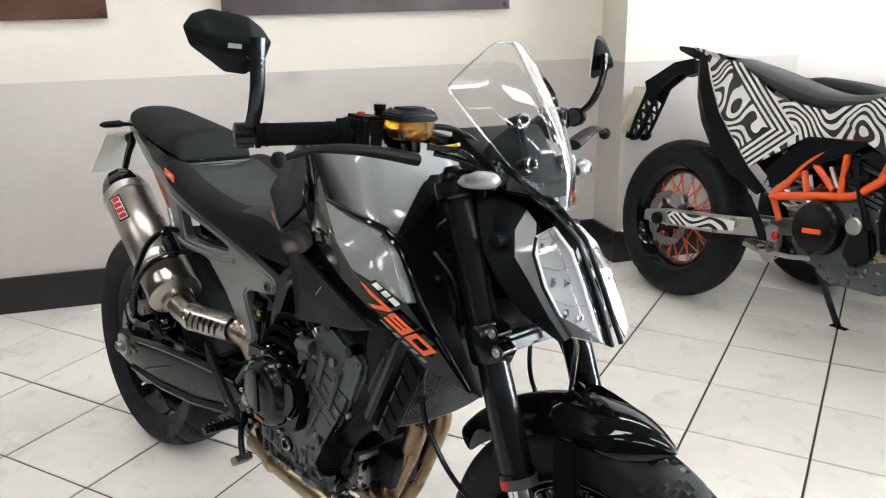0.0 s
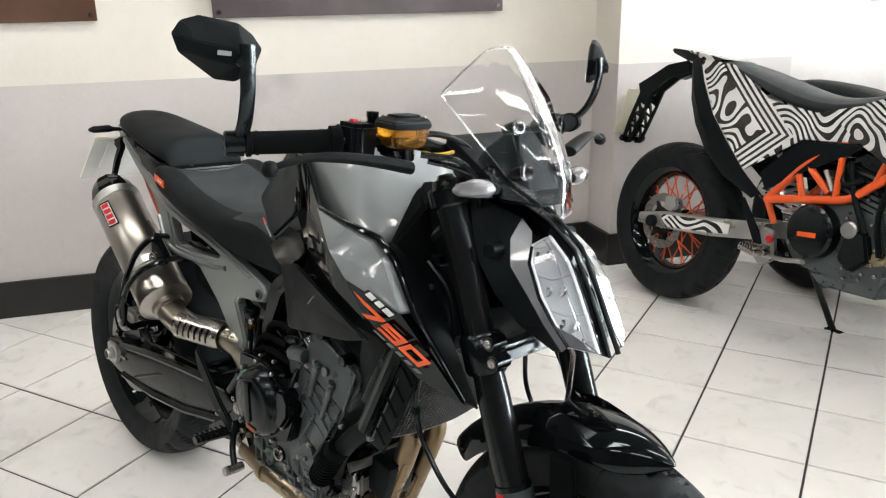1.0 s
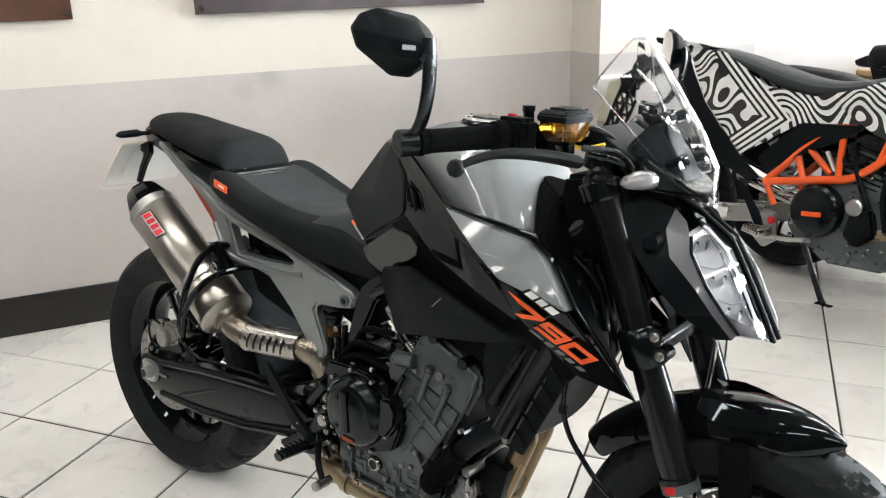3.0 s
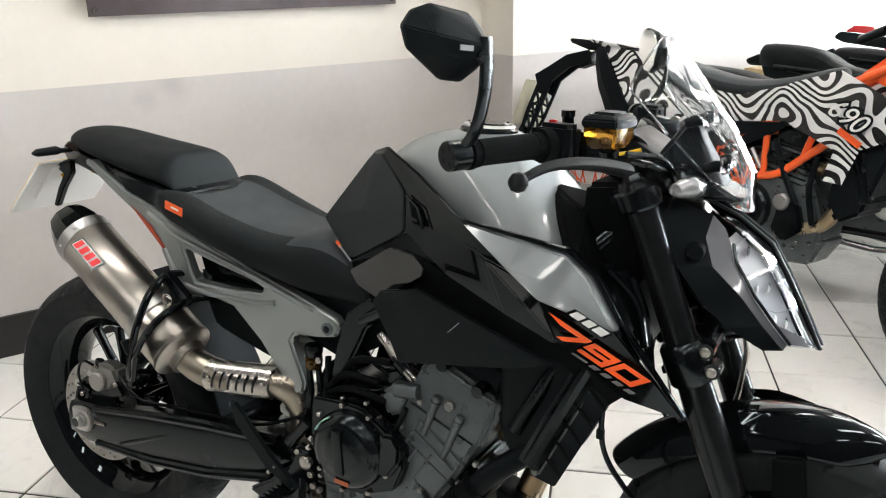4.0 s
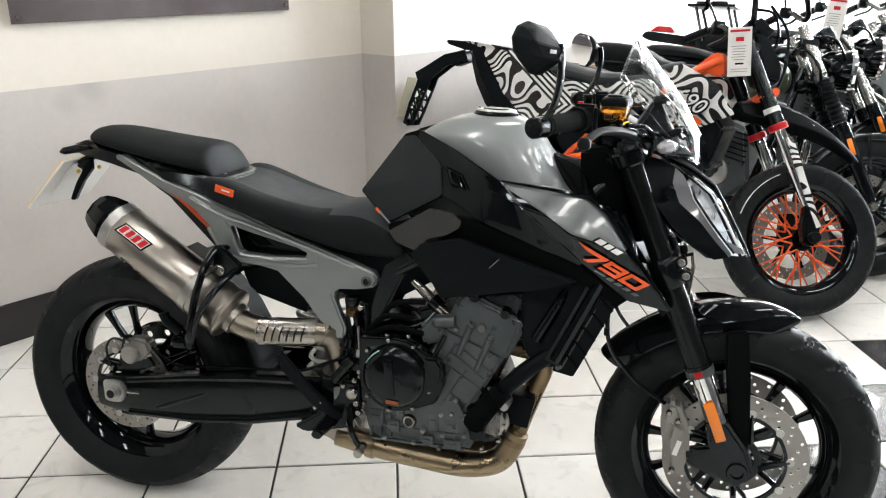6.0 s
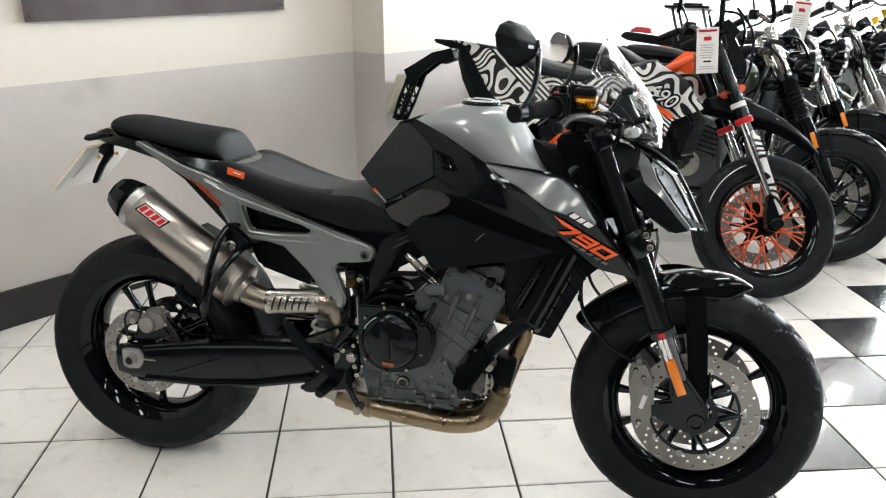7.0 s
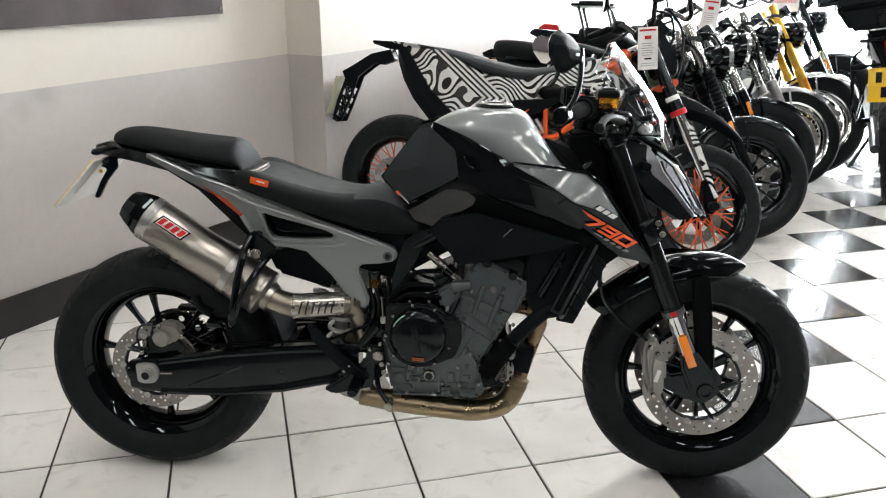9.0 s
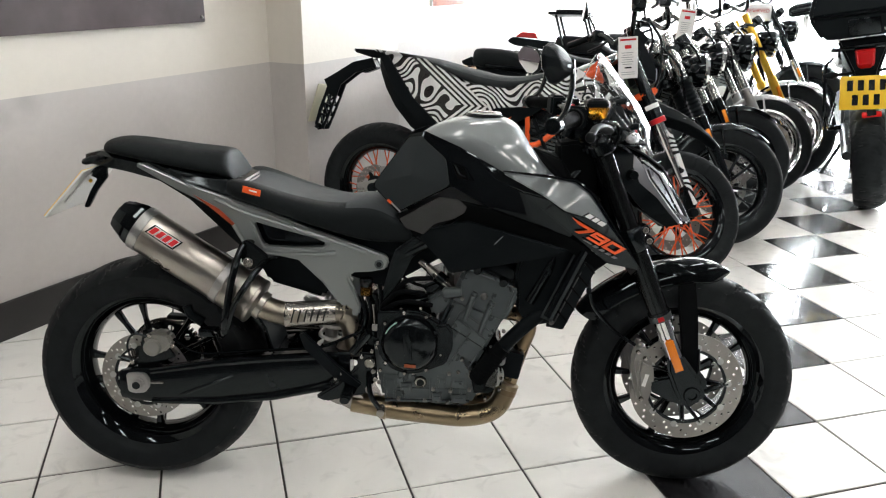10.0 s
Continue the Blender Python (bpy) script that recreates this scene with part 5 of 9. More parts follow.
part("pipe_seam", tube([(0.244, -0.047, 0.262), (0.249, -0.045, 0.276)], 0.0315, 20), M_COPPER_PIPE, bike, "weld ring on the header")
part("pipe_clamp", tube([(-0.075, -0.0755, 0.2245), (-0.092, -0.0745, 0.227)], 0.0325, 20), M_TITAN, bike, "clamp ring")
part("catalyser", hull([(x, y, z) for y in (-0.09, 0.05) for x, z in ((-0.11, 0.248), (-0.10, 0.195), (-0.20, 0.222), (-0.27, 0.262), (-0.25, 0.31), (-0.14, 0.30))], 0.02), M_STEEL, bike, "dull steel catalyser box")
part("rear_link_pipe", tube(rounded([(-0.24, -0.04, 0.28), (-0.20, -0.05, 0.36), (-0.168, -0.055, 0.42)], 0.04), 0.028, 16), M_LINK, bike, "heat tinted pipe")

# -- engine --
engine = part("engine", hull([(x, y, z) for x, z, h in ((-0.10, 0.36, 0.115), (-0.085, 0.262, 0.10), (0.15, 0.245, 0.10), (0.172, 0.29, 0.11), (0.155, 0.36, 0.12), (0.10, 0.45, 0.115), (-0.05, 0.50, 0.10), (-0.11, 0.45, 0.10)) for y in (-h, h)], 0.012), M_ENGINE, bike, "grey cast engine with black side covers")
part("cylinder", hull([(x, y, z) for x, z, h in ((0.045, 0.42, 0.118), (0.165, 0.37, 0.120), (0.235, 0.50, 0.120), (0.10, 0.555, 0.120)) for y in (-h, h)], 0.008), M_ENGINE, engine, "grey cast cylinder block")
part("cylinder_head", hull([(x, y, z) for x, z, h in ((0.095, 0.548, 0.122), (0.238, 0.488, 0.122), (0.272, 0.560, 0.118), (0.262, 0.582, 0.112), (0.205, 0.610, 0.112), (0.148, 0.636, 0.112), (0.125, 0.622, 0.118)) for y in (-h, h)], 0.008), M_ENGINE, engine, "grey cast cylinder head")
part("cam_cover", hull([(x, y, z) for x, z, h in ((0.150, 0.634, 0.10), (0.262, 0.584, 0.10), (0.275, 0.625, 0.085), (0.185, 0.672, 0.085)) for y in (-h, h)], 0.010), M_SATIN_BLACK, engine, "black cam cover")
cd = Vector((0.138, 0, 0.210)).normalized()
cx = Vector((cd.z, 0, -cd.x))


def on_cyl(a, b, y=0.0):
    """A place on the cylinder's right face, a up along it and b forward across it."""
    return Vector((0.105, -0.113 + y, 0.415)) + cd * a + cx * b


for top, low in (((0.157, -0.124, 0.562), (0.132, -0.122, 0.494)), ((0.201, -0.124, 0.537), (0.172, -0.122, 0.462))):
    part("stud_boss", tube([low, Vector(low).lerp(Vector(top), 0.85), top], [0.006, 0.008, 0.0095], 12), M_ENGINE, engine, "cast stud boss")
    part("stud", bolt(Vector(top) + Vector((0.001, -0.002, 0.004)), 0.0085, 0.007, cd), M_ENGINE, engine)
for a0, b0, a1, b1 in ((0.098, -0.040, 0.092, 0.058), (0.074, -0.040, 0.068, 0.058), (0.02, -0.036, 0.098, -0.040), (-0.02, 0.062, 0.12, 0.060), (-0.045, 0.015, 0.060, 0.012), (-0.05, -0.012, 0.05, -0.015)):
    part("cast_rib", tube([on_cyl(a0, b0, -0.009), on_cyl(a1, b1, -0.009)], [0.0024, 0.0024], 6), M_ENGINE, engine)
part("head_plug", bolt((0.183, -0.123, 0.560), 0.0095, 0.006), M_ALLOY_DULL, engine)
part("head_edge", tube([(0.140, -0.120, 0.634), (0.205, -0.120, 0.606), (0.264, -0.118, 0.580), (0.236, -0.121, 0.500)], 0.004, 6), M_ENGINE, engine)
for k, (x, z) in enumerate(((0.165, 0.622), (0.232, 0.590))):
    part("head_notch", lathe([(0, -0.126), (0.010, -0.126), (0.012, -0.120), (0.012, -0.10)], 16, at=pose(x, 0, z + 0.006)), M_SATIN_BLACK, engine)

cover = part("clutch_cover", lathe([(0, -0.172), (0.034, -0.172), (0.038, -0.170), (0.052, -0.168), (0.060, -0.166), (0.068, -0.158), (0.074, -0.148), (0.076, -0.112)], 56, at=pose(-0.007, 0, 0.437)), M_SATIN_BLACK, bike, "black round clutch cover")
part("cover_bar", box(0.020, 0.008, 0.085, (-0.012, -0.172, 0.442), 0.003, (0, -4, 0)), M_SATIN_BLACK, cover, "raised bar on the cover")
part("cover_flange", hull([(-0.007 + r * math.cos(a), y, 0.437 + r * math.sin(a)) for y in (-0.142, -0.112) for r, a in [(0.088, radians(d)) for d in range(0, 360, 24)]] + [(x, y, z) for y in (-0.142, -0.112) for x, z in ((0.102, 0.470), (0.104, 0.425), (0.086, 0.380), (-0.09, 0.52))], 0.004), M_SATIN_BLACK, cover, "black engine side cover")
part("pump_cover", hull([(x, y, z) for y in (-0.155, -0.125) for x, z in ((0.062, 0.490), (0.090, 0.492), (0.104, 0.470), (0.102, 0.440), (0.078, 0.405), (0.056, 0.41))], 0.006), M_SATIN_BLACK, cover, "black water pump cover")
for k in range(9):
    a = radians(20 + 40 * k)
    part("cover_bolt", bolt((-0.007 + 0.084 * math.cos(a), -0.143, 0.437 + 0.084 * math.sin(a)), 0.0052, 0.006), M_STEEL, cover)
# glint on the cover's shoulder, modelled as a pale green strip
part("glint_strip", tube([(-0.007 + 0.069 * math.cos(radians(d)), -0.1598, 0.437 + 0.069 * math.sin(radians(d))) for d in (118, 125, 132, 139, 146, 153)], 0.0035, 6, None, True, 0.4), material("pale_green_glint", (0.45, 0.72, 0.58), 0.3, vary=0.1, grain=200), cover, "pale green strip as a painted glint on the cover")
part("cover_mark", box(0.030, 0.001, 0.009, (-0.006, -0.1700, 0.384), 0, (8, 4, 0)), material("dull_orange_print", (0.30, 0.07, 0.02), 0.5, vary=0.1), cover, "small dull orange mark as a bar")
for x, z in ((-0.075, 0.505), (-0.03, 0.525), (-0.06, 0.465), (0.02, 0.528), (0.045, 0.505), (0.086, 0.462), (0.072, 0.376), (0.0, 0.346), (-0.095, 0.42), (0.118, 0.35), (0.15, 0.352), (-0.088, 0.352)):
    part("engine_bolt", bolt((x, -0.126 if z > 0.36 else -0.118, z), 0.0052, 0.007), M_STEEL, engine)
# raised pads, recesses and bolts of the castings
for x, z, w, h in ((-0.062, 0.318, 0.036, 0.040), (-0.020, 0.300, 0.030, 0.030), (0.075, 0.322, 0.022, 0.045), (0.118, 0.318, 0.036, 0.030), (0.062, 0.275, 0.026, 0.024), (0.120, 0.272, 0.040, 0.022)):
    part("case_pad", box(w, 0.016, h, (x, -0.108, z), 0.004), M_ENGINE, engine, "raised pad on the crankcase")
    part("pad_rib", box(w * 0.6, 0.005, h * 0.30, (x, -0.1165, z), 0.002), M_ENGINE, engine)
for x, z in ((0.094, 0.345), (-0.092, 0.318), (0.052, 0.300), (0.098, 0.296), (0.148, 0.300), (0.090, 0.262), (0.030, 0.268), (-0.040, 0.272), (0.150, 0.340), (0.128, 0.385)):
    part("case_bolt", bolt((x, -0.118, z), 0.0055, 0.007), M_CALIPER, engine)
for a, b in ((0.060, 0.078), (0.115, 0.080), (0.062, -0.060), (0.128, -0.058)):
    part("cylinder_bolt", bolt(on_cyl(a, b, -0.010), 0.0052, 0.006), M_CALIPER, engine)
part("base_joint", tube([on_cyl(0.045, -0.066, -0.002), on_cyl(0.045, 0.080, -0.002)], 0.0055, 6), M_SATIN_BLACK, engine, "dark joint line")
part("oil_line", tube(rounded([on_cyl(-0.03, -0.05, -0.020), on_cyl(0.03, -0.058, -0.022), on_cyl(0.10, -0.070, -0.016)], 0.03), 0.0055, 8), M_SATIN_BLACK, engine, "black oil line")
# lower crankcase with its ribs and drain plug
for x in (-0.075, -0.052, -0.028, 0.045, 0.062, 0.10, 0.125, 0.142):
    part("case_rib", box(0.006, 0.010, 0.062, (x, -0.108, 0.300), 0.002), M_ENGINE, engine)
for z in (0.262, 0.296, 0.336):
    part("case_rib", box(0.225, 0.010, 0.006, (0.035, -0.107, z), 0.002), M_ENGINE, engine)
part("drain_plug", lathe([(0, -0.120), (0.013, -0.120), (0.017, -0.117), (0.017, -0.10)], 20, at=pose(0.018, 0, 0.318)), M_GLOSS_BLACK, engine)
part("sight_glass", lathe([(0.010, -0.121), (0.0135, -0.1215), (0.016, -0.118)], 20, at=pose(0.018, 0, 0.318)), M_STEEL, engine)
part("sump", hull([(x, y, z) for x, z, h in ((-0.08, 0.262, 0.09), (0.15, 0.248, 0.09), (0.13, 0.225, 0.06), (-0.05, 0.235, 0.06)) for y in (-h, h)], 0.008), M_ENGINE, engine, "engine sump")
# water pump hose, starter, oil filter in front of the engine
part("coolant_hose", tube(rounded([(0.185, -0.10, 0.345), (0.215, -0.115, 0.40), (0.262, -0.12, 0.455), (0.320, -0.11, 0.505), (0.370, -0.10, 0.53)], 0.05), 0.019, 14), M_PLASTIC, bike, "black coolant hose")
hosering = part("ribbed_hose", tube(rounded([(0.165, -0.118, 0.330), (0.200, -0.128, 0.385), (0.235, -0.128, 0.425)], 0.03), 0.023, 14), M_GRIP, bike, "black ribbed hose")
for k in range(9):
    t = k / 8
    c = Vector((0.170 + 0.048 * t, -0.120 - 0.008 * t, 0.338 + 0.070 * t))
    d = Vector((0.048, -0.008, 0.07)).normalized()
    part("hose_ring", tube([c - d * 0.0022, c + d * 0.0022], 0.0255, 14), M_GRIP, hosering)
part("filter_housing", lathe([(0, -0.085), (0.028, -0.085), (0.033, -0.08), (0.033, 0.02)], 28, at=pose(0.205, 0, 0.322)), M_ALLOY, engine, "bright alloy oil filter housing")
for y in (-0.070, -0.048, -0.020):
    part("housing_rib", lathe([(0.030, y - 0.004), (0.0365, y - 0.003), (0.0365, y + 0.003), (0.030, y + 0.004)], 28, at=pose(0.205, 0, 0.322)), M_ALLOY, engine)
for a_ in range(5):
    part("housing_bolt", bolt((0.205 + 0.027 * math.cos(a_ * 1.2566), -0.086, 0.322 + 0.027 * math.sin(a_ * 1.2566)), 0.0048, 0.006), M_STEEL, engine)
part("water_pipe", tube(rounded([(0.232, -0.10, 0.372), (0.236, -0.06, 0.372), (0.240, 0.02, 0.380)], 0.02), 0.010, 10), M_ALLOY, engine, "bright alloy water pipe")
# added black body with fins, filling the gap before the engine
part("regulator", hull([(x, y, z) for y in (-0.085, 0.07) for x, z in ((0.175, 0.430), (0.215, 0.440), (0.232, 0.400), (0.228, 0.300), (0.205, 0.272), (0.165, 0.275))], 0.006), M_SATIN_BLACK, bike, "black finned filler body in front of the engine")
for k in range(6):
    part("regulator_fin", box(0.006, 0.150, 0.014, (0.231, -0.008, 0.305 + 0.018 * k), 0.001), M_SATIN_BLACK, bike)
# added black body that fills the gap above the clutch cover
part("gearbox_top", hull([(x, y, z) for y in (-0.095, 0.09) for x, z in ((-0.115, 0.44), (-0.095, 0.515), (-0.045, 0.548), (0.045, 0.556), (0.060, 0.48))], 0.008), M_SATIN_BLACK, bike, "black filler body behind the cylinder")
for k, pts in enumerate((((-0.085, -0.100, 0.52), (-0.04, -0.115, 0.57), (0.03, -0.105, 0.56)), ((-0.10, -0.100, 0.50), (-0.03, -0.118, 0.545), (0.05, -0.110, 0.53)), ((-0.06, -0.095, 0.545), (-0.02, -0.110, 0.60), (0.05, -0.100, 0.60)))):
    part("breather_hose", tube(rounded(pts, 0.03), 0.0065, 8), M_GRIP, bike, "thin black hose")
for x, z in ((-0.09, 0.505), (-0.055, 0.535), (-0.01, 0.545), (0.035, 0.545)):
    part("gearbox_bolt", bolt((x, -0.0955, z - 0.012), 0.005, 0.006), M_STEEL, bike)
part("alloy_pump", hull([(x, y, z) for y in (-0.115, -0.05) for x, z in ((0.150, 0.290), (0.178, 0.282), (0.196, 0.310), (0.192, 0.352), (0.160, 0.360))], 0.008), M_SATIN_BLACK, engine, "black pump housing")
part("regulator", box(0.055, 0.07, 0.075, (0.262, -0.02, 0.345), 0.006, (0, 12, 0)), M_PLASTIC, bike, "black regulator box")
for x, z in ((0.172, 0.33), (0.19, 0.276), (0.226, 0.30)):
    part("engine_bolt", bolt((x, -0.116, z), 0.0055, 0.008), M_STEEL, engine)
# intake and throttle pieces above the engine
part("injector_rail", tube([(0.015, -0.075, 0.640), (0.075, -0.085, 0.590), (0.105, -0.085, 0.565)], [0.010, 0.013, 0.012], 12), M_STEEL, bike, "steel injector body")
part("injector_collar", tube([(0.060, -0.083, 0.603), (0.078, -0.085, 0.588)], 0.017, 14), M_SATIN_BLACK, bike)
part("throttle_body", hull([(x, y, z) for y in (-0.09, 0.09) for x, z in ((0.02, 0.575), (0.08, 0.60), (0.11, 0.56), (0.05, 0.535))], 0.008), M_SATIN_BLACK, bike, "black throttle body")
part("thermostat", hull([(x, y, z) for y in (-0.112, -0.06) for x, z in ((0.035, 0.545), (0.075, 0.572), (0.105, 0.55), (0.085, 0.515), (0.05, 0.50))], 0.008), M_ENGINE, engine, "grey thermostat housing")
part("water_neck", tube([(0.078, -0.124, 0.568), (0.082, -0.126, 0.568), (0.125, -0.126, 0.572)], [0.012, 0.015, 0.014], 14), M_ENGINE, engine, "grey water neck")
part("air_box", hull([(x, s * y, z) for s in (-1, 1) for x, y, z in ((0.03, 0.10, 0.70), (0.12, 0.12, 0.78), (0.36, 0.14, 0.80), (0.38, 0.13, 0.70), (0.28, 0.10, 0.64), (0.10, 0.08, 0.64))], 0.01), M_PLASTIC, bike, "black air box under the tank")
for k, pts in enumerate((((-0.08, -0.06, 0.55), (-0.02, -0.085, 0.555), (0.03, -0.09, 0.545), (0.07, -0.09, 0.56)), ((-0.07, -0.07, 0.52), (0.0, -0.10, 0.535), (0.05, -0.10, 0.55), (0.09, -0.08, 0.60)), ((-0.05, -0.05, 0.60), (0.0, -0.07, 0.575), (0.04, -0.08, 0.57), (0.10, -0.09, 0.565)), ((-0.09, -0.09, 0.58), (-0.085, -0.10, 0.53), (-0.095, -0.105, 0.48), (-0.10, -0.11, 0.44)))):
    part("engine_cable", tube(rounded(pts, 0.03), 0.0045 if k < 3 else 0.006, 8), M_SATIN_BLACK, bike, "black cable")


# -- main frame --
def frame_side():
    bm = tube(rounded([(0.445, -0.045, 0.90), (0.30, -0.125, 0.76), (0.08, -0.100, 0.718), (-0.030, -0.078, 0.655)], 0.06), 0.0145, 12)
    tube(rounded([(0.43, -0.05, 0.84), (0.35, -0.12, 0.64), (0.30, -0.118, 0.545)], 0.05), 0.013, 12, bm)
    return bm


pair("main_frame", frame_side, M_SATIN_BLACK, bike, "satin black tubular main frame")


def frame_down():
    return slab([(0.040, 0.690), (0.004, 0.712), (-0.048, 0.672), (-0.060, 0.640), (-0.096, 0.512), (-0.125, 0.440), (-0.135, 0.400), (-0.130, 0.330), (-0.100, 0.325), (-0.098, 0.400), (-0.074, 0.509), (-0.020, 0.618), (-0.006, 0.648)], -0.094, -0.072, 0.006)


pair("frame_plate", frame_down, M_SATIN_BLACK, bike, "black frame plate above the footrest")
part("steering_head", tube([(0.455, 0, 0.93), (0.515, 0, 0.76)], 0.036, 20), M_SATIN_BLACK, bike, "black steering head")

# dark castings and hoses between the engine and the swingarm
part("engine_mount", hull([(x, y, z) for y in (-0.062, 0.06) for x, z in ((-0.085, 0.545), (-0.118, 0.555), (-0.150, 0.49), (-0.165, 0.42), (-0.20, 0.36), (-0.10, 0.34))], 0.01), M_SATIN_BLACK, bike, "black engine mount behind the gearbox")
for k, (dx, y) in enumerate(((0.0, -0.075), (-0.016, -0.082), (-0.030, -0.072))):
    part("brake_hose", tube(rounded([(-0.125 + dx, y, 0.545), (-0.110 + dx, y - 0.012, 0.500), (-0.122 + dx, y - 0.015, 0.445), (-0.150 + dx, y, 0.395)], 0.03), 0.006, 8), M_SATIN_BLACK, bike, "black hose")

# -- footrest and brake pedal --
rest_plate = part("heel_plate", slab([(-0.105, 0.400), (-0.095, 0.330), (-0.130, 0.285), (-0.235, 0.262), (-0.262, 0.275), (-0.20, 0.315), (-0.15, 0.36), (-0.14, 0.405)], -0.128, -0.108, 0.005), M_SATIN_BLACK, bike, "black footrest bracket")
part("heel_guard", slab([(-0.300, 0.455), (-0.285, 0.462), (-0.200, 0.372), (-0.135, 0.318), (-0.150, 0.302), (-0.215, 0.338), (-0.285, 0.412)], -0.134, -0.124, 0.004), M_PLASTIC, bike, "matte black heel guard")
part("footrest", tube([(-0.165, -0.125, 0.300), (-0.172, -0.205, 0.300)], [0.015, 0.013], 12, None, True, 0.7), M_SATIN_BLACK, bike, "black footrest peg")
for k in range(6):
    part("peg_tooth", box(0.028, 0.005, 0.012, (-0.170, -0.138 - 0.012 * k, 0.306), 0.002), M_SATIN_BLACK, bike)
pedal = part("brake_pedal", tube(rounded([(-0.118, -0.136, 0.345), (-0.112, -0.150, 0.290), (-0.085, -0.160, 0.258)], 0.03), 0.007, 10), M_SATIN_BLACK, bike, "black rear brake pedal")
part("pedal_tip", tube([(-0.083, -0.142, 0.256), (-0.083, -0.186, 0.256)], [0.0095, 0.0095], 12), M_STEEL, pedal, "knurled steel pedal tip")
for k in range(5):
    part("pedal_ring", tube([(-0.083, -0.152 - 0.007 * k, 0.256), (-0.083, -0.155 - 0.007 * k, 0.256)], 0.0105, 12), M_STEEL, pedal)
part("pivot_bolt", bolt((-0.114, -0.128, 0.376), 0.0135, 0.010), M_STEEL, bike, "large steel pivot bolt")
for x, z, r in ((-0.105, 0.352, 0.0065), (-0.100, 0.330, 0.0065), (-0.108, 0.408, 0.006), (-0.135, 0.392, 0.006), (-0.100, 0.575, 0.007), (-0.19, 0.345, 0.005), (-0.205, 0.33, 0.005), (-0.118, 0.300, 0.010)):
    part("bracket_bolt", bolt((x, -0.128 if z < 0.42 else -0.104, z), r, 0.006), M_STEEL, bike)
master = part("rear_master_cylinder", tube([(-0.115, -0.120, 0.455), (-0.160, -0.120, 0.40)], 0.012, 12), M_SATIN_BLACK, bike, "black rear brake master cylinder")
part("push_rod", tube([(-0.104, -0.108, 0.530), (-0.100, -0.112, 0.475)], 0.004, 8), M_STEEL, master, "steel linkage rod")
part("rod_end", box(0.016, 0.010, 0.018, (-0.100, -0.113, 0.468), 0.003), M_ALLOY, master)
part("fluid_cup", lathe([(0, 0.03), (0.016, 0.03), (0.018, 0.026), (0.017, 0.014), (0.015, 0.010), (0.014, -0.016), (0, -0.018)], 20, "Z", at=pose(-0.125, -0.088, 0.565)), [M_SATIN_BLACK], bike, "rear brake fluid cup")
part("fluid_level", lathe([(0.0155, 0.008), (0.0162, 0.006), (0.0162, -0.012), (0.0155, -0.014)], 20, "Z", at=pose(-0.125, -0.088, 0.565)), M_FLUID, bike, "amber fluid in the cup")

# -- front fork --
FD = Vector((0.278, 0, -0.695)).normalized()
FT = Vector((0.448, 0, 0.985))


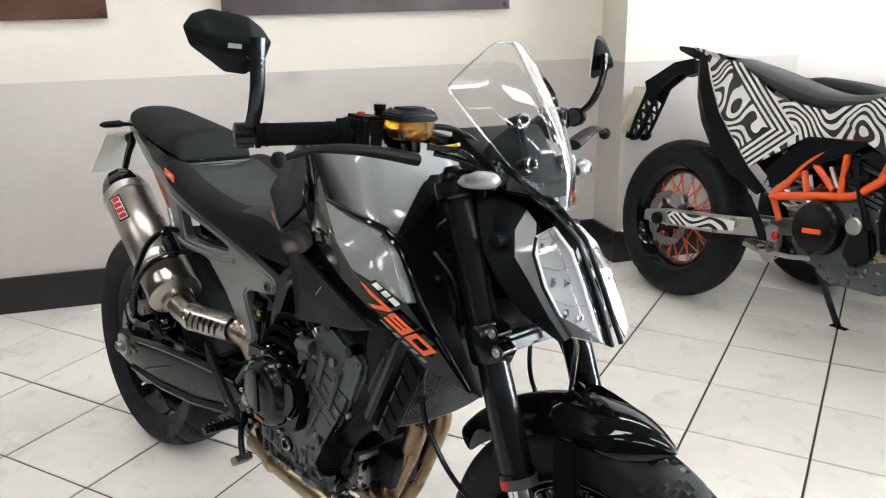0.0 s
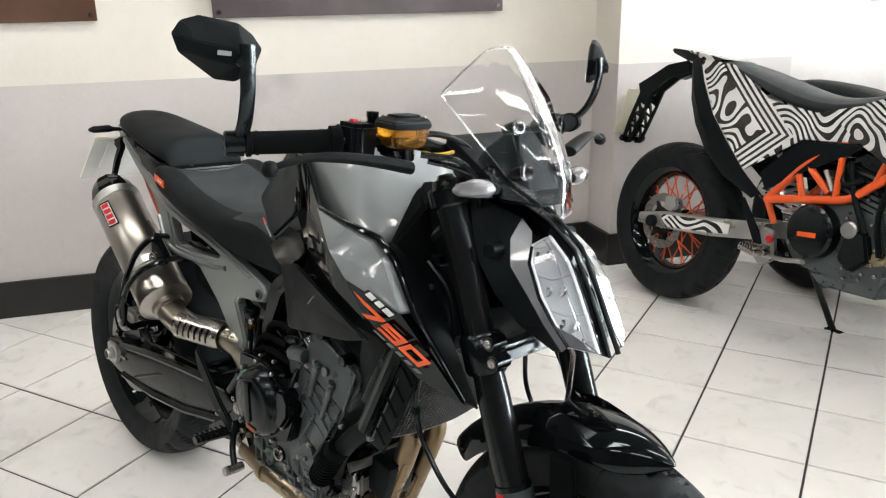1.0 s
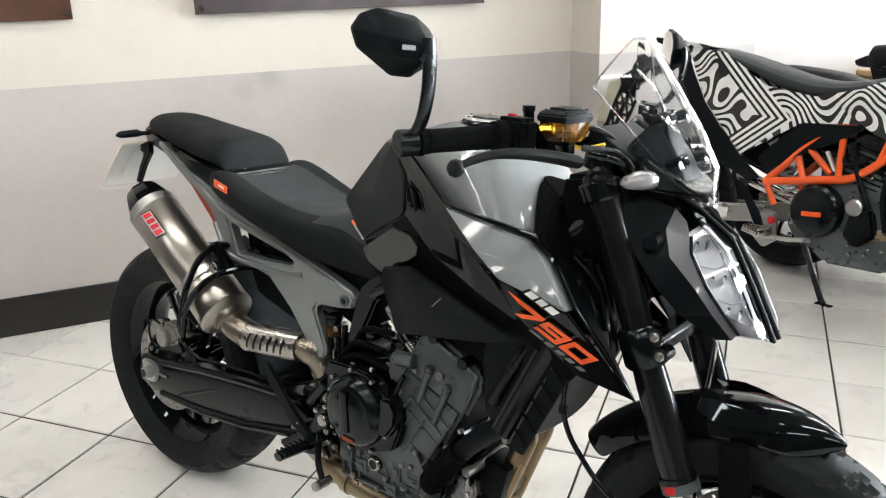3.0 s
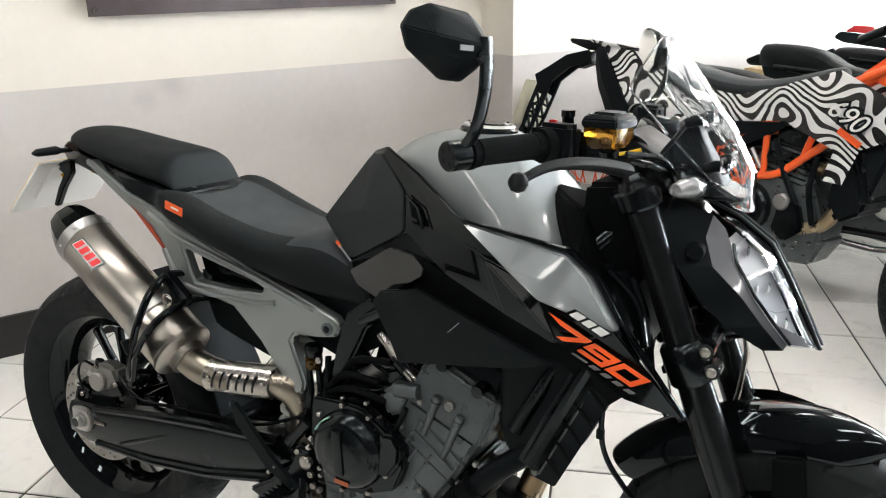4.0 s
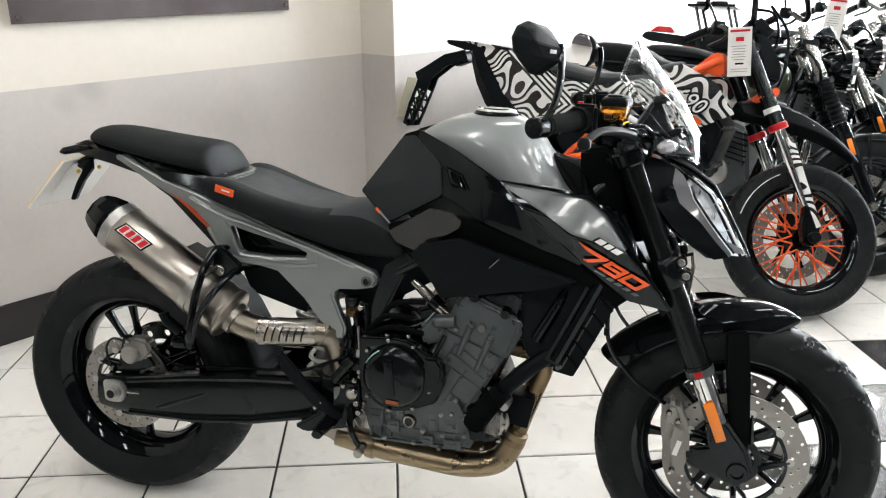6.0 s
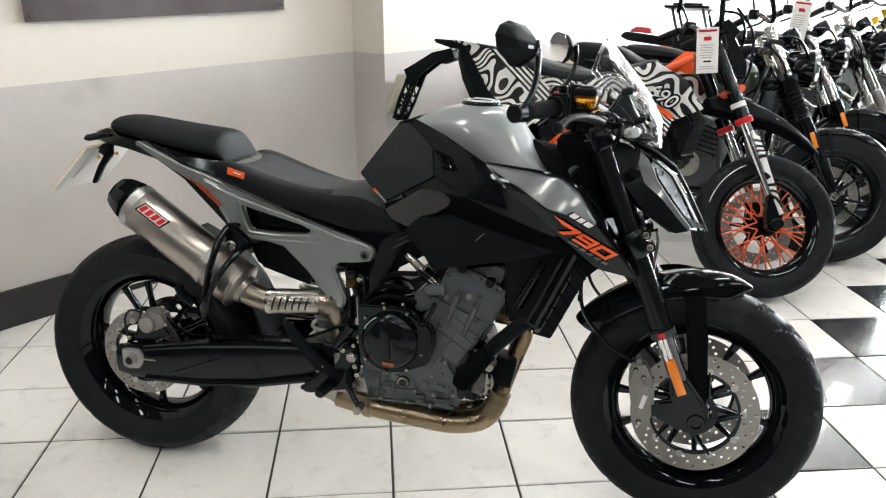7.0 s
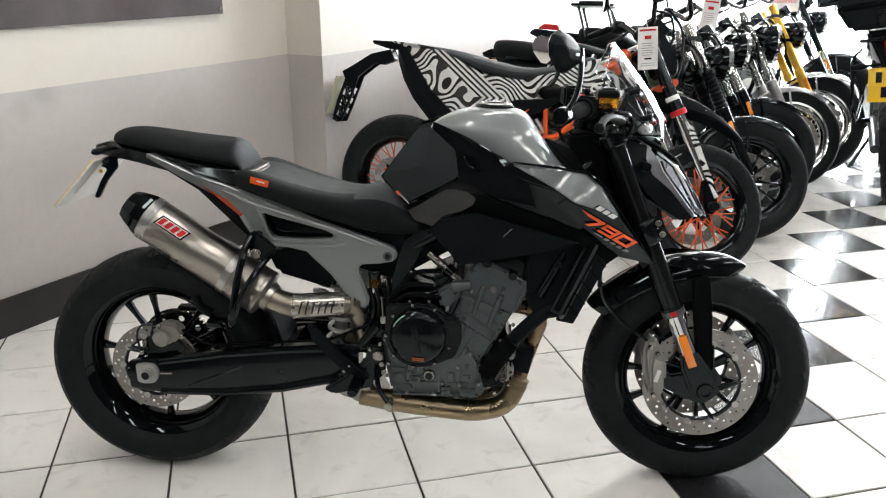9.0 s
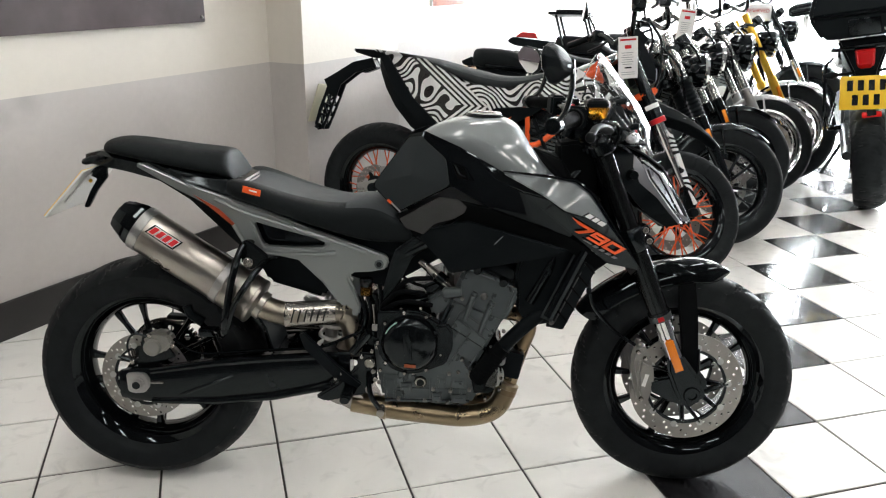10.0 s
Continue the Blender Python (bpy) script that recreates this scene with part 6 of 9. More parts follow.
def fork(s, y=0.105):
    o = FT + Vector((0, -y * s, 0))
    leg = part("fork_leg", tube([o + FD * 0.020, o + FD * 0.026, o + FD * 0.05, o + FD * 0.30, o + FD * 0.36, o + FD * 0.475, o + FD * 0.50], [0.020, 0.0235, 0.024, 0.024, 0.026, 0.0265, 0.0255], 28), M_ANODISED, bike, "black anodised upside-down fork leg")
    part("fork_cap", tube([o + FD * 0.012, o + FD * 0.020], [0.012, 0.016], 6), M_SATIN_BLACK, leg)
    part("dust_seal", tube([o + FD * 0.498, o + FD * 0.512], [0.0285, 0.0285], 24), M_SATIN_BLACK, leg)
    part("fork_sticker", tube([o + FD * 0.506, o + FD * 0.522], [0.0295, 0.0295], 24), M_ENGINE, leg, "dark ring with a red mark")
    part("ring_mark", box(0.016, 0.004, 0.012, o + FD * 0.514 + Vector((-0.004, -s * 0.0285, 0)), 0.001, (0, -22, 0)), M_RED, leg)
    part("stanchion", tube([o + FD * 0.515, o + FD * 0.66], [0.0215, 0.0215], 24), M_CHROME, leg, "chromed stanchion")
    # foot with the axle clamp
    part("fork_foot", hull([(x, -s * yy, z) for yy in (0.085, 0.128) for x, z in ((0.660, 0.405), (0.700, 0.410), (0.745, 0.350), (0.765, 0.300), (0.745, 0.268), (0.712, 0.262), (0.690, 0.30), (0.665, 0.36))], 0.008), M_SATIN_BLACK, leg, "black fork foot")
    part("caliper_lug", hull([(x, -s * yy, z) for yy in (0.090, 0.108) for x, z in ((0.620, 0.330), (0.622, 0.300), (0.70, 0.262), (0.72, 0.285), (0.69, 0.345))], 0.006), M_SATIN_BLACK, leg, "black caliper mount")
    part("axle_end", lathe([(0.0, s * -0.1285), (0.013, s * -0.1285), (0.013, s * -0.134), (0.020, s * -0.134), (0.022, s * -0.128), (0.022, s * -0.10)], 24, at=pose(0.7295, 0, 0.300)), M_SATIN_BLACK, leg, "hollow axle end")
    guard = part("fork_guard", hull([(x, -s * yy, z) for yy in (0.078, 0.092) for x, z in ((0.684, 0.590), (0.728, 0.598), (0.742, 0.500), (0.750, 0.400), (0.752, 0.330), (0.716, 0.330), (0.702, 0.440), (0.690, 0.520))], 0.005), M_GRIP, leg, "black mudguard strut")
    part("reflector", box(0.022, 0.006, 0.088, (0.676, -s * 0.132, 0.408), 0.002, (0, -21.8, 0)), M_AMBER, leg, "amber side reflector")
    # caliper
    c = part("front_caliper", hull([(x, -s * yy, z) for yy in (0.062, 0.118) for x, z in ((0.578, 0.438), (0.604, 0.432), (0.630, 0.372), (0.634, 0.318), (0.618, 0.262), (0.596, 0.268), (0.578, 0.33), (0.568, 0.39))], 0.010), M_CALIPER, leg, "grey radial brake caliper")
    part("caliper_body", hull([(x, -s * yy, z) for yy in (0.110, 0.130) for x, z in ((0.592, 0.400), (0.620, 0.384), (0.628, 0.330), (0.612, 0.285), (0.592, 0.30), (0.584, 0.36))], 0.008), M_CALIPER, c)
    for x, z in ((0.585, 0.415), (0.604, 0.398), (0.600, 0.285)):
        part("caliper_bolt", bolt((x, -s * 0.122, z), 0.006, 0.008, (0, -s, 0)), M_STEEL, c)
    part("caliper_mark", box(0.034, 0.001, 0.010, (0.606, -s * 0.1312, 0.340), 0, (0, -75, 0)), M_WHITE_DECAL, c, "plain bar for the maker's mark")
    # clamps
    part("lower_clamp", tube([o + FD * 0.262, o + FD * 0.268, o + FD * 0.318, o + FD * 0.324], [0.030, 0.034, 0.034, 0.030], 24), M_SATIN_BLACK, leg, "black lower fork clamp")
    for a in (0.278, 0.308):
        p = o + FD * a + Vector((0.032, -s * 0.010, 0.013))
        part("clamp_lug", tube([p + Vector((0, s * 0.018, 0)), p - Vector((0, s * 0.012, 0))], 0.012, 12), M_SATIN_BLACK, leg)
        part("clamp_bolt", bolt(p - Vector((0, s * 0.011, 0)), 0.0075, 0.006, (0, -s, 0)), M_STEEL, leg)
    part("upper_clamp", tube([o + FD * 0.032, o + FD * 0.036, o + FD * 0.060, o + FD * 0.064], [0.029, 0.032, 0.032, 0.029], 24), M_SATIN_BLACK, leg, "black upper fork clamp")
    return leg


fork(1)
fork(-1)
part("upper_yoke", hull([(x, y, z) for x, z in ((0.418, 0.944), (0.49, 0.965)) for y in (-0.105, 0.105)] + [(x, y, z) for x, z in ((0.425, 0.922), (0.495, 0.942)) for y in (-0.105, 0.105)], 0.008), M_SATIN_BLACK, bike, "black upper yoke")
part("lower_yoke", hull([(x, y, z) for x, z in ((0.515, 0.700), (0.575, 0.720)) for y in (-0.105, 0.105)] + [(x, y, z) for x, z in ((0.525, 0.676), (0.580, 0.694)) for y in (-0.105, 0.105)], 0.008), M_SATIN_BLACK, bike, "black lower yoke")
for s in (1, -1):
    part("front_brake_hose", tube(rounded([(0.46, -s * 0.13, 0.70), (0.445, -s * 0.14, 0.62), (0.452, -s * 0.138, 0.55), (0.515, -s * 0.135, 0.475), (0.575, -s * 0.125, 0.435)], 0.06), 0.0045, 8), M_SATIN_BLACK, bike, "black front brake hose")
part("hose_clip", box(0.012, 0.012, 0.016, (0.447, -0.139, 0.585), 0.003), M_PLASTIC, bike)
part("hose_bracket", tube([(0.585, 0.02, 0.715), (0.612, 0.035, 0.72), (0.618, 0.045, 0.69), (0.612, 0.05, 0.62), (0.60, 0.06, 0.55)], 0.0045, 8), M_STEEL, bike, "brake hose splitter")

# -- front mudguard --
rows_ = []
for d, w, lift in ((69.5, 0.006, 0.018), (73, 0.026, 0.024), (78, 0.046, 0.029), (85, 0.060, 0.033), (95, 0.064, 0.035), (108, 0.064, 0.036), (122, 0.062, 0.039), (132, 0.060, 0.043), (139, 0.057, 0.047), (144, 0.052, 0.049), (147, 0.044, 0.050)):
    a = radians(d)
    row = []
    for q in (-1, -0.85, -0.5, 0, 0.5, 0.85, 1):
        R = 0.306 + lift - (0.056 if abs(q) == 1 else 0.018 if abs(q) > 0.8 else 0.003 if abs(q) > 0.4 else -0.003) * min(1, w / 0.05)
        row.append((AXLE_F.x + R * math.cos(a), q * w, AXLE_F.z + R * math.sin(a)))
    rows_.append(row)
fender = part("front_mudguard", skin(rows_, 0.004), M_GLOSS_BLACK, bike, "gloss black front mudguard", 40)
soften(fender, 2)
for s in (1, -1):
    part("mudguard_fin", hull([(x, -s * y, z) for x, y, z in ((0.62, 0.046, 0.632), (0.67, 0.050, 0.639), (0.79, 0.034, 0.622), (0.74, 0.060, 0.606), (0.67, 0.066, 0.602), (0.63, 0.062, 0.612))], 0.004), M_GLOSS_BLACK, fender)

part("inner_shroud", hull([(x, -0.01 if s > 0 else -y, z) for s in (-1, 1) for x, y, z in ((0.262, 0.112, 0.62), (0.285, 0.118, 0.72), (0.40, 0.125, 0.70), (0.425, 0.12, 0.64), (0.355, 0.125, 0.49), (0.300, 0.112, 0.475), (0.268, 0.105, 0.52))], 0.008), M_PLASTIC, bike, "black shroud between engine and radiator")
# added black body that fills the gap between fork and shroud
part("wiring_cover", hull([(x, s * y, z) for s in (-1, 1) for x, y, z in ((0.34, 0.125, 0.835), (0.445, 0.100, 0.835), (0.480, 0.090, 0.74), (0.470, 0.100, 0.672), (0.36, 0.130, 0.66))], 0.012), M_PLASTIC, bike, "black filler body behind the fork")
for k, pts in enumerate((((0.40, -0.118, 0.80), (0.455, -0.112, 0.76), (0.485, -0.105, 0.70)), ((0.43, -0.108, 0.83), (0.475, -0.098, 0.79), (0.492, -0.100, 0.72)), ((0.46, -0.085, 0.82), (0.488, -0.085, 0.76), (0.497, -0.075, 0.68)))):
    part("front_loom", tube(rounded(pts, 0.04), 0.0055 + 0.001 * k, 8), M_SATIN_BLACK, bike, "black wiring sleeve")
for x, y, z in ((0.452, -0.106, 0.735), (0.470, -0.104, 0.700), (0.440, -0.110, 0.79)):
    part("loom_clip", tube([(x, y, z), (x + 0.004, y - 0.010, z)], [0.006, 0.005], 10), M_ALLOY_DULL, bike)
# -- radiator --
rad_m = pose(0.410, 0.0, 0.600, 0, 25, 0)


def bowed(y, out=0.0):
    """How far the radiator's face lies forward at y: it is bowed round the front wheel."""
    return out - 0.9 * y * y


rad = part("radiator", loft([[(bowed(y, 0.014), y, -0.110), (bowed(y, 0.014), y, 0.110), (bowed(y, -0.020), y, 0.110), (bowed(y, -0.020), y, -0.110)] for y in [-0.160 + 0.032 * k for k in range(11)]]), M_SATIN_BLACK, bike, "wide black radiator bowed round the wheel", at=rad_m)
for z in (-0.112, 0.112):
    part("radiator_edge", tube([(bowed(y, 0.012), y, z) for y in [-0.160 + 0.032 * k for k in range(11)]], 0.006, 8), M_ALLOY_DULL if z < 0 else M_SATIN_BLACK, rad)
M_MESH = material("woven_guard", (0.10, 0.102, 0.104), 0.4, metal=0.5, vary=0.3, grain=200, bump=0.1)
bm = None
for k in range(44):
    y = -0.158 + k * 0.00735
    bm = tube([(bowed(y, 0.0185), y, -0.108), (bowed(y, 0.0185), y, 0.108)], 0.0017, 4, bm)
for k in range(30):
    bm = tube([(bowed(y, 0.0172), y, -0.107 + k * 0.00738) for y in [-0.158 + 0.0316 * j for j in range(11)]], 0.0017, 4, bm)
tagged(part("radiator_guard", bm, M_MESH, rad, "woven metal radiator guard", 0), kind="stuff")
part("radiator_tank", tube([(bowed(0.16), -0.160, -0.10), (bowed(0.16), -0.160, 0.10)], 0.014, 10), M_SATIN_BLACK, rad)


def cowl():
    return facets([(0.446, -0.158, 0.690), (0.470, -0.154, 0.662), (0.384, -0.152, 0.482), (0.340, -0.150, 0.490), (0.352, -0.156, 0.540), (0.412, -0.162, 0.640)], [(0, 1, 5), (1, 2, 4, 5), (2, 3, 4)], 0.006, 0.002)


cowls = [part("radiator_cowl", cowl(), M_PLASTIC, bike, "matte black slotted radiator cowl", 20)]
for k in range(5):
    t = k / 4
    # near-black strips on the cowl give the shade of its slots
    part("cowl_slot", box(0.005, 0.003, 0.038, (0.382 + 0.062 * t, -0.1585 - 0.0035 * math.sin(3.1 * t), 0.520 + 0.128 * t), 0.001, (0, -42, 0)), M_RECESS_SHADE, cowls[0], "black strip as the shade in a slot")
part("warning_sticker", box(0.036, 0.001, 0.028, (0.418, -0.112, 0.783), 0, (10, 6, 24)), M_GREY_DECAL, bike, "pale warning sticker")
part("sticker_lines", box(0.026, 0.001, 0.004, (0.4176, -0.1132, 0.787), 0, (10, 6, 24)), M_GREY_DECAL, bike, "small print as bars")

# -- headlamp --
RIDGE = [(0.540, -0.020, 0.939), (0.590, -0.010, 0.915), (0.640, -0.008, 0.880), (0.670, -0.008, 0.831), (0.700, -0.008, 0.776), (0.722, -0.010, 0.733)]
INNER = [(0.570, -0.028, 0.917), (0.604, -0.020, 0.896), (0.644, -0.019, 0.864), (0.672, -0.019, 0.817), (0.700, -0.020, 0.764), (0.716, -0.024, 0.739)]
OUTER = [(0.578, -0.036, 0.900), (0.590, -0.050, 0.880), (0.598, -0.064, 0.858), (0.630, -0.075, 0.815), (0.656, -0.072, 0.782), (0.682, -0.064, 0.750)]
PEARL = [(0.560, -0.040, 0.918), (0.556, -0.060, 0.888), (0.572, -0.075, 0.850), (0.616, -0.082, 0.814), (0.648, -0.079, 0.776), (0.678, -0.072, 0.743)]
BACKS = [(0.480, -0.075, 0.950), (0.500, -0.088, 0.905), (0.525, -0.095, 0.850), (0.560, -0.092, 0.805), (0.600, -0.080, 0.765), (0.650, -0.055, 0.732)]
mask = part("headlamp_mask", hull([(x, s * y, z) for s in (-1, 1) for x, y, z in ((0.470, 0.060, 0.950), (0.535, 0.025, 0.928), (0.545, 0.055, 0.870), (0.600, 0.012, 0.870), (0.640, 0.012, 0.815), (0.590, 0.062, 0.810), (0.640, 0.052, 0.752), (0.690, 0.012, 0.738), (0.500, 0.078, 0.860), (0.560, 0.075, 0.790), (0.640, 0.040, 0.728))], 0.004), M_GLOSS_BLACK, bike, "gloss black headlamp mask")


def strip(a, b, thick=0.003, lift=(0, 0, 0)):
    """Facets between two edges that run down the lamp."""
    v = [Vector(q) + Vector(lift) for q in a] + [Vector(q) + Vector(lift) for q in b]
    n_ = len(a)
    return facets(v, [(i, i + 1, n_ + i + 1, n_ + i) for i in range(n_ - 1)], thick, 0.0006)


def blend(t):
    return [Vector(p).lerp(Vector(q), t) for p, q in zip(INNER[1:], OUTER[1:])]


pair("mask_rim", lambda: strip(RIDGE, INNER), M_GLOSS_BLACK, mask, "gloss black rim over the lamp", 20)
pair("mask_edge", lambda: tube([Vector(q) + Vector((0.001, -0.002, 0.001)) for q in RIDGE], 0.0028, 8), M_PLASTIC_DARK, mask, "grey edge of the rim", 20)
pair("lamp_surround", lambda: strip(OUTER, PEARL), M_LAMP_GREY, mask, "pearl grey band beside the lens", 20)
pair("mask_side", lambda: strip(PEARL, BACKS), M_PLASTIC, mask, "gloss black side of the mask", 20)


def lens_shape():
    a, b = INNER[1:], OUTER[1:]
    m = [Vector(p).lerp(Vector(q), 0.45) + Vector((0.0082, -0.0060, 0.0086)) * k for p, q, k in zip(a, b, (0.5, 1.0, 1.15, 1.0, 0.6))]
    v = [Vector(q) + Vector((0.003, -0.002, 0.001)) for q in list(a) + m + list(b)]
    return facets(v, [(r * 5 + i, r * 5 + i + 1, r * 5 + i + 6, r * 5 + i + 5) for r in (0, 1) for i in range(4)], 0.0025, 0.0006)


lenses = pair("lamp_lens", lens_shape, M_LENS, mask, "clear faceted headlamp lens", 20)
for q_ in lenses:
    q_.visible_shadow = False
pair("lamp_reflector", lambda: strip(INNER[1:], OUTER[1:], 0.002, (-0.014, 0.006, -0.004)), M_REFLECTOR, mask, "bright headlamp reflector", 20)
for s in (1, -1):
    def at_(t, k):
        q = blend(t)
        a = q[int(k)].lerp(q[min(4, int(k) + 1)], k - int(k)) + Vector((-0.004, 0.002, -0.001))
        return Vector((a.x, s * a.y, a.z))
    part("light_bar", tube([at_(0.06, k * 0.5) for k in range(9)], 0.0026, 8), M_LAMP_WHITE, mask, "white daytime light bar")
    part("light_bar", tube([at_(0.90, k * 0.5) for k in range(9)], 0.0030, 8), M_LAMP_WHITE, mask, "white daytime light bar")
    for k in (0.15, 1.35, 2.45, 3.4):
        part("cell_divider", tube([at_(0.90, k), at_(0.55, k + 0.16), at_(0.12, k + 0.05)], 0.0011, 6), M_GREY_DECAL, mask)
    for k in (0.75, 1.9, 2.95, 3.65):
        for t in (0.36, 0.66):
            c = at_(t, k) + Vector((-0.006, s * 0.002, 0))
            part("lamp_cell", hull([c + Vector((0, d * 0.0075, e * 0.0085)) for d in (-1, 1) for e in (-1, 1)] + [c + Vector((0.004, d * 0.003, e * 0.003)) for d in (-1, 1) for e in (-1, 1)], 0.0012), M_CHROME, mask, "bright lamp cell", 15)
pair("lens_border", lambda: tube([Vector(q) + Vector((0.004, -0.004, 0.002)) for q in OUTER[1:]], 0.0026, 8), M_SATIN_BLACK, mask, "dark border of the lens")
pair("lens_foot", lambda: hull([Vector(q) + Vector((0.003, -0.003, 0.001)) for q in (OUTER[-1], OUTER[-2], INNER[-1])] + [Vector(OUTER[-1]).lerp(Vector(INNER[-1]), 0.5) + Vector((0.004, -0.002, 0.014))], 0.001), M_INDICATOR, mask, "dark foot of the lens")
part("mask_spine", hull([(0.550, y, 0.920) for y in (-0.012, 0.012)] + [(0.632, y, 0.868) for y in (-0.006, 0.006)] + [(0.712, y, 0.732) for y in (-0.006, 0.006)] + [(0.58, y, 0.86) for y in (-0.01, 0.01)] + [(0.66, y, 0.73) for y in (-0.01, 0.01)], 0.002), M_SATIN_BLACK, mask, "black gap between the lamps")
for s in (1, -1):
    part("lamp_boss", tube([(0.548, -s * 0.080, 0.872), (0.552, -s * 0.104, 0.874)], [0.014, 0.011], 12), M_PLASTIC, mask, "black mount boss")
part("cowl_top", hull([(x, s * y, z) for s in (-1, 1) for x, y, z in ((0.47, 0.065, 0.985), (0.515, 0.075, 0.995), (0.60, 0.045, 0.940), (0.55, 0.085, 0.945), (0.50, 0.09, 0.95))], 0.006), M_SATIN_BLACK, bike, "black lamp cowl")
part("dash_cowl", hull([(x, s * y, z) for s in (-1, 1) for x, y, z in ((0.462, 0.070, 0.980), (0.490, 0.056, 1.018), (0.506, 0.022, 1.050), (0.520, 0.022, 1.046), (0.548, 0.044, 0.985), (0.578, 0.040, 0.945), (0.505, 0.086, 0.955))], 0.008), M_PLASTIC, bike, "matte black cowl behind the flyscreen", 30)
dash = part("dashboard", box(0.020, 0.150, 0.095, (0.462, 0, 1.000), 0.008, (0, -60, 0)), M_PLASTIC, bike, "black instrument display")
part("display", box(0.002, 0.130, 0.075, (0.4568, 0, 1.0095), 0.001, (0, -60, 0)), M_GLOSS_BLACK, dash, "dark display glass")


def front_indicator():
    return tube([(0.535, -0.075, 0.962), (0.545, -0.098, 0.966)], [0.008, 0.0095], 12)


inds = pair("indicator_stem", front_indicator, M_PLASTIC, bike, "black indicator stem")
for s in (1, -1):
    part("indicator_lens", tube([(0.545, -s * 0.097, 0.966), (0.543, -s * 0.108, 0.967), (0.536, -s * 0.130, 0.968), (0.526, -s * 0.152, 0.966), (0.523, -s * 0.158, 0.965)], [0.010, 0.017, 0.017, 0.011, 0.003], 14, None, True, 0.85), M_INDICATOR, inds[0 if s == 1 else 1], "clear indicator lens")

# -- clear flyscreen --
middle = [(0.470, 1.170), (0.502, 1.134), (0.535, 1.092), (0.572, 1.043), (0.607, 0.980), (0.609, 0.921)]
side = [(0.462, 0.032, 1.165), (0.450, 0.074, 1.130), (0.440, 0.110, 1.095), (0.487, 0.088, 1.042), (0.536, 0.066, 0.988), (0.586, 0.042, 0.932)]
rows_ = []
for (mx, mz), (ex, ey, ez) in zip(middle, side):
    half = []
    for t in (1.0, 0.80, 0.74, 0.42, 0.16):
        f_ = 0.50 * t if t < 0.75 else 0.37 + (t - 0.74) * 2.42
        half.append((mx + (ex - mx) * f_, -ey * t, mz + (ez - mz) * f_))
    rows_.append(half + [(mx, 0.0, mz)] + [(x, -y, z) for x, y, z in reversed(half)])
screen = part("flyscreen", skin(rows_, 0.004), M_SCREEN, bike, "clear plastic flyscreen", 50)
screen.visible_shadow = False
rim_pts = [(x, -y, z) for x, y, z in reversed(side)] + side
part("screen_edge", tube(rounded([(side[5][0] + 0.02, 0.0, side[5][2] - 0.008)] + rim_pts + [(side[5][0] + 0.02, 0.0, side[5][2] - 0.008)], 0.010, 3), 0.0016, 8), M_LENS, screen, "polished clear edge")
for s in (1, -1):
    for x, y, z, back in ((0.536, 0.036, 1.052, 0.028), (0.568, 0.048, 0.990, 0.026)):
        b = part("screen_mount", tube([(x - back, -s * y * 0.9, z - 0.006), (x - 0.010, -s * y, z), (x - 0.004, -s * y, z)], [0.008, 0.0085, 0.008], 14), M_PLASTIC, bike, "black screen mount")
        part("screen_washer", tube([(x - 0.003, -s * y, z), (x + 0.003, -s * y, z + 0.001)], [0.0125, 0.0115], 18), M_LENS, b, "clear washer")
        part("screen_bolt", bolt((x + 0.003, -s * y, z + 0.001), 0.0055, 0.004, (0.85, -s * 0.25, 0.45)), M_SATIN_BLACK, b)

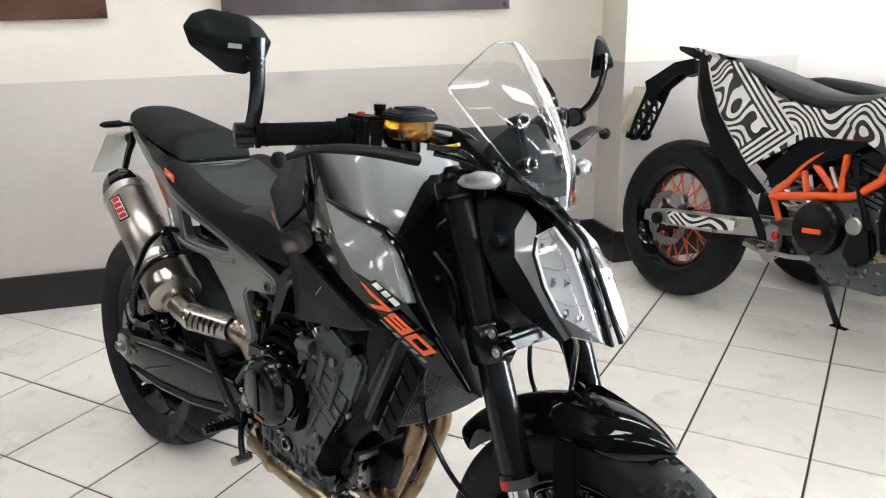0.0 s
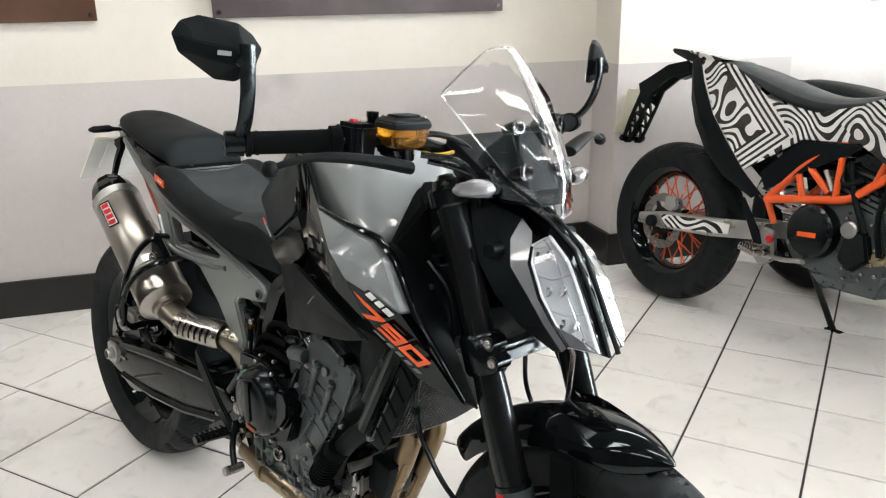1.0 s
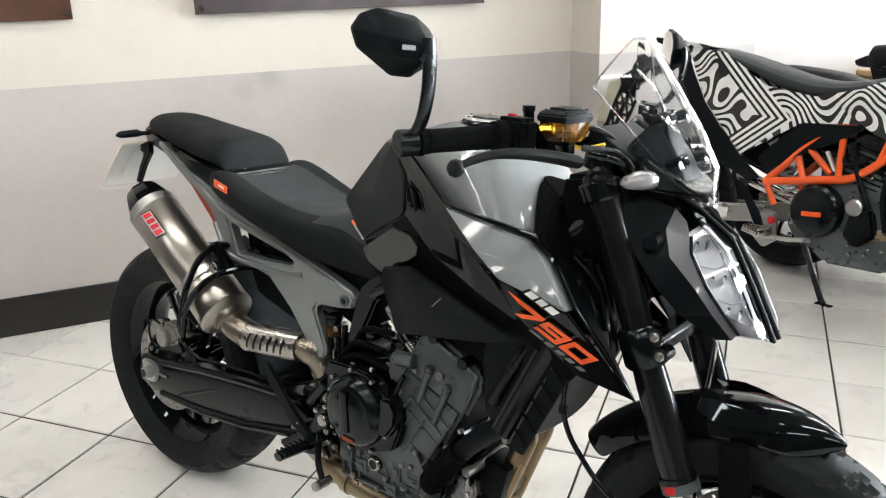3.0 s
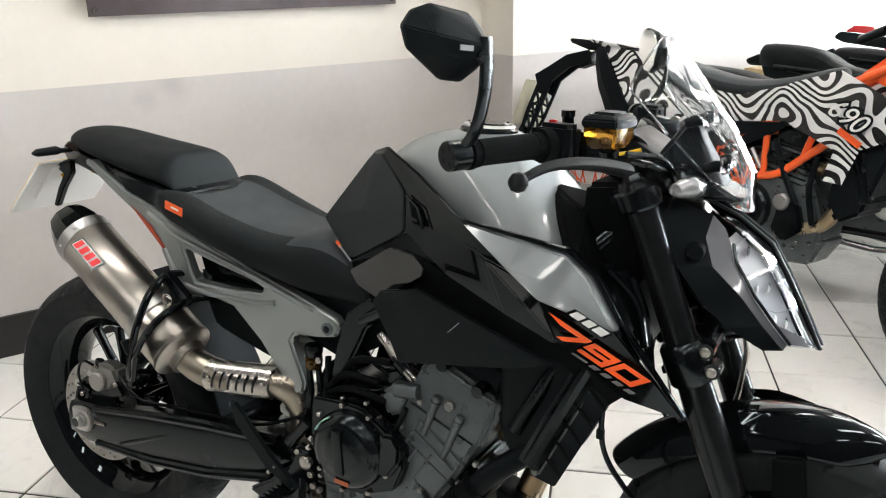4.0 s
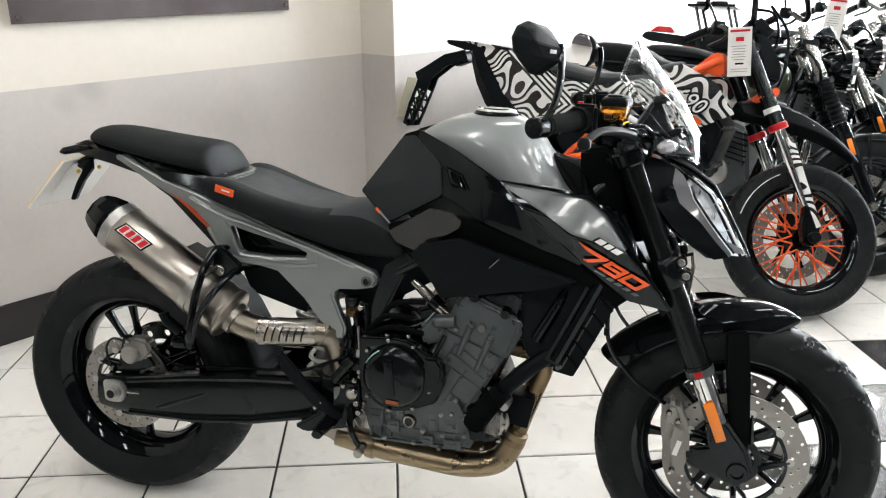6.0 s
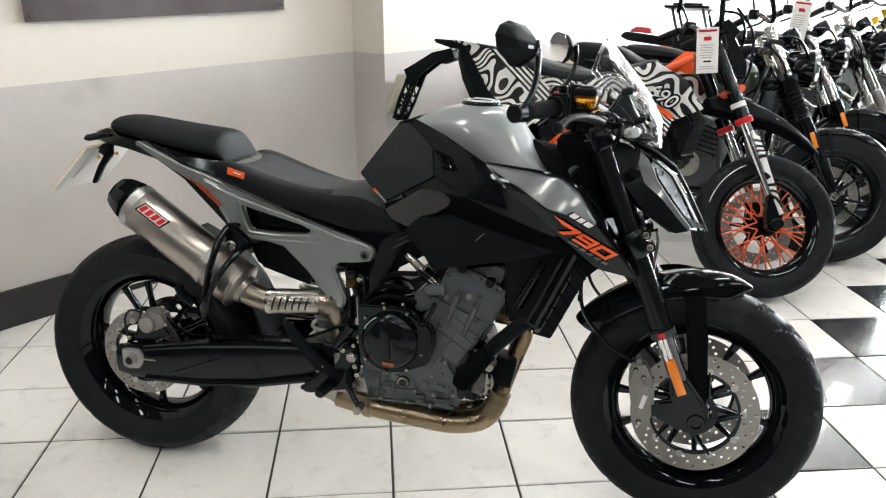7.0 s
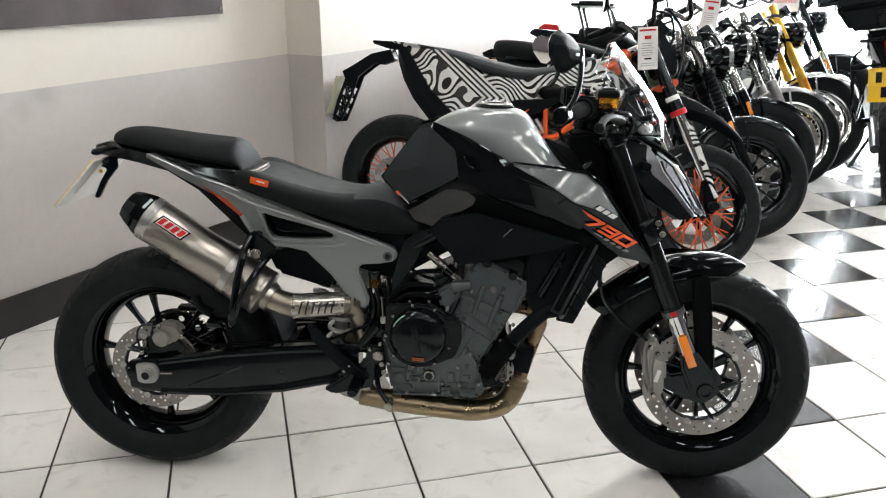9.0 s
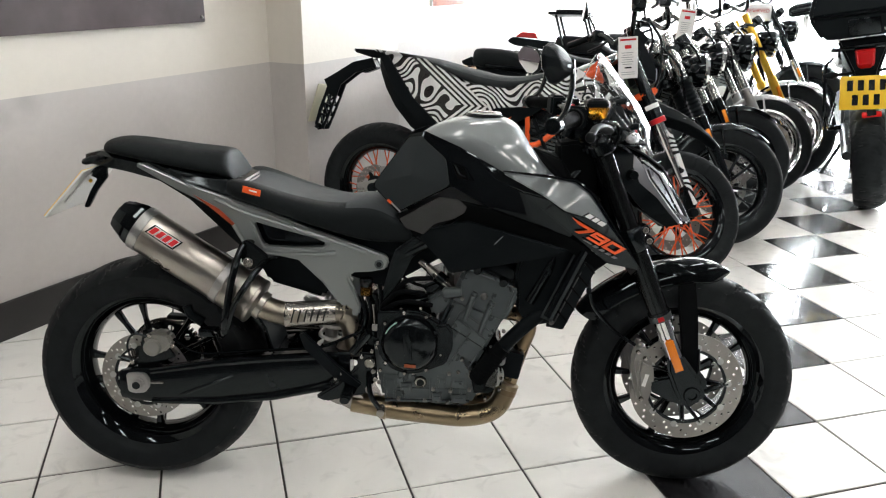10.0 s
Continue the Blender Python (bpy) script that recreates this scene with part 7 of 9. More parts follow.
# -- handlebar and controls --
bar = part("handlebar", tube(rounded([(0.322, -0.385, 1.022), (0.388, -0.235, 1.026), (0.402, -0.13, 1.022), (0.420, -0.06, 1.000), (0.420, 0.06, 1.000), (0.402, 0.13, 1.022), (0.388, 0.235, 1.026), (0.322, 0.385, 1.022)], 0.05), 0.0115, 12), M_SATIN_BLACK, bike, "black handlebar")
part("bar_clamp", box(0.045, 0.085, 0.040, (0.422, 0, 0.998), 0.008), M_SATIN_BLACK, bar, "black bar clamp")
part("bar_riser", box(0.045, 0.07, 0.045, (0.430, 0, 0.972), 0.006), M_SATIN_BLACK, bar)
for s in (1, -1):
    e, g = Vector((0.326, -s * 0.378, 1.022)), Vector((0.380, -s * 0.255, 1.026))
    dd = (g - e).normalized()
    grip = part("grip", tube([e, e + dd * 0.006, e + dd * 0.007, e + dd * 0.120, e + dd * 0.121, e + dd * 0.136], [0.0195, 0.0195, 0.0165, 0.0172, 0.022, 0.022], 20), M_GRIP, bar, "black rubber grip")
    for k in (0, 15):
        part("grip_rib", tube([e + dd * (0.014 + k * 0.0062), e + dd * (0.0165 + k * 0.0062)], 0.0177, 18), M_GRIP, grip)
    part("bar_end", tube([e - dd * 0.030, e - dd * 0.028, e - dd * 0.004], [0.0165, 0.0185, 0.0185], 20), M_SATIN_BLACK, bar, "black bar end weight")
    for k in range(5):
        a = k * math.tau / 5
        n1 = dd.cross(Vector((0, 0, 1))).normalized()
        n2 = dd.cross(n1)
        # holes are small black discs that give their shade
        part("bar_end_hole", tube([e - dd * 0.0306 + (n1 * math.cos(a) + n2 * math.sin(a)) * 0.010, e - dd * 0.028 + (n1 * math.cos(a) + n2 * math.sin(a)) * 0.010], 0.003, 8), M_GLOSS_BLACK, bar)
    sw = part("switchgear", hull([g + Vector((x, -s * y, z)) for x, y, z in ((-0.022, -0.004, -0.026), (0.026, -0.004, -0.026), (0.028, -0.006, 0.026), (-0.018, -0.004, 0.028), (-0.010, -0.050, 0.026), (0.030, -0.052, 0.024), (0.030, -0.048, -0.030), (-0.012, -0.046, -0.030))], 0.006), M_PLASTIC, bar, "black switch housing")
    part("switch_button", box(0.010, 0.010, 0.006, g + Vector((-0.004, s * 0.030, 0.027)), 0.002), M_RED if s == 1 else M_PLASTIC_DARK, sw, "red kill switch" if s == 1 else "")
    part("switch_seam", tube([g + Vector((0.030, s * 0.018, 0.026)), g + Vector((0.032, s * 0.018, -0.028))], 0.0018, 6), M_SATIN_BLACK, sw)
    part("perch", hull([g + Vector((x, s * y, z)) for x, y, z in ((0.010, 0.058, 0.016), (0.072, 0.062, 0.004), (0.074, 0.084, 0.000), (0.012, 0.096, 0.014), (0.012, 0.060, -0.022), (0.070, 0.064, -0.030), (0.070, 0.092, -0.030), (0.012, 0.094, -0.020))], 0.005), M_SATIN_BLACK, bar, "black lever perch")
    lv = [Vector(q) for q in ((0.466, -s * 0.190, 0.993), (0.452, -s * 0.235, 1.003), (0.432, -s * 0.290, 1.011), (0.415, -s * 0.335, 1.011), (0.404, -s * 0.368, 1.003), (0.398, -s * 0.386, 0.996))]
    lever = part("lever", tube(rounded(lv, 0.03, 3), [0.016, 0.0155, 0.015, 0.0145, 0.014, 0.0135, 0.0130, 0.0125, 0.0115, 0.0108, 0.0100, 0.0092, 0.0088, 0.0085, 0.008, 0.0078, 0.0076, 0.0075], 12, None, True, 0.62), M_LEVER, bar, "dark grey brake lever" if s == 1 else "dark grey clutch lever")
    part("lever_ball", lathe([(0.0, 0.0125), (0.007, 0.0105), (0.0115, 0.004), (0.012, -0.002), (0.0085, -0.009), (0.0, -0.0125)], 16, "Z", at=Matrix.Translation(lv[-1])), M_LEVER, lever)
    part("lever_pivot", bolt(g + Vector((0.060, s * 0.070, 0.004)), 0.008, 0.006, (0, 0, 1)), M_STEEL, lever)
    # bar end mirror
    sh = Vector((0.0, 0.0, 0.0)) if s == 1 else Vector((0.016, 0.012, -0.006))
    st = [Vector((0.304, -s * 0.386, 1.020)), Vector((0.325, -s * 0.388, 1.026)), Vector((0.344, -s * 0.390, 1.052)) + sh * 0.4, Vector((0.354, -s * 0.391, 1.092)) + sh * 0.8, Vector((0.355, -s * 0.391, 1.130)) + sh, Vector((0.352, -s * 0.390, 1.158)) + sh]
    stalk = part("mirror_stalk", tube(rounded(st, 0.05), 0.0115, 12, None, True, 0.55), M_SATIN_BLACK, bar, "black curved mirror stalk")
    head = Vector((0.313, -s * 0.413, 1.150)) + sh if s == 1 else Vector((0.309, 0.428, 1.150)) + sh
    ax = Vector((0.44, s * 0.89, -0.06)).normalized() if s == 1 else Vector((0.56, -0.83, -0.06)).normalized()
    nn = Vector((0.88, -s * 0.44, -0.05)) if s == 1 else Vector((0.83, 0.56, -0.05))
    nn = (nn - ax * nn.dot(ax)).normalized()
    uu = nn.cross(ax)
    if uu.z < 0:
        uu = -uu
    prof = [(-0.060, 0.015), (-0.049, 0.033), (-0.026, 0.042), (0.026, 0.037), (0.046, 0.024), (0.060, 0.006), (0.051, -0.024), (0.026, -0.042), (-0.002, -0.041), (-0.050, -0.009)]
    shell = part("mirror", hull([head + ax * a + uu * b for a, b in prof] + [head + ax * (a * 0.98) + uu * (b * 0.97) - nn * 0.008 for a, b in prof] + [head + ax * (a * 0.80 + 0.004) + uu * (b * 0.78) + nn * 0.012 for a, b in prof] + [head + ax * 0.036 + uu * 0.002 + nn * 0.032, head + ax * 0.030 - uu * 0.016 + nn * 0.032, head - ax * 0.030 + uu * 0.010 + nn * 0.022, head - ax * 0.010 - uu * 0.012 + nn * 0.024], 0.002), M_PLASTIC, bar, "black faceted bar-end mirror", 20)
    part("mirror_boss", tube([head + ax * 0.030 - uu * 0.010 + nn * 0.026, head + ax * 0.030 - uu * 0.010 + nn * 0.034], [0.009, 0.007], 14), M_SATIN_BLACK, shell, "round pivot of the mirror")
    part("mirror_glass", hull([head + ax * (a * 0.93) + uu * (b * 0.92) - nn * 0.0085 for a, b in prof] + [head + ax * (a * 0.92) + uu * (b * 0.91) - nn * 0.0100 for a, b in prof], 0.0), M_MIRROR, shell, "mirror glass")
    part("mirror_mark", box(0.018, 0.0015, 0.006), M_GREY_DECAL, shell, at=on_panel(head + ax * 0.008 - uu * 0.002 + nn * 0.0300, ax, -nn, uu))
# fluid reservoir
rv = Vector((0.438, -0.180, 1.045))
res = part("brake_reservoir", hull([rv + Vector((x, y, z)) for z, k in ((0.006, 0.82), (-0.010, 0.82), (-0.026, 0.62)) for x, y in ((-0.030 * k, -0.040 * k), (0.024 * k, -0.044 * k), (0.034 * k, -0.020 * k), (0.034 * k, 0.030 * k), (0.018 * k, 0.042 * k), (-0.028 * k, 0.040 * k))], 0.003), M_FLUID, bar, "amber brake fluid reservoir")
part("reservoir_cap", hull([rv + Vector((x * k, y * k, z)) for z, k in ((0.003, 0.90), (0.013, 0.90), (0.019, 0.74)) for x, y in ((-0.030, -0.040), (0.024, -0.044), (0.034, -0.020), (0.034, 0.030), (0.018, 0.042), (-0.028, 0.040))], 0.002), M_PLASTIC, res, "black reservoir cap")
part("reservoir_post", tube([rv + Vector((-0.050, -0.016, -0.03)), rv + Vector((-0.052, -0.017, 0.012)), rv + Vector((-0.052, -0.017, 0.014)), rv + Vector((-0.052, -0.017, 0.022))], [0.0085, 0.008, 0.0095, 0.0095], 12), M_SATIN_BLACK, res, "black post beside the cap")
part("reservoir_step", hull([rv + Vector((x * 0.55, y * 0.55, z)) for z in (0.018, 0.0225) for x, y in ((-0.030, -0.040), (0.024, -0.044), (0.034, -0.020), (0.034, 0.030), (0.018, 0.042), (-0.028, 0.040))], 0.002), M_PLASTIC, res, "raised middle of the cap")
for dx_, dy_ in ((-0.018, -0.026), (0.020, 0.024)):
    part("cap_screw", bolt(rv + Vector((dx_, dy_, 0.0185)), 0.0035, 0.0015, (0, 0, 1)), M_STEEL, res)
part("reservoir_base", tube([rv + Vector((0, 0, -0.028)), rv + Vector((0, 0.004, -0.046))], [0.016, 0.014], 14), M_SATIN_BLACK, res)
for k, pts in enumerate((((0.46, -0.15, 1.00), (0.49, -0.11, 0.99), (0.51, -0.06, 0.965), (0.50, -0.02, 0.90)), ((0.40, -0.14, 1.03), (0.43, -0.09, 1.035), (0.46, -0.05, 1.01), (0.47, -0.02, 0.95)), ((0.40, 0.14, 1.03), (0.44, 0.10, 1.02), (0.47, 0.05, 0.99), (0.46, 0.02, 0.92)), ((0.46, -0.165, 1.01), (0.50, -0.12, 1.005), (0.515, -0.09, 0.97), (0.49, -0.06, 0.90)))):
    part("control_cable", tube(rounded(pts, 0.04), 0.005, 8), M_SATIN_BLACK, bar, "black control cable")
part("cable_tag", tube(rounded([(0.405, -0.112, 1.008), (0.420, -0.108, 1.001), (0.440, -0.103, 1.003), (0.462, -0.098, 1.010)], 0.01), 0.0046, 8, None, True, 0.6), M_YELLOW, bar, "yellow cable tag")
part("ignition_barrel", lathe([(0, 0.012), (0.016, 0.012), (0.019, 0.008), (0.019, -0.02)], 20, "Z", at=pose(0.40, 0.0, 0.975, 0, 20, 0)), M_SATIN_BLACK, bike, "ignition lock")

# ---- price tags ----
def price_tag(at, yaw, w=0.085, h=0.185, tilt=0.0):
    t = thing("price_tag", pose(*at, 0, tilt, yaw), "white card price tag with red logo block and printed lines", "price tag", "price tags")
    part("card", box(w, 0.0012, h, (0, 0, -h / 2)), M_CARD, t)
    part("header_bar", box(w * 0.82, 0.0006, h * 0.045, (0, -0.0009, -h * 0.07)), M_RED, t, "red header bar")
    part("logo_block", box(w * 0.34, 0.0006, h * 0.085, (0, -0.0009, -h * 0.24)), M_RED, t, "red logo block")
    for k in range(6):
        part("print_line", box(w * (0.5 if k % 2 else 0.62), 0.0005, h * 0.014, (-w * 0.04, -0.0009, -h * (0.38 + 0.055 * k))), M_GREY_DECAL, t)
    part("price_bar", box(w * 0.36, 0.0006, h * 0.035, (0, -0.0009, -h * 0.74)), M_SATIN_BLACK, t, "bold price bar")
    for k in range(2):
        part("print_line", box(w * 0.7, 0.0005, h * 0.012, (0, -0.0009, -h * (0.85 + 0.05 * k))), M_GREY_DECAL, t)
    part("string", tube(rounded([(0, 0, -0.004), (-0.01, 0, 0.03), (0.012, 0, 0.06)], 0.02), 0.0012, 6), M_WHITE_PLASTIC, t)
    return t


# ---- black and white maze graphics ----
def maze(name, cells, stripes):
    """Swirling black and white strokes with one arrow-shaped band of straight stripes."""
    m = bpy.data.materials.new(name)
    m.use_nodes = True
    n, l = m.node_tree.nodes, m.node_tree.links
    b = n["Principled BSDF"]
    b.inputs["Roughness"].default_value = 0.25
    b.inputs["Coat Weight"].default_value = 0.3

    def math_(op, a, c=None):
        q = n.new("ShaderNodeMath")
        q.operation = op
        for k, w in enumerate((a, c)):
            if w is None:
                continue
            if isinstance(w, (int, float)):
                q.inputs[k].default_value = w
            else:
                l.new(w, q.inputs[k])
        return q.outputs[0]

    tc = n.new("ShaderNodeTexCoord")
    sp = n.new("ShaderNodeSeparateXYZ")
    l.new(tc.outputs["Object"], sp.inputs[0])
    flat = n.new("ShaderNodeCombineXYZ")
    l.new(sp.outputs["X"], flat.inputs["X"])
    l.new(sp.outputs["Z"], flat.inputs["Y"])
    def field(scale, at):
        q = n.new("ShaderNodeTexNoise")
        q.noise_dimensions = "2D"
        q.inputs["Scale"].default_value, q.inputs["Detail"].default_value = scale, 0.0
        shift = n.new("ShaderNodeVectorMath")
        shift.inputs[1].default_value = (at, at * 0.7, 0)
        l.new(flat.outputs[0], shift.inputs[0])
        l.new(shift.outputs[0], q.inputs["Vector"])
        return q.outputs["Fac"]

    x, z = sp.outputs["X"], sp.outputs["Z"]
    swirl = math_("ADD", math_("MULTIPLY", math_("ADD", math_("MULTIPLY", x, 0.25), math_("MULTIPLY", z, 0.97)), stripes), math_("ADD", math_("MULTIPLY", field(cells, 0.0), 7.0), math_("MULTIPLY", field(cells * 2.1, 3.0), 1.2)))
    depth = math_("ADD", x, math_("MULTIPLY", math_("ABSOLUTE", math_("SUBTRACT", z, 0.744)), 1.25))
    band = math_("MULTIPLY", math_("GREATER_THAN", depth, -0.300), math_("LESS_THAN", depth, -0.168))
    chevron = math_("MULTIPLY", depth, 30.0)
    both = math_("ADD", math_("MULTIPLY", chevron, band), math_("MULTIPLY", swirl, math_("SUBTRACT", 1.0, band)))
    wave = math_("FRACT", both)
    ramp = n.new("ShaderNodeValToRGB")
    ramp.color_ramp.interpolation = "CONSTANT"
    ramp.color_ramp.elements[0].color = (0.012, 0.012, 0.013, 1)
    ramp.color_ramp.elements[1].color = (0.74, 0.74, 0.74, 1)
    ramp.color_ramp.elements[1].position = 0.47
    l.new(wave, ramp.inputs["Fac"])
    l.new(ramp.outputs["Color"], b.inputs["Base Color"])
    return m


M_MAZE = maze("black_white_maze_decal", 6.0, 24.0)

# ---- orange-framed supermoto ----
smoto = thing("supermoto_motorcycle", pose(2.285, 1.005, 0, -8, 0, -34.9), "supermoto motorcycle with orange frame and black-white maze graphics", "motorcycle")


def spair(name, make, mat, label="", smooth=30):
    return pair(name, make, mat, smoto, label, smooth)


SR, SF = Vector((-0.735, 0, 0.318)), Vector((0.725, 0, 0.298))
wire_wheel(smoto, SR, 0.318, 0.080, 0.222, [(-1, -0.080)], 0.110, 220, 36, name="rear_wheel", thick=0.0030)
wire_wheel(smoto, SF, 0.298, 0.060, 0.222, [(1, 0.066)], 0.155, 220, 36, name="front_wheel", label="black spoked wheel with orange wire spokes and lettered tyre", disc_mat=M_CALIPER, thick=0.0034)
arcs = [(SF.x + 0.262 * math.cos(a), -0.0595, SF.z + 0.262 * math.sin(a)) for a in [radians(d) for d in range(118, 170, 4)]]
part("tyre_lettering", tube(arcs, 0.006, 6, None, True, 0.25), M_WHITE_DECAL, smoto, "white tyre lettering as a plain band")


def s_panel():
    v = [(-0.700, -0.062, 0.962), (-0.498, -0.095, 0.953), (-0.297, -0.112, 0.851), (-0.103, -0.112, 0.832), (0.104, -0.115, 0.887), (0.150, -0.120, 0.800), (0.120, -0.118, 0.765), (-0.13, -0.118, 0.741), (-0.350, -0.115, 0.598), (-0.550, -0.104, 0.770)]
    return facets(v, [(0, 1, 9), (1, 2, 9), (2, 8, 9), (2, 3, 7, 8), (3, 4, 5, 6), (3, 6, 7)], 0.005, 0.002)


spair("side_panel", s_panel, M_MAZE, "white side panel with black maze graphics")


def s_shroud():
    v = [(-0.01, -0.122, 0.812), (0.079, -0.130, 0.885), (0.236, -0.145, 0.936), (0.375, -0.165, 0.872), (0.460, -0.170, 0.760), (0.262, -0.158, 0.690), (0.10, -0.128, 0.752), (0.235, -0.165, 0.800), (0.235, -0.15, 0.592), (0.300, -0.15, 0.587), (0.335, -0.155, 0.70)]
    return facets(v, [(0, 1, 7, 6), (1, 2, 7), (2, 3, 7), (3, 4, 7), (4, 10, 5, 7), (5, 6, 7), (5, 10, 9, 8)], 0.006, 0.002)


spair("radiator_shroud", s_shroud, M_MAZE, "white radiator shroud with black graphics")
sx = Vector((0.36, -0.05, -0.19)).normalized()
sn = Vector((-0.1, -0.98, 0.1))
sn = (sn - sx * sn.dot(sx)).normalized()
part("number_decal", lettering("690", 0.085, on_panel((0.285, -0.1735, 0.800), sx, sn.cross(sx), sn), 0.001, 0.3), M_WHITE_DECAL, smoto, "white model number", 0)
part("number_ground", lettering("690", 0.085, on_panel((0.285, -0.1725, 0.800), sx, sn.cross(sx), sn), 0.0005, 0.3, 1.0, 0.008), M_PLASTIC, smoto, "black outline of the number", 0)
b2 = box(0.085, 0.020, 0.0012)
b2.transform(on_panel((0.305, -0.1722, 0.735), sx, sn.cross(sx), sn))
part("decal_bar", b2, M_ORANGE_DECAL, smoto, "orange decal bar", 0)


def s_under():
    inner = [(-0.730, -0.058, 0.962), (-0.700, -0.062, 0.962), (-0.640, -0.085, 0.880), (-0.550, -0.102, 0.768), (-0.450, -0.110, 0.680), (-0.350, -0.112, 0.596), (-0.255, -0.106, 0.530)]
    outer = [(-0.748, -0.040, 0.940), (-0.742, -0.045, 0.893), (-0.702, -0.066, 0.808), (-0.645, -0.080, 0.722), (-0.560, -0.088, 0.632), (-0.450, -0.092, 0.560), (-0.300, -0.096, 0.510)]
    swell = [(Vector(p) + Vector(q)) / 2 + Vector((-0.004, -0.016 * math.sin(math.pi * (k + 0.5) / 7), 0)) for k, (p, q) in enumerate(zip(inner, outer))]
    return skin([inner, swell, outer], 0.006)


spair("under_panel", s_under, M_PLASTIC, "matte black panel under the side panel")


def s_box():
    return facets([(-0.135, -0.120, 0.738), (0.110, -0.120, 0.762), (0.05, -0.112, 0.720), (-0.10, -0.112, 0.640), (-0.24, -0.108, 0.545), (-0.272, -0.116, 0.604)], [(0, 1, 2, 3), (0, 3, 4, 5)], 0.006, 0.003)


spair("side_infill", s_box, M_PLASTIC, "matte black infill below the panel")
rows_ = []
for x, w, zt, zb in ((-0.640, 0.05, 0.972, 0.950), (-0.56, 0.085, 0.972, 0.940), (-0.43, 0.105, 0.955, 0.915), (-0.30, 0.110, 0.922, 0.850), (-0.18, 0.108, 0.896, 0.825), (-0.07, 0.102, 0.886, 0.815), (0.06, 0.088, 0.908, 0.85), (0.16, 0.07, 0.946, 0.88), (0.215, 0.05, 0.955, 0.90)):
    rows_.append((x, [(0, zt), (w * 0.6, zt - 0.003), (w, zt - 0.022), (w, zb), (0, zb)]))
soften(part("seat", loft(rings_xyz(rows_)), M_SEAT_TOP, smoto, "long flat charcoal seat", 60), 1)
part("tail_cap", hull([(x, s * y, z) for s in (-1, 1) for x, y, z in ((-0.905, 0.03, 0.992), (-0.90, 0.03, 0.975), (-0.80, 0.055, 0.988), (-0.64, 0.06, 0.972), (-0.66, 0.06, 0.940), (-0.80, 0.04, 0.950))], 0.006), M_PLASTIC, smoto, "black tail section")
part("tail_graphics", hull([(x, s * y, z) for s in (-1, 1) for x, y, z in ((-0.80, 0.05, 0.992), (-0.64, 0.066, 0.979), (-0.56, 0.088, 0.968), (-0.62, 0.066, 0.956), (-0.74, 0.052, 0.962))], 0.003), M_MAZE, smoto, "white tail top with graphics")
OUTER_H = [(-0.800, 0.950), (-0.778, 0.908), (-0.888, 0.874), (-0.970, 0.812), (-0.992, 0.752), (-1.030, 0.655), (-1.062, 0.583), (-1.092, 0.578), (-1.110, 0.610), (-1.088, 0.690), (-1.058, 0.765), (-1.046, 0.800), (-1.062, 0.834), (-1.046, 0.842), (-1.000, 0.868), (-0.905, 0.925)]
HOLES_H = []
for k in range(3):
    q0, q1 = k / 3 + 0.02, (k + 1) / 3 - 0.02
    l0, l1 = Vector((-1.046, 0.770)).lerp(Vector((-1.097, 0.608)), q0), Vector((-1.046, 0.770)).lerp(Vector((-1.097, 0.608)), q1)
    r0, r1 = Vector((-1.002, 0.752)).lerp(Vector((-1.066, 0.600)), q0), Vector((-1.002, 0.752)).lerp(Vector((-1.066, 0.600)), q1)
    slant = (r1 - l0).normalized() * 0.006
    HOLES_H.append([tuple(l0 + Vector((0, -0.010))), tuple(r1 - slant * 1.2 + Vector((-0.002, -0.004))), tuple(l1)])
    HOLES_H.append([tuple(l0 + slant * 1.2 + Vector((0.003, 0.003))), tuple(r0), tuple(r1 + Vector((0.002, 0.008)))])
hold = part("plate_hanger", slab(OUTER_H, -0.034, -0.024, 0, None, HOLES_H), M_PLASTIC, smoto, "black lattice plate hanger", 20)
part("hanger_side", slab(OUTER_H, 0.024, 0.034, 0, None, HOLES_H), M_PLASTIC, hold, "far side of the lattice", 20)
part("hanger_spine", hull([(x, y, z) for y in (-0.028, 0.028) for x, z in ((-0.800, 0.945), (-0.775, 0.900), (-0.85, 0.872), (-0.905, 0.918))], 0.006), M_PLASTIC, hold, "black upper part of the hanger")
for k, (x, z) in enumerate(((-1.000, 0.800), (-1.040, 0.742), (-1.068, 0.678))):
    part("hanger_rung", tube([(x, -0.028, z), (x - 0.012, 0.028, z - 0.03)], 0.005, 8), M_SATIN_BLACK, hold)
    part("hanger_rung", tube([(x, 0.028, z), (x - 0.012, -0.028, z - 0.03)], 0.005, 8), M_SATIN_BLACK, hold)
part("hanger_foot", box(0.02, 0.13, 0.025, (-1.085, 0, 0.600), 0.005, (0, 25, 0)), M_SATIN_BLACK, hold)
part("number_plate", box(0.004, 0.19, 0.20, (-1.100, 0.02, 0.715), 0.002, (0, 16, 0)), material("pale_yellow_plate_back", (0.62, 0.60, 0.46), 0.4, vary=0.08, grain=60), smoto, "pale yellow number plate seen edge on")


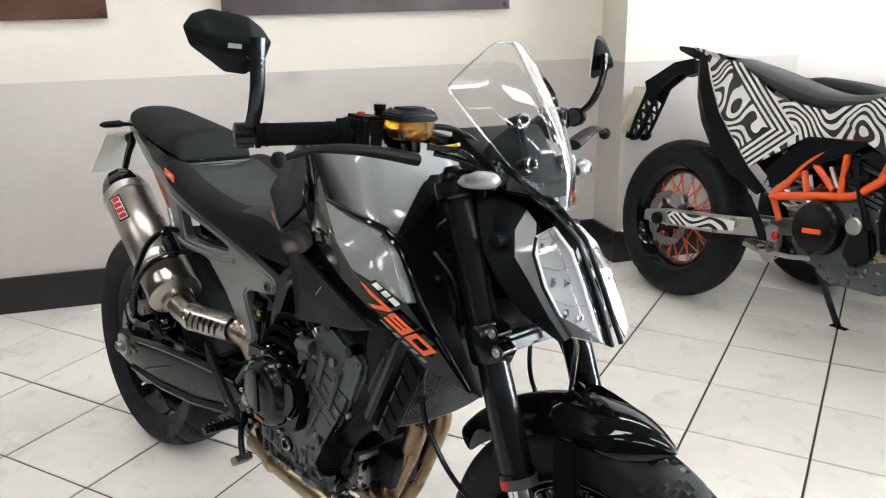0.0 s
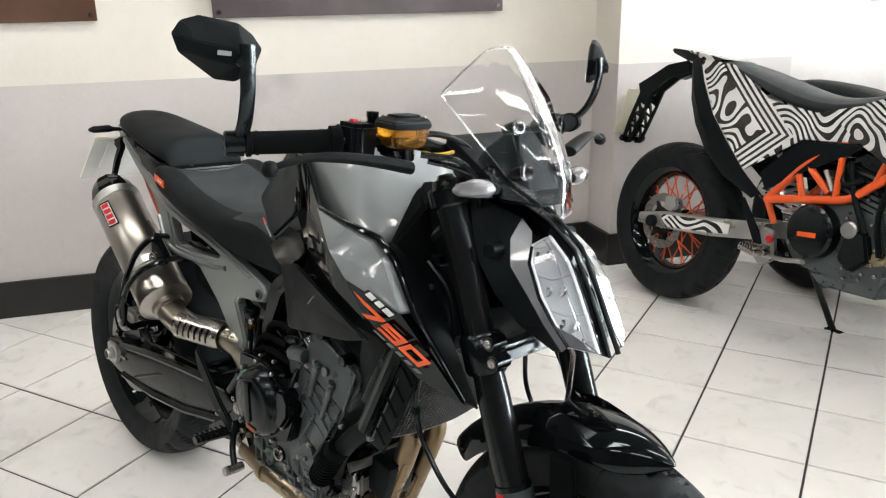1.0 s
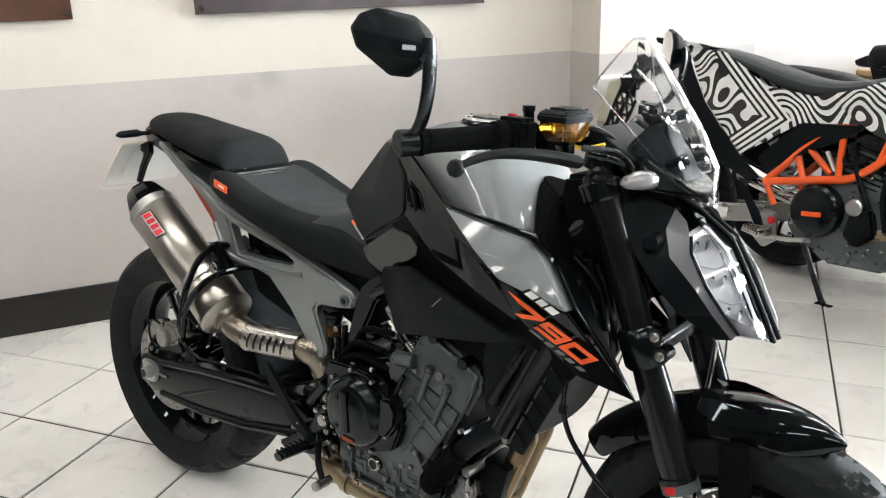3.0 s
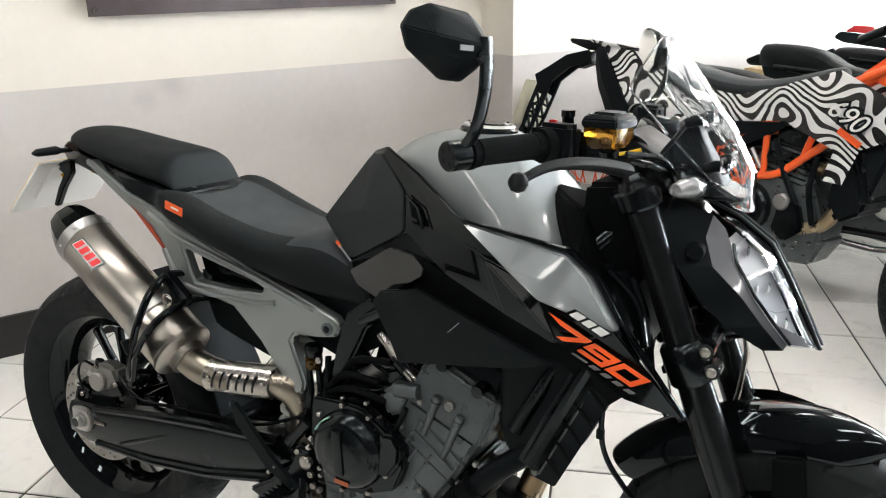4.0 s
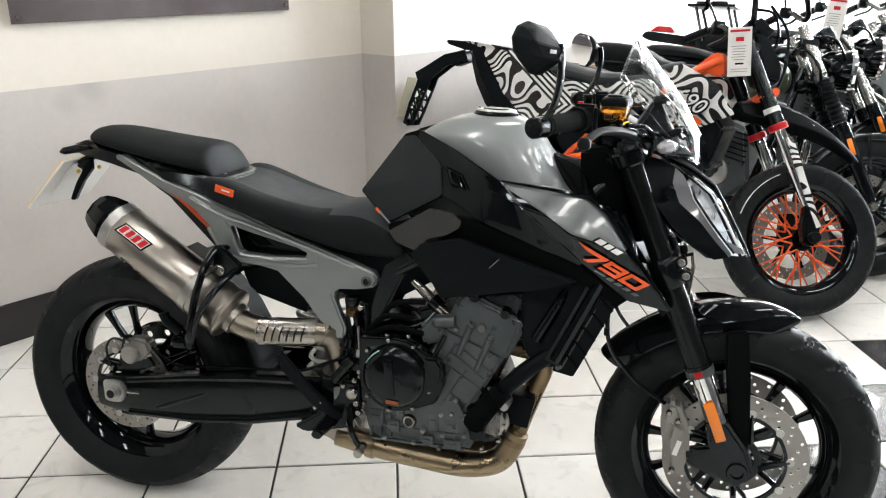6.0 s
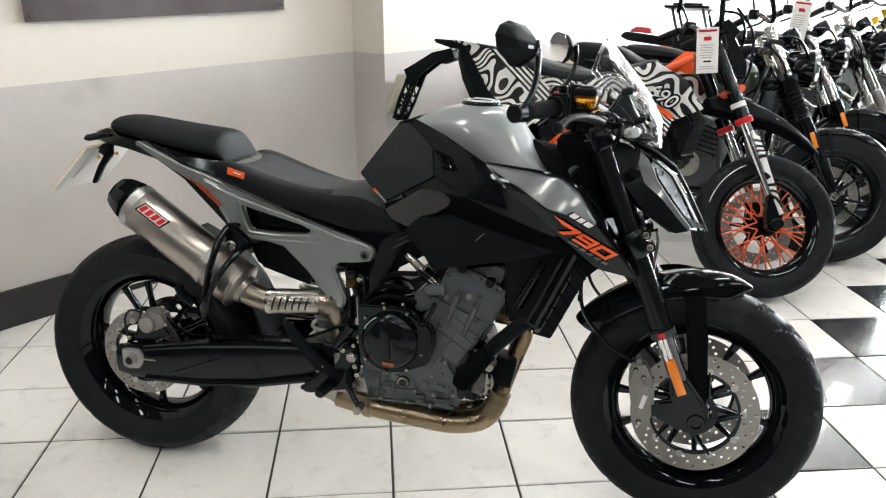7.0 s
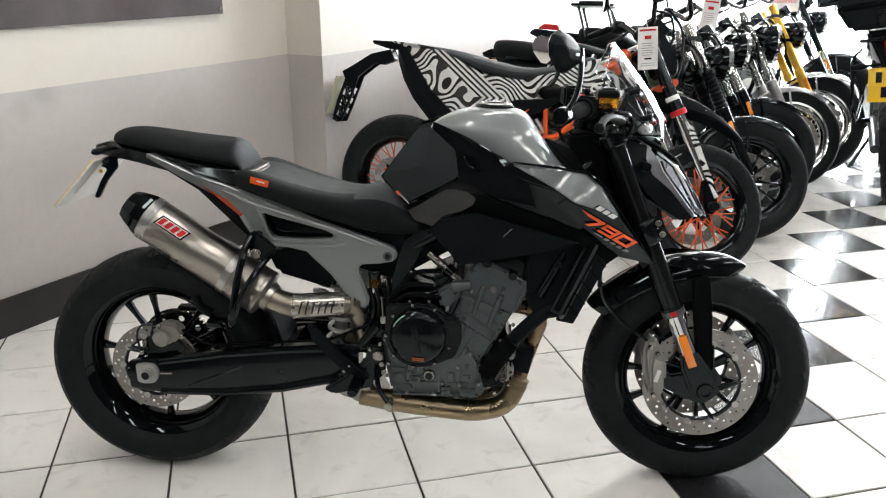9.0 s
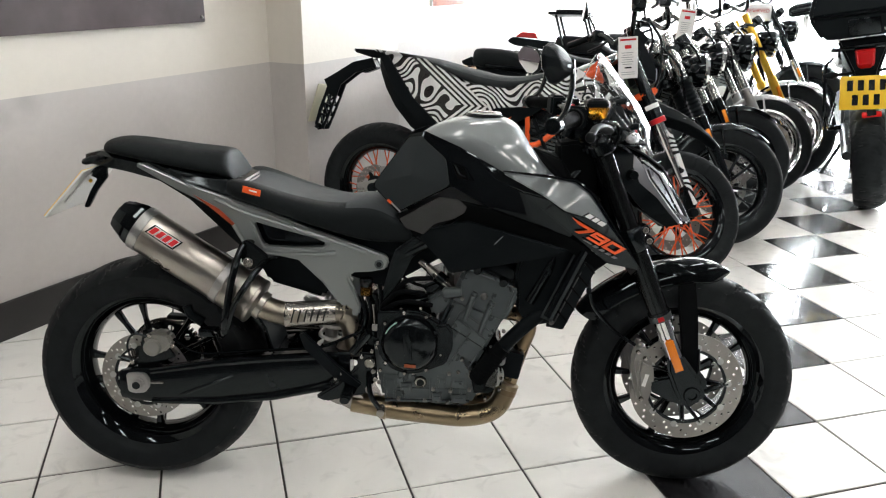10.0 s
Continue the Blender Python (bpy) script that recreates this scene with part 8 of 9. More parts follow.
def s_frame():
    bm = tube(rounded([(-0.235, -0.100, 0.520), (-0.10, -0.108, 0.672), (0.02, -0.105, 0.752), (0.22, -0.075, 0.885), (0.36, -0.035, 0.965)], 0.05), 0.014, 12)
    tube(rounded([(-0.235, -0.105, 0.520), (0.08, -0.112, 0.585), (0.20, -0.105, 0.690), (0.34, -0.04, 0.84)], 0.03), 0.014, 12, bm)
    for a, b in (((-0.090, -0.108, 0.552), (-0.132, -0.106, 0.648)), ((0.030, -0.110, 0.582), (0.018, -0.106, 0.748)), ((-0.105, -0.107, 0.672), (0.004, -0.110, 0.590)), ((-0.235, -0.102, 0.525), (-0.185, -0.100, 0.445)), ((0.15, -0.108, 0.645), (0.20, -0.085, 0.86))):
        tube([a, b], 0.0115, 10, bm)
    return bm


spair("trellis_frame", s_frame, M_ORANGE, "orange tubular trellis frame", 40)
part("frame_head", hull([(x, s * y, z) for s in (-1, 1) for x, y, z in ((0.255, 0.040, 0.928), (0.326, 0.040, 0.988), (0.358, 0.040, 0.986), (0.372, 0.036, 0.905), (0.34, 0.036, 0.895), (0.30, 0.040, 0.925))], 0.006), M_ORANGE, smoto, "orange frame head")
part("engine", hull([(x, y, z) for x, z, h in ((-0.13, 0.40, 0.11), (-0.08, 0.335, 0.10), (0.10, 0.315, 0.10), (0.24, 0.34, 0.09), (0.25, 0.44, 0.10), (0.16, 0.56, 0.10), (0.14, 0.68, 0.09), (0.02, 0.70, 0.08), (-0.05, 0.56, 0.09)) for y in (-h, h)], 0.012), M_ENGINE, smoto, "grey single-cylinder engine")
scov = part("clutch_cover", lathe([(0, -0.155), (0.060, -0.155), (0.078, -0.151), (0.086, -0.142), (0.088, -0.10)], 40, at=pose(-0.012, 0, 0.462)), M_SATIN_BLACK, smoto, "round black clutch cover")
part("cover_mark", box(0.070, 0.001, 0.016, (-0.01, -0.1556, 0.452), 0, (0, -8, 0)), M_ORANGE_DECAL, scov, "orange mark as a bar")
for k in range(10):
    a = k * math.tau / 10
    part("cover_bolt", bolt((0.105 + 0.02 * math.cos(a) + (0.08 if k % 2 else 0), -0.112, 0.47 + 0.10 * math.sin(a)), 0.006, 0.006), M_STEEL, smoto)
part("engine_cover", hull([(x, y, z) for y in (-0.13, -0.09) for x, z in ((0.11, 0.52), (0.17, 0.50), (0.20, 0.42), (0.14, 0.37), (0.09, 0.40))], 0.008), M_SATIN_BLACK, smoto, "black engine side cover")
part("water_pump", lathe([(0, -0.14), (0.022, -0.14), (0.028, -0.132), (0.028, -0.09)], 20, at=pose(0.115, 0, 0.50)), M_ALLOY, smoto, "alloy pump cover")
part("cylinder_top", hull([(x, y, z) for y in (-0.085, 0.085) for x, z in ((0.02, 0.60), (0.16, 0.58), (0.20, 0.72), (0.05, 0.75))], 0.01), M_SATIN_BLACK, smoto, "black cylinder head")
part("belly_pan", hull([(x, y, z) for x, z, h in ((-0.03, 0.33, 0.10), (0.25, 0.36, 0.09), (0.27, 0.40, 0.09), (0.22, 0.30, 0.07), (0.02, 0.285, 0.08)) for y in (-h, h)], 0.012), M_ENGINE, smoto, "grey engine guard")


def s_arm():
    rings = []
    for x, zt, zb, y0, y1 in ((-0.82, 0.335, 0.292, -0.128, -0.104), (-0.70, 0.365, 0.300, -0.128, -0.100), (-0.45, 0.400, 0.330, -0.118, -0.088), (-0.22, 0.435, 0.375, -0.105, -0.06)):
        rings.append([(x, y0, zb + 0.006), (x, y0, zt - 0.006), (x, y0 + 0.006, zt), (x, y1, zt), (x, y1, zb), (x, y0 + 0.006, zb)])
    return loft(rings)


sarms = spair("swingarm", s_arm, M_ALLOY, "bare alloy swingarm")
part("swingarm_decal", facets([(-0.70, -0.1295, 0.355), (-0.44, -0.1195, 0.390), (-0.36, -0.1150, 0.398), (-0.36, -0.1150, 0.362), (-0.44, -0.1195, 0.345), (-0.66, -0.1285, 0.312)], [(0, 1, 4, 5), (1, 2, 3, 4)], 0.001, 0), M_MAZE, sarms[0], "black and white decal")
part("axle_nut", lathe([(0, -0.150), (0.020, -0.150), (0.024, -0.144), (0.024, -0.11)], 20, at=pose(*SR)), M_PLASTIC, smoto, "black axle slider")
part("rear_caliper", hull([(x, y, z) for y in (-0.112, -0.075) for x, z in ((-0.71, 0.425), (-0.65, 0.43), (-0.63, 0.40), (-0.66, 0.37), (-0.71, 0.375))], 0.006), M_ALLOY, smoto, "silver rear caliper")
part("foot_bracket", hull([(x, y, z) for y in (-0.125, -0.10) for x, z in ((-0.21, 0.43), (-0.16, 0.42), (-0.14, 0.33), (-0.19, 0.29), (-0.26, 0.34))], 0.006), M_ALLOY, smoto, "bare alloy footrest bracket")
part("footrest", box(0.07, 0.09, 0.018, (-0.19, -0.165, 0.352), 0.004, (0, 8, 0)), M_STEEL, smoto, "steel footrest")
for k in range(6):
    part("peg_tooth", box(0.006, 0.085, 0.012, (-0.218 + 0.011 * k, -0.165, 0.366), 0.001, (0, 8, 0)), M_STEEL, smoto)
part("brake_pedal", tube(rounded([(-0.18, -0.13, 0.335), (-0.08, -0.14, 0.345), (-0.02, -0.14, 0.36), (0.0, -0.155, 0.362)], 0.02), 0.008, 8), M_ALLOY, smoto, "alloy brake pedal")
part("pedal_pivot", bolt((-0.165, -0.126, 0.395), 0.014, 0.012), M_RED, smoto)
part("heel_guard", slab([(-0.33, 0.50), (-0.31, 0.51), (-0.21, 0.40), (-0.19, 0.36), (-0.23, 0.36)], -0.128, -0.120, 0.003), M_PLASTIC, smoto, "black heel guard")
stand = part("side_stand", tube([(-0.19, 0.11, 0.33), (-0.157, 0.290, 0.06), (-0.153, 0.299, 0.045)], [0.012, 0.012, 0.014], 10), M_SATIN_BLACK, smoto, "black side stand, folded out")
part("stand_foot", box(0.07, 0.035, 0.010, (-0.145, 0.299, 0.038), 0.004, (8, 0, 0)), M_SATIN_BLACK, stand)
part("header_pipe", tube(rounded([(0.20, -0.06, 0.62), (0.27, -0.08, 0.60), (0.285, -0.085, 0.52), (0.25, -0.08, 0.44), (0.10, -0.10, 0.40)], 0.05), 0.024, 14), M_TITAN, smoto, "brass toned header pipe")
part("radiator", box(0.04, 0.24, 0.26, (0.33, 0, 0.66), 0.005, (0, -15, 0)), M_SATIN_BLACK, smoto, "black radiator")
for pts in (((0.05, -0.10, 0.70), (0.10, -0.12, 0.60), (0.16, -0.12, 0.50)), ((0.02, -0.09, 0.68), (0.05, -0.115, 0.62), (0.12, -0.115, 0.66)), ((0.20, -0.11, 0.66), (0.19, -0.12, 0.55), (0.22, -0.11, 0.44))):
    part("engine_hose", tube(rounded(pts, 0.04), 0.010, 8), M_PLASTIC, smoto, "black hose")
SD = Vector((0.310, 0, -0.605)).normalized()
for s in (1, -1):
    o_ = Vector((0.400, -s * 0.10, 1.010))
    leg = part("fork_leg", tube([o_, o_ + SD * 0.005, o_ + SD * 0.18, o_ + SD * 0.34], [0.022, 0.027, 0.027, 0.030], 20), M_SATIN_BLACK, smoto, "black upside-down fork leg")
    part("fork_sticker", tube([o_ + SD * 0.27, o_ + SD * 0.29], [0.0306, 0.0306], 20), M_WHITE_DECAL, leg)
    part("fork_ring", tube([o_ + SD * 0.335, o_ + SD * 0.337, o_ + SD * 0.358, o_ + SD * 0.36], [0.033, 0.036, 0.036, 0.033], 20), M_RED, leg, "red anodised fork ring")
    part("stanchion", tube([o_ + SD * 0.355, o_ + SD * 0.66], 0.023, 18), M_CHROME, leg, "chromed stanchion")
    part("fork_guard", facets([(0.585, -s * 0.130, 0.660), (0.606, -s * 0.134, 0.664), (0.750, -s * 0.134, 0.345), (0.735, -s * 0.130, 0.335), (0.680, -s * 0.134, 0.44)], [(0, 1, 4), (1, 2, 3, 4)], 0.004, 0.001), M_MAZE, leg, "white fork guard with graphics")
    part("fork_foot", hull([(x, -s * y, z) for y in (0.075, 0.125) for x, z in ((0.69, 0.42), (0.735, 0.41), (0.755, 0.33), (0.745, 0.268), (0.70, 0.268), (0.685, 0.33))], 0.008), M_SATIN_BLACK, leg, "black fork foot")
    part("axle_slider", lathe([(0, -0.16), (0.018, -0.16), (0.021, -0.155), (0.021, -0.12)], 18, at=pose(*SF, 0, 0, 0 if s == 1 else 180)), M_PLASTIC, leg, "black axle slider")
for z0, x0 in ((0.962, 0.42), (0.80, 0.51)):
    part("fork_yoke", hull([(x0 - 0.035, s * 0.12, z0 + d - 0.01) for s in (-1, 1) for d in (0, 0.035)] + [(x0 + 0.035, s * 0.12, z0 + d + 0.015) for s in (-1, 1) for d in (0, 0.035)], 0.008), M_ORANGE if z0 < 0.9 else M_SATIN_BLACK, smoto, "fork yoke")
rows_ = []
for x, z, w in ((0.42, 0.800, 0.05), (0.52, 0.826, 0.065), (0.62, 0.808, 0.068), (0.74, 0.765, 0.062), (0.86, 0.690, 0.046), (0.92, 0.640, 0.025)):
    dz = 0.085 * max(0.15, 1 - abs(x - 0.56) / 0.36)
    rows_.append([(x, -w, z - 0.012 - dz), (x, -w * 0.9, z - 0.010), (x, 0, z + 0.006), (x, w * 0.9, z - 0.010), (x, w, z - 0.012 - dz)])
sf = soften(part("front_mudguard", skin(rows_, 0.004), M_PLASTIC, smoto, "high black front mudguard with white stripes", 50), 1)
for k in range(4):
    x = 0.50 + 0.06 * k
    z = 0.834 - 0.010 * k - 0.006 * k * k
    part("stripe", facets([(x, -0.058, z - 0.006), (x + 0.035, -0.058, z - 0.012), (x + 0.05, -0.03, z - 0.010), (x + 0.015, -0.03, z - 0.002)], [(0, 1, 2, 3)], 0.002, 0), M_WHITE_DECAL, sf)
sbar = part("handlebar", tube(rounded([(0.30, -0.39, 1.155), (0.39, -0.18, 1.165), (0.43, -0.07, 1.07), (0.43, 0.07, 1.07), (0.39, 0.18, 1.165), (0.30, 0.39, 1.155)], 0.05), 0.012, 10), M_SATIN_BLACK, smoto, "black handlebar")
for s in (1, -1):
    part("grip", tube([(0.302, -s * 0.385, 1.155), (0.354, -s * 0.262, 1.161)], 0.017, 14), M_PLASTIC, sbar, "black grip")
    part("lever", tube([(0.45, -s * 0.22, 1.16), (0.435, -s * 0.30, 1.145), (0.40, -s * 0.38, 1.135)], 0.007, 8), M_PLASTIC_DARK, sbar, "black lever")
    part("mirror_stalk", tube([(0.40, -s * 0.25, 1.17), (0.38, -s * 0.30, 1.26), (0.37, -s * 0.34, 1.31)], 0.006, 8), M_SATIN_BLACK, sbar)
    mh = part("mirror", lathe([(0.0, 0.020), (0.035, 0.015), (0.048, 0.004), (0.050, -0.004), (0.0, -0.005)], 24, "X", at=pose(0.365, -s * 0.36, 1.33, 0, 6, s * 14)), M_SATIN_BLACK, sbar, "black mirror")
    part("mirror_glass", lathe([(0.0, -0.0066), (0.045, -0.006)], 24, "X", at=pose(0.365, -s * 0.36, 1.33, 0, 6, s * 14)), M_MIRROR, mh, "mirror glass")
part("lamp_mask", hull([(x, s * y, z) for s in (-1, 1) for x, y, z in ((0.43, 0.09, 1.05), (0.48, 0.085, 1.06), (0.56, 0.07, 0.95), (0.56, 0.065, 0.88), (0.50, 0.085, 0.88))], 0.01), M_PLASTIC, smoto, "black headlamp mask")
part("head_lamp", hull([(0.563, s * y, z) for s in (-1, 1) for y, z in ((0.06, 0.955), (0.055, 0.885))] + [(0.575, s * 0.04, z) for s in (-1, 1) for z in (0.94, 0.90)], 0.004), M_REFLECTOR, smoto, "headlamp")
for s in (1, -1):
    part("switchgear", box(0.05, 0.055, 0.05, (0.385, -s * 0.225, 1.163), 0.008), M_PLASTIC, sbar, "black switch housing")
    part("riser", tube([(0.43, -s * 0.035, 0.99), (0.43, -s * 0.035, 1.085)], [0.018, 0.022], 14), M_SATIN_BLACK, smoto, "black bar riser")
part("instrument", box(0.05, 0.13, 0.08, (0.475, 0, 1.085), 0.012, (0, -50, 0)), M_PLASTIC, smoto, "black instrument display")
part("bar_pad", tube([(0.43, -0.075, 1.085), (0.43, 0.075, 1.085)], 0.026, 14), M_PLASTIC, smoto, "black bar pad")
for k, pts in enumerate((((0.46, -0.15, 1.14), (0.55, -0.13, 1.06), (0.56, -0.10, 0.90), (0.53, -0.06, 0.80)), ((0.42, -0.12, 1.13), (0.50, -0.10, 1.14), (0.55, -0.05, 1.05), (0.50, 0.0, 0.95)), ((0.40, 0.14, 1.13), (0.52, 0.14, 1.08), (0.56, 0.10, 0.92)))):
    part("control_cable", tube(rounded(pts, 0.05), 0.006, 8), M_SATIN_BLACK, smoto, "black control cable")
# cylinder fins, bolts and small pieces inside the trellis
for k in range(7):
    part("cooling_fin", box(0.15, 0.20, 0.006, (0.09 + 0.006 * k, 0, 0.575 + 0.017 * k), 0.001, (0, 12, 0)), M_SATIN_BLACK, smoto)
for x, z in ((0.12, 0.345), (0.17, 0.355), (0.22, 0.38), (0.205, 0.46), (0.175, 0.53), (0.235, 0.53), (-0.10, 0.40), (-0.10, 0.36), (0.20, 0.58), (0.145, 0.60)):
    part("engine_bolt", bolt((x, -0.108, z), 0.0065, 0.008), M_STEEL, smoto)
part("throttle_body", tube([(-0.08, -0.02, 0.66), (0.03, -0.02, 0.67)], [0.04, 0.045], 16), M_SATIN_BLACK, smoto, "black throttle body")
part("shock_spring", tube([(-0.20 + 0.013 * math.cos(k * 0.8) - 0.001 * k, 0.045 * math.sin(k * 0.8), 0.46 + 0.0042 * k) for k in range(48)], 0.006, 6), M_WHITE_DECAL, smoto, "white shock spring")
part("battery_box", box(0.16, 0.14, 0.13, (-0.16, 0, 0.68), 0.01), M_PLASTIC, smoto, "black battery box")
part("link_rod", tube([(-0.02, -0.116, 0.66), (0.02, -0.116, 0.60)], 0.008, 8), M_ALLOY, smoto, "alloy link rod")
FRONT = ("front_wheel", "tyre_lettering", "fork_leg", "fork_yoke", "front_mudguard", "handlebar", "riser", "instrument", "bar_pad", "control_cable", "lamp_mask", "head_lamp")
steer([o_ for o_ in smoto.children if o_.name.split(".")[0] in FRONT], (0.385, 0, 0.95), -SD, 34.0)
part("radiator_side", hull([(x, y, z) for y in (-0.118, 0.118) for x, z in ((0.27, 0.70), (0.37, 0.76), (0.42, 0.70), (0.36, 0.50), (0.29, 0.46), (0.25, 0.52))], 0.012), M_PLASTIC, smoto, "black radiator cowl")
price_tag((2.572, 0.590, 1.100), -16, 0.080, 0.170, -4)

# ---- the row of parked motorcycles behind ----
def parked(name, label, front, yaw, lean, tank_mat, fork="chrome", wheel="cast", fender_mat=None, gaiters=False, lamp=True, lamp_r=0.088, wheel_mat=None, bars=1.0, seat_mat=None, reflector=True, tall=0.0, fork_low=None, step=0.0, red=False, rack=False, turned=18.0):
    """A standing roadster; front: where its front tyre meets the floor."""
    base = 1.44
    d = Vector((math.cos(radians(yaw)), math.sin(radians(yaw)), 0))
    o = Vector((front[0], front[1], 0)) - d * base / 2
    t = thing(name, pose(o.x, o.y, 0, -lean, 0, yaw), label, "motorcycle", "parked motorcycles")
    R = 0.305 + tall
    ax_r, ax_f = Vector((-base / 2, 0, R)), Vector((base / 2, 0, R))
    wm = wheel_mat or M_SATIN_BLACK
    if wheel == "cast":
        cast_wheel(t, ax_f, R, 0.060, 0.222, [(1, 0.07)], 0.145, 10, 110, "front_wheel", metal=wm, grooves=False, twin=0.08, label="black cast front wheel", plain=True)
        cast_wheel(t, ax_r, R, 0.080, 0.222, [(-1, -0.08)], 0.11, 10, 90, "rear_wheel", metal=wm, grooves=False, twin=0.08, label="black cast rear wheel", plain=True)
    else:
        wire_wheel(t, ax_f, R, 0.055, 0.232, [(1, 0.07), (-1, -0.07)], 0.145, 100, 32, wire_mat=M_CHROME, rim_mat=wm, grooves=False, name="front_wheel", label="wire spoked front wheel")
        wire_wheel(t, ax_r, R, 0.075, 0.222, [(-1, -0.08)], 0.11, 90, 32, wire_mat=M_CHROME, rim_mat=wm, grooves=False, name="rear_wheel", label="wire spoked rear wheel")
    upper = {"chrome": M_FORK_BRIGHT, "gold": M_GOLD, "black": M_SATIN_BLACK}[fork]
    low = fork_low or {"chrome": M_SATIN_BLACK, "gold": M_CHROME, "black": M_CHROME}[fork]
    dn = Vector((0.345, 0, -0.66)).normalized()
    for s in (1, -1):
        a = ax_f + Vector((-0.362, -s * 0.105, 0.690))
        leg = part("fork_leg", tube([a - dn * 0.05, a + dn * 0.40], 0.0245, 16), upper, t, "fork tube")
        part("fork_slider", tube([a + dn * 0.40, a + dn * 0.405, a + dn * 0.72, a + dn * 0.76], [0.026, 0.030, 0.028, 0.02], 16), low, leg, "fork slider")
        if gaiters:
            for k in range(9):
                part("gaiter_fold", tube([a + dn * (0.20 + 0.022 * k), a + dn * (0.211 + 0.022 * k), a + dn * (0.222 + 0.022 * k)], [0.026, 0.034, 0.026], 14), M_PLASTIC, leg)
        if reflector:
            part("fork_reflector", box(0.020, 0.008, 0.075, a + dn * 0.51 + Vector((0.0, -s * 0.032, 0)), 0.003, (0, -24, 0)), M_AMBER, leg, "amber side reflector")
        part("axle_nut", tube([ax_f + Vector((0, -s * 0.09, 0)), ax_f + Vector((0, -s * 0.135, 0))], [0.022, 0.016], 12), M_STEEL, leg)
        part("front_caliper", hull([ax_f + Vector((x, -s * y, z)) for y in (0.075, 0.12) for x, z in ((-0.16, 0.07), (-0.13, 0.09), (-0.08, 0.02), (-0.10, -0.06), (-0.14, -0.05))], 0.008), M_SATIN_BLACK, leg, "brake caliper")
    for q, ww in ((0.03, 0.04), (0.20, 0.045)):
        c = ax_f + Vector((-0.362, 0, 0.69)) + dn * q
        part("fork_yoke", hull([c + Vector((x, y, z)) for y in (-0.13, 0.13) for x in (-0.04, 0.04) for z in (-0.018, 0.018)], 0.008), M_SATIN_BLACK, t, "black fork yoke")
    # mudguard
    fm = fender_mat or M_SATIN_BLACK
    rows = []
    for dgr in (48, 56, 66, 78, 90, 105, 120, 135, 146):
        aa = radians(dgr)
        w = 0.062 * min(1.0, (dgr - 40) / 22)
        rows.append([(ax_f.x + (R + e) * math.cos(aa), q * w, ax_f.z + (R + e) * math.sin(aa)) for q, e in ((-1, -0.018), (-0.8, 0.008), (0, 0.020), (0.8, 0.008), (1, -0.018))])
    fe = part("front_mudguard", skin(rows, 0.004), fm, t, "front mudguard", 60)
    for s in (1, -1):
        part("mudguard_stay", tube([ax_f + Vector((-0.05, -s * 0.07, R * 0.98)), ax_f + Vector((-0.03, -s * 0.095, 0.16))], 0.006, 6), fm, fe)
    # head lamp
    hc = ax_f + Vector((-0.190, 0, 0.575))
    if lamp:
        lp = part("headlamp", lathe([(0.0, -0.115), (lamp_r * 0.5, -0.105), (lamp_r * 0.88, -0.06), (lamp_r, 0.0), (lamp_r * 1.02, 0.035)], 32, "X", at=Matrix.Translation(hc)), M_GLOSS_BLACK, t, "black round headlamp")
        part("lamp_ring", lathe([(lamp_r * 1.03, 0.030), (lamp_r * 1.07, 0.040), (lamp_r * 1.03, 0.052), (lamp_r * 0.92, 0.052)], 32, "X", at=Matrix.Translation(hc)), M_CHROME, lp, "chrome lamp ring")
        part("lamp_glass", lathe([(0.0, 0.066), (lamp_r * 0.5, 0.062), (lamp_r * 0.93, 0.048)], 32, "X", at=Matrix.Translation(hc)), M_REFLECTOR, lp, "bright lamp glass")
        for s in (1, -1):
            part("lamp_bracket", tube([hc + Vector((-0.03, -s * lamp_r, 0)), hc + Vector((-0.10, -s * 0.11, 0.02))], 0.012, 10), M_SATIN_BLACK, lp)
            part("indicator", tube([hc + Vector((-0.06, -s * 0.12, -0.02)), hc + Vector((-0.055, -s * 0.17, -0.02)), hc + Vector((-0.055, -s * 0.20, -0.02)), hc + Vector((-0.055, -s * 0.235, -0.02))], [0.007, 0.009, 0.022, 0.014], 12), M_PLASTIC, lp, "indicator")
    clock = hc + Vector((-0.09, 0, 0.14))
    part("instrument", lathe([(0, 0.03), (0.045, 0.028), (0.052, 0.02), (0.050, -0.03), (0, -0.035)], 24, "Z", at=Matrix.Translation(clock) @ pose(0, 0, 0, 0, -40, 0)), M_SATIN_BLACK, t, "round black instrument")
    br = ax_f + Vector((-0.405, 0, 0.76 + 0.05 * bars))
    bar = part("handlebar", tube(rounded([br + Vector((-0.09, -0.39, 0.03)), br + Vector((0.0, -0.19, 0.055)), br + Vector((0.05, -0.06, -0.02)), br + Vector((0.05, 0.06, -0.02)), br + Vector((0.0, 0.19, 0.055)), br + Vector((-0.09, 0.39, 0.03))], 0.06), 0.012, 10), M_SATIN_BLACK, t, "black handlebar")
    for s in (1, -1):
        part("grip", tube([br + Vector((-0.088, -s * 0.385, 0.03)), br + Vector((-0.035, -s * 0.265, 0.045))], 0.018, 12), M_PLASTIC, bar, "black grip")
        part("lever", tube([br + Vector((0.05, -s * 0.20, 0.045)), br + Vector((0.03, -s * 0.30, 0.03)), br + Vector((-0.02, -s * 0.38, 0.02))], 0.007, 8), M_PLASTIC_DARK, bar, "lever")
        part("switchgear", box(0.05, 0.05, 0.045, br + Vector((-0.015, -s * 0.225, 0.052)), 0.008), M_PLASTIC, bar)
        ms = br + Vector((-0.01, -s * 0.24, 0.06))
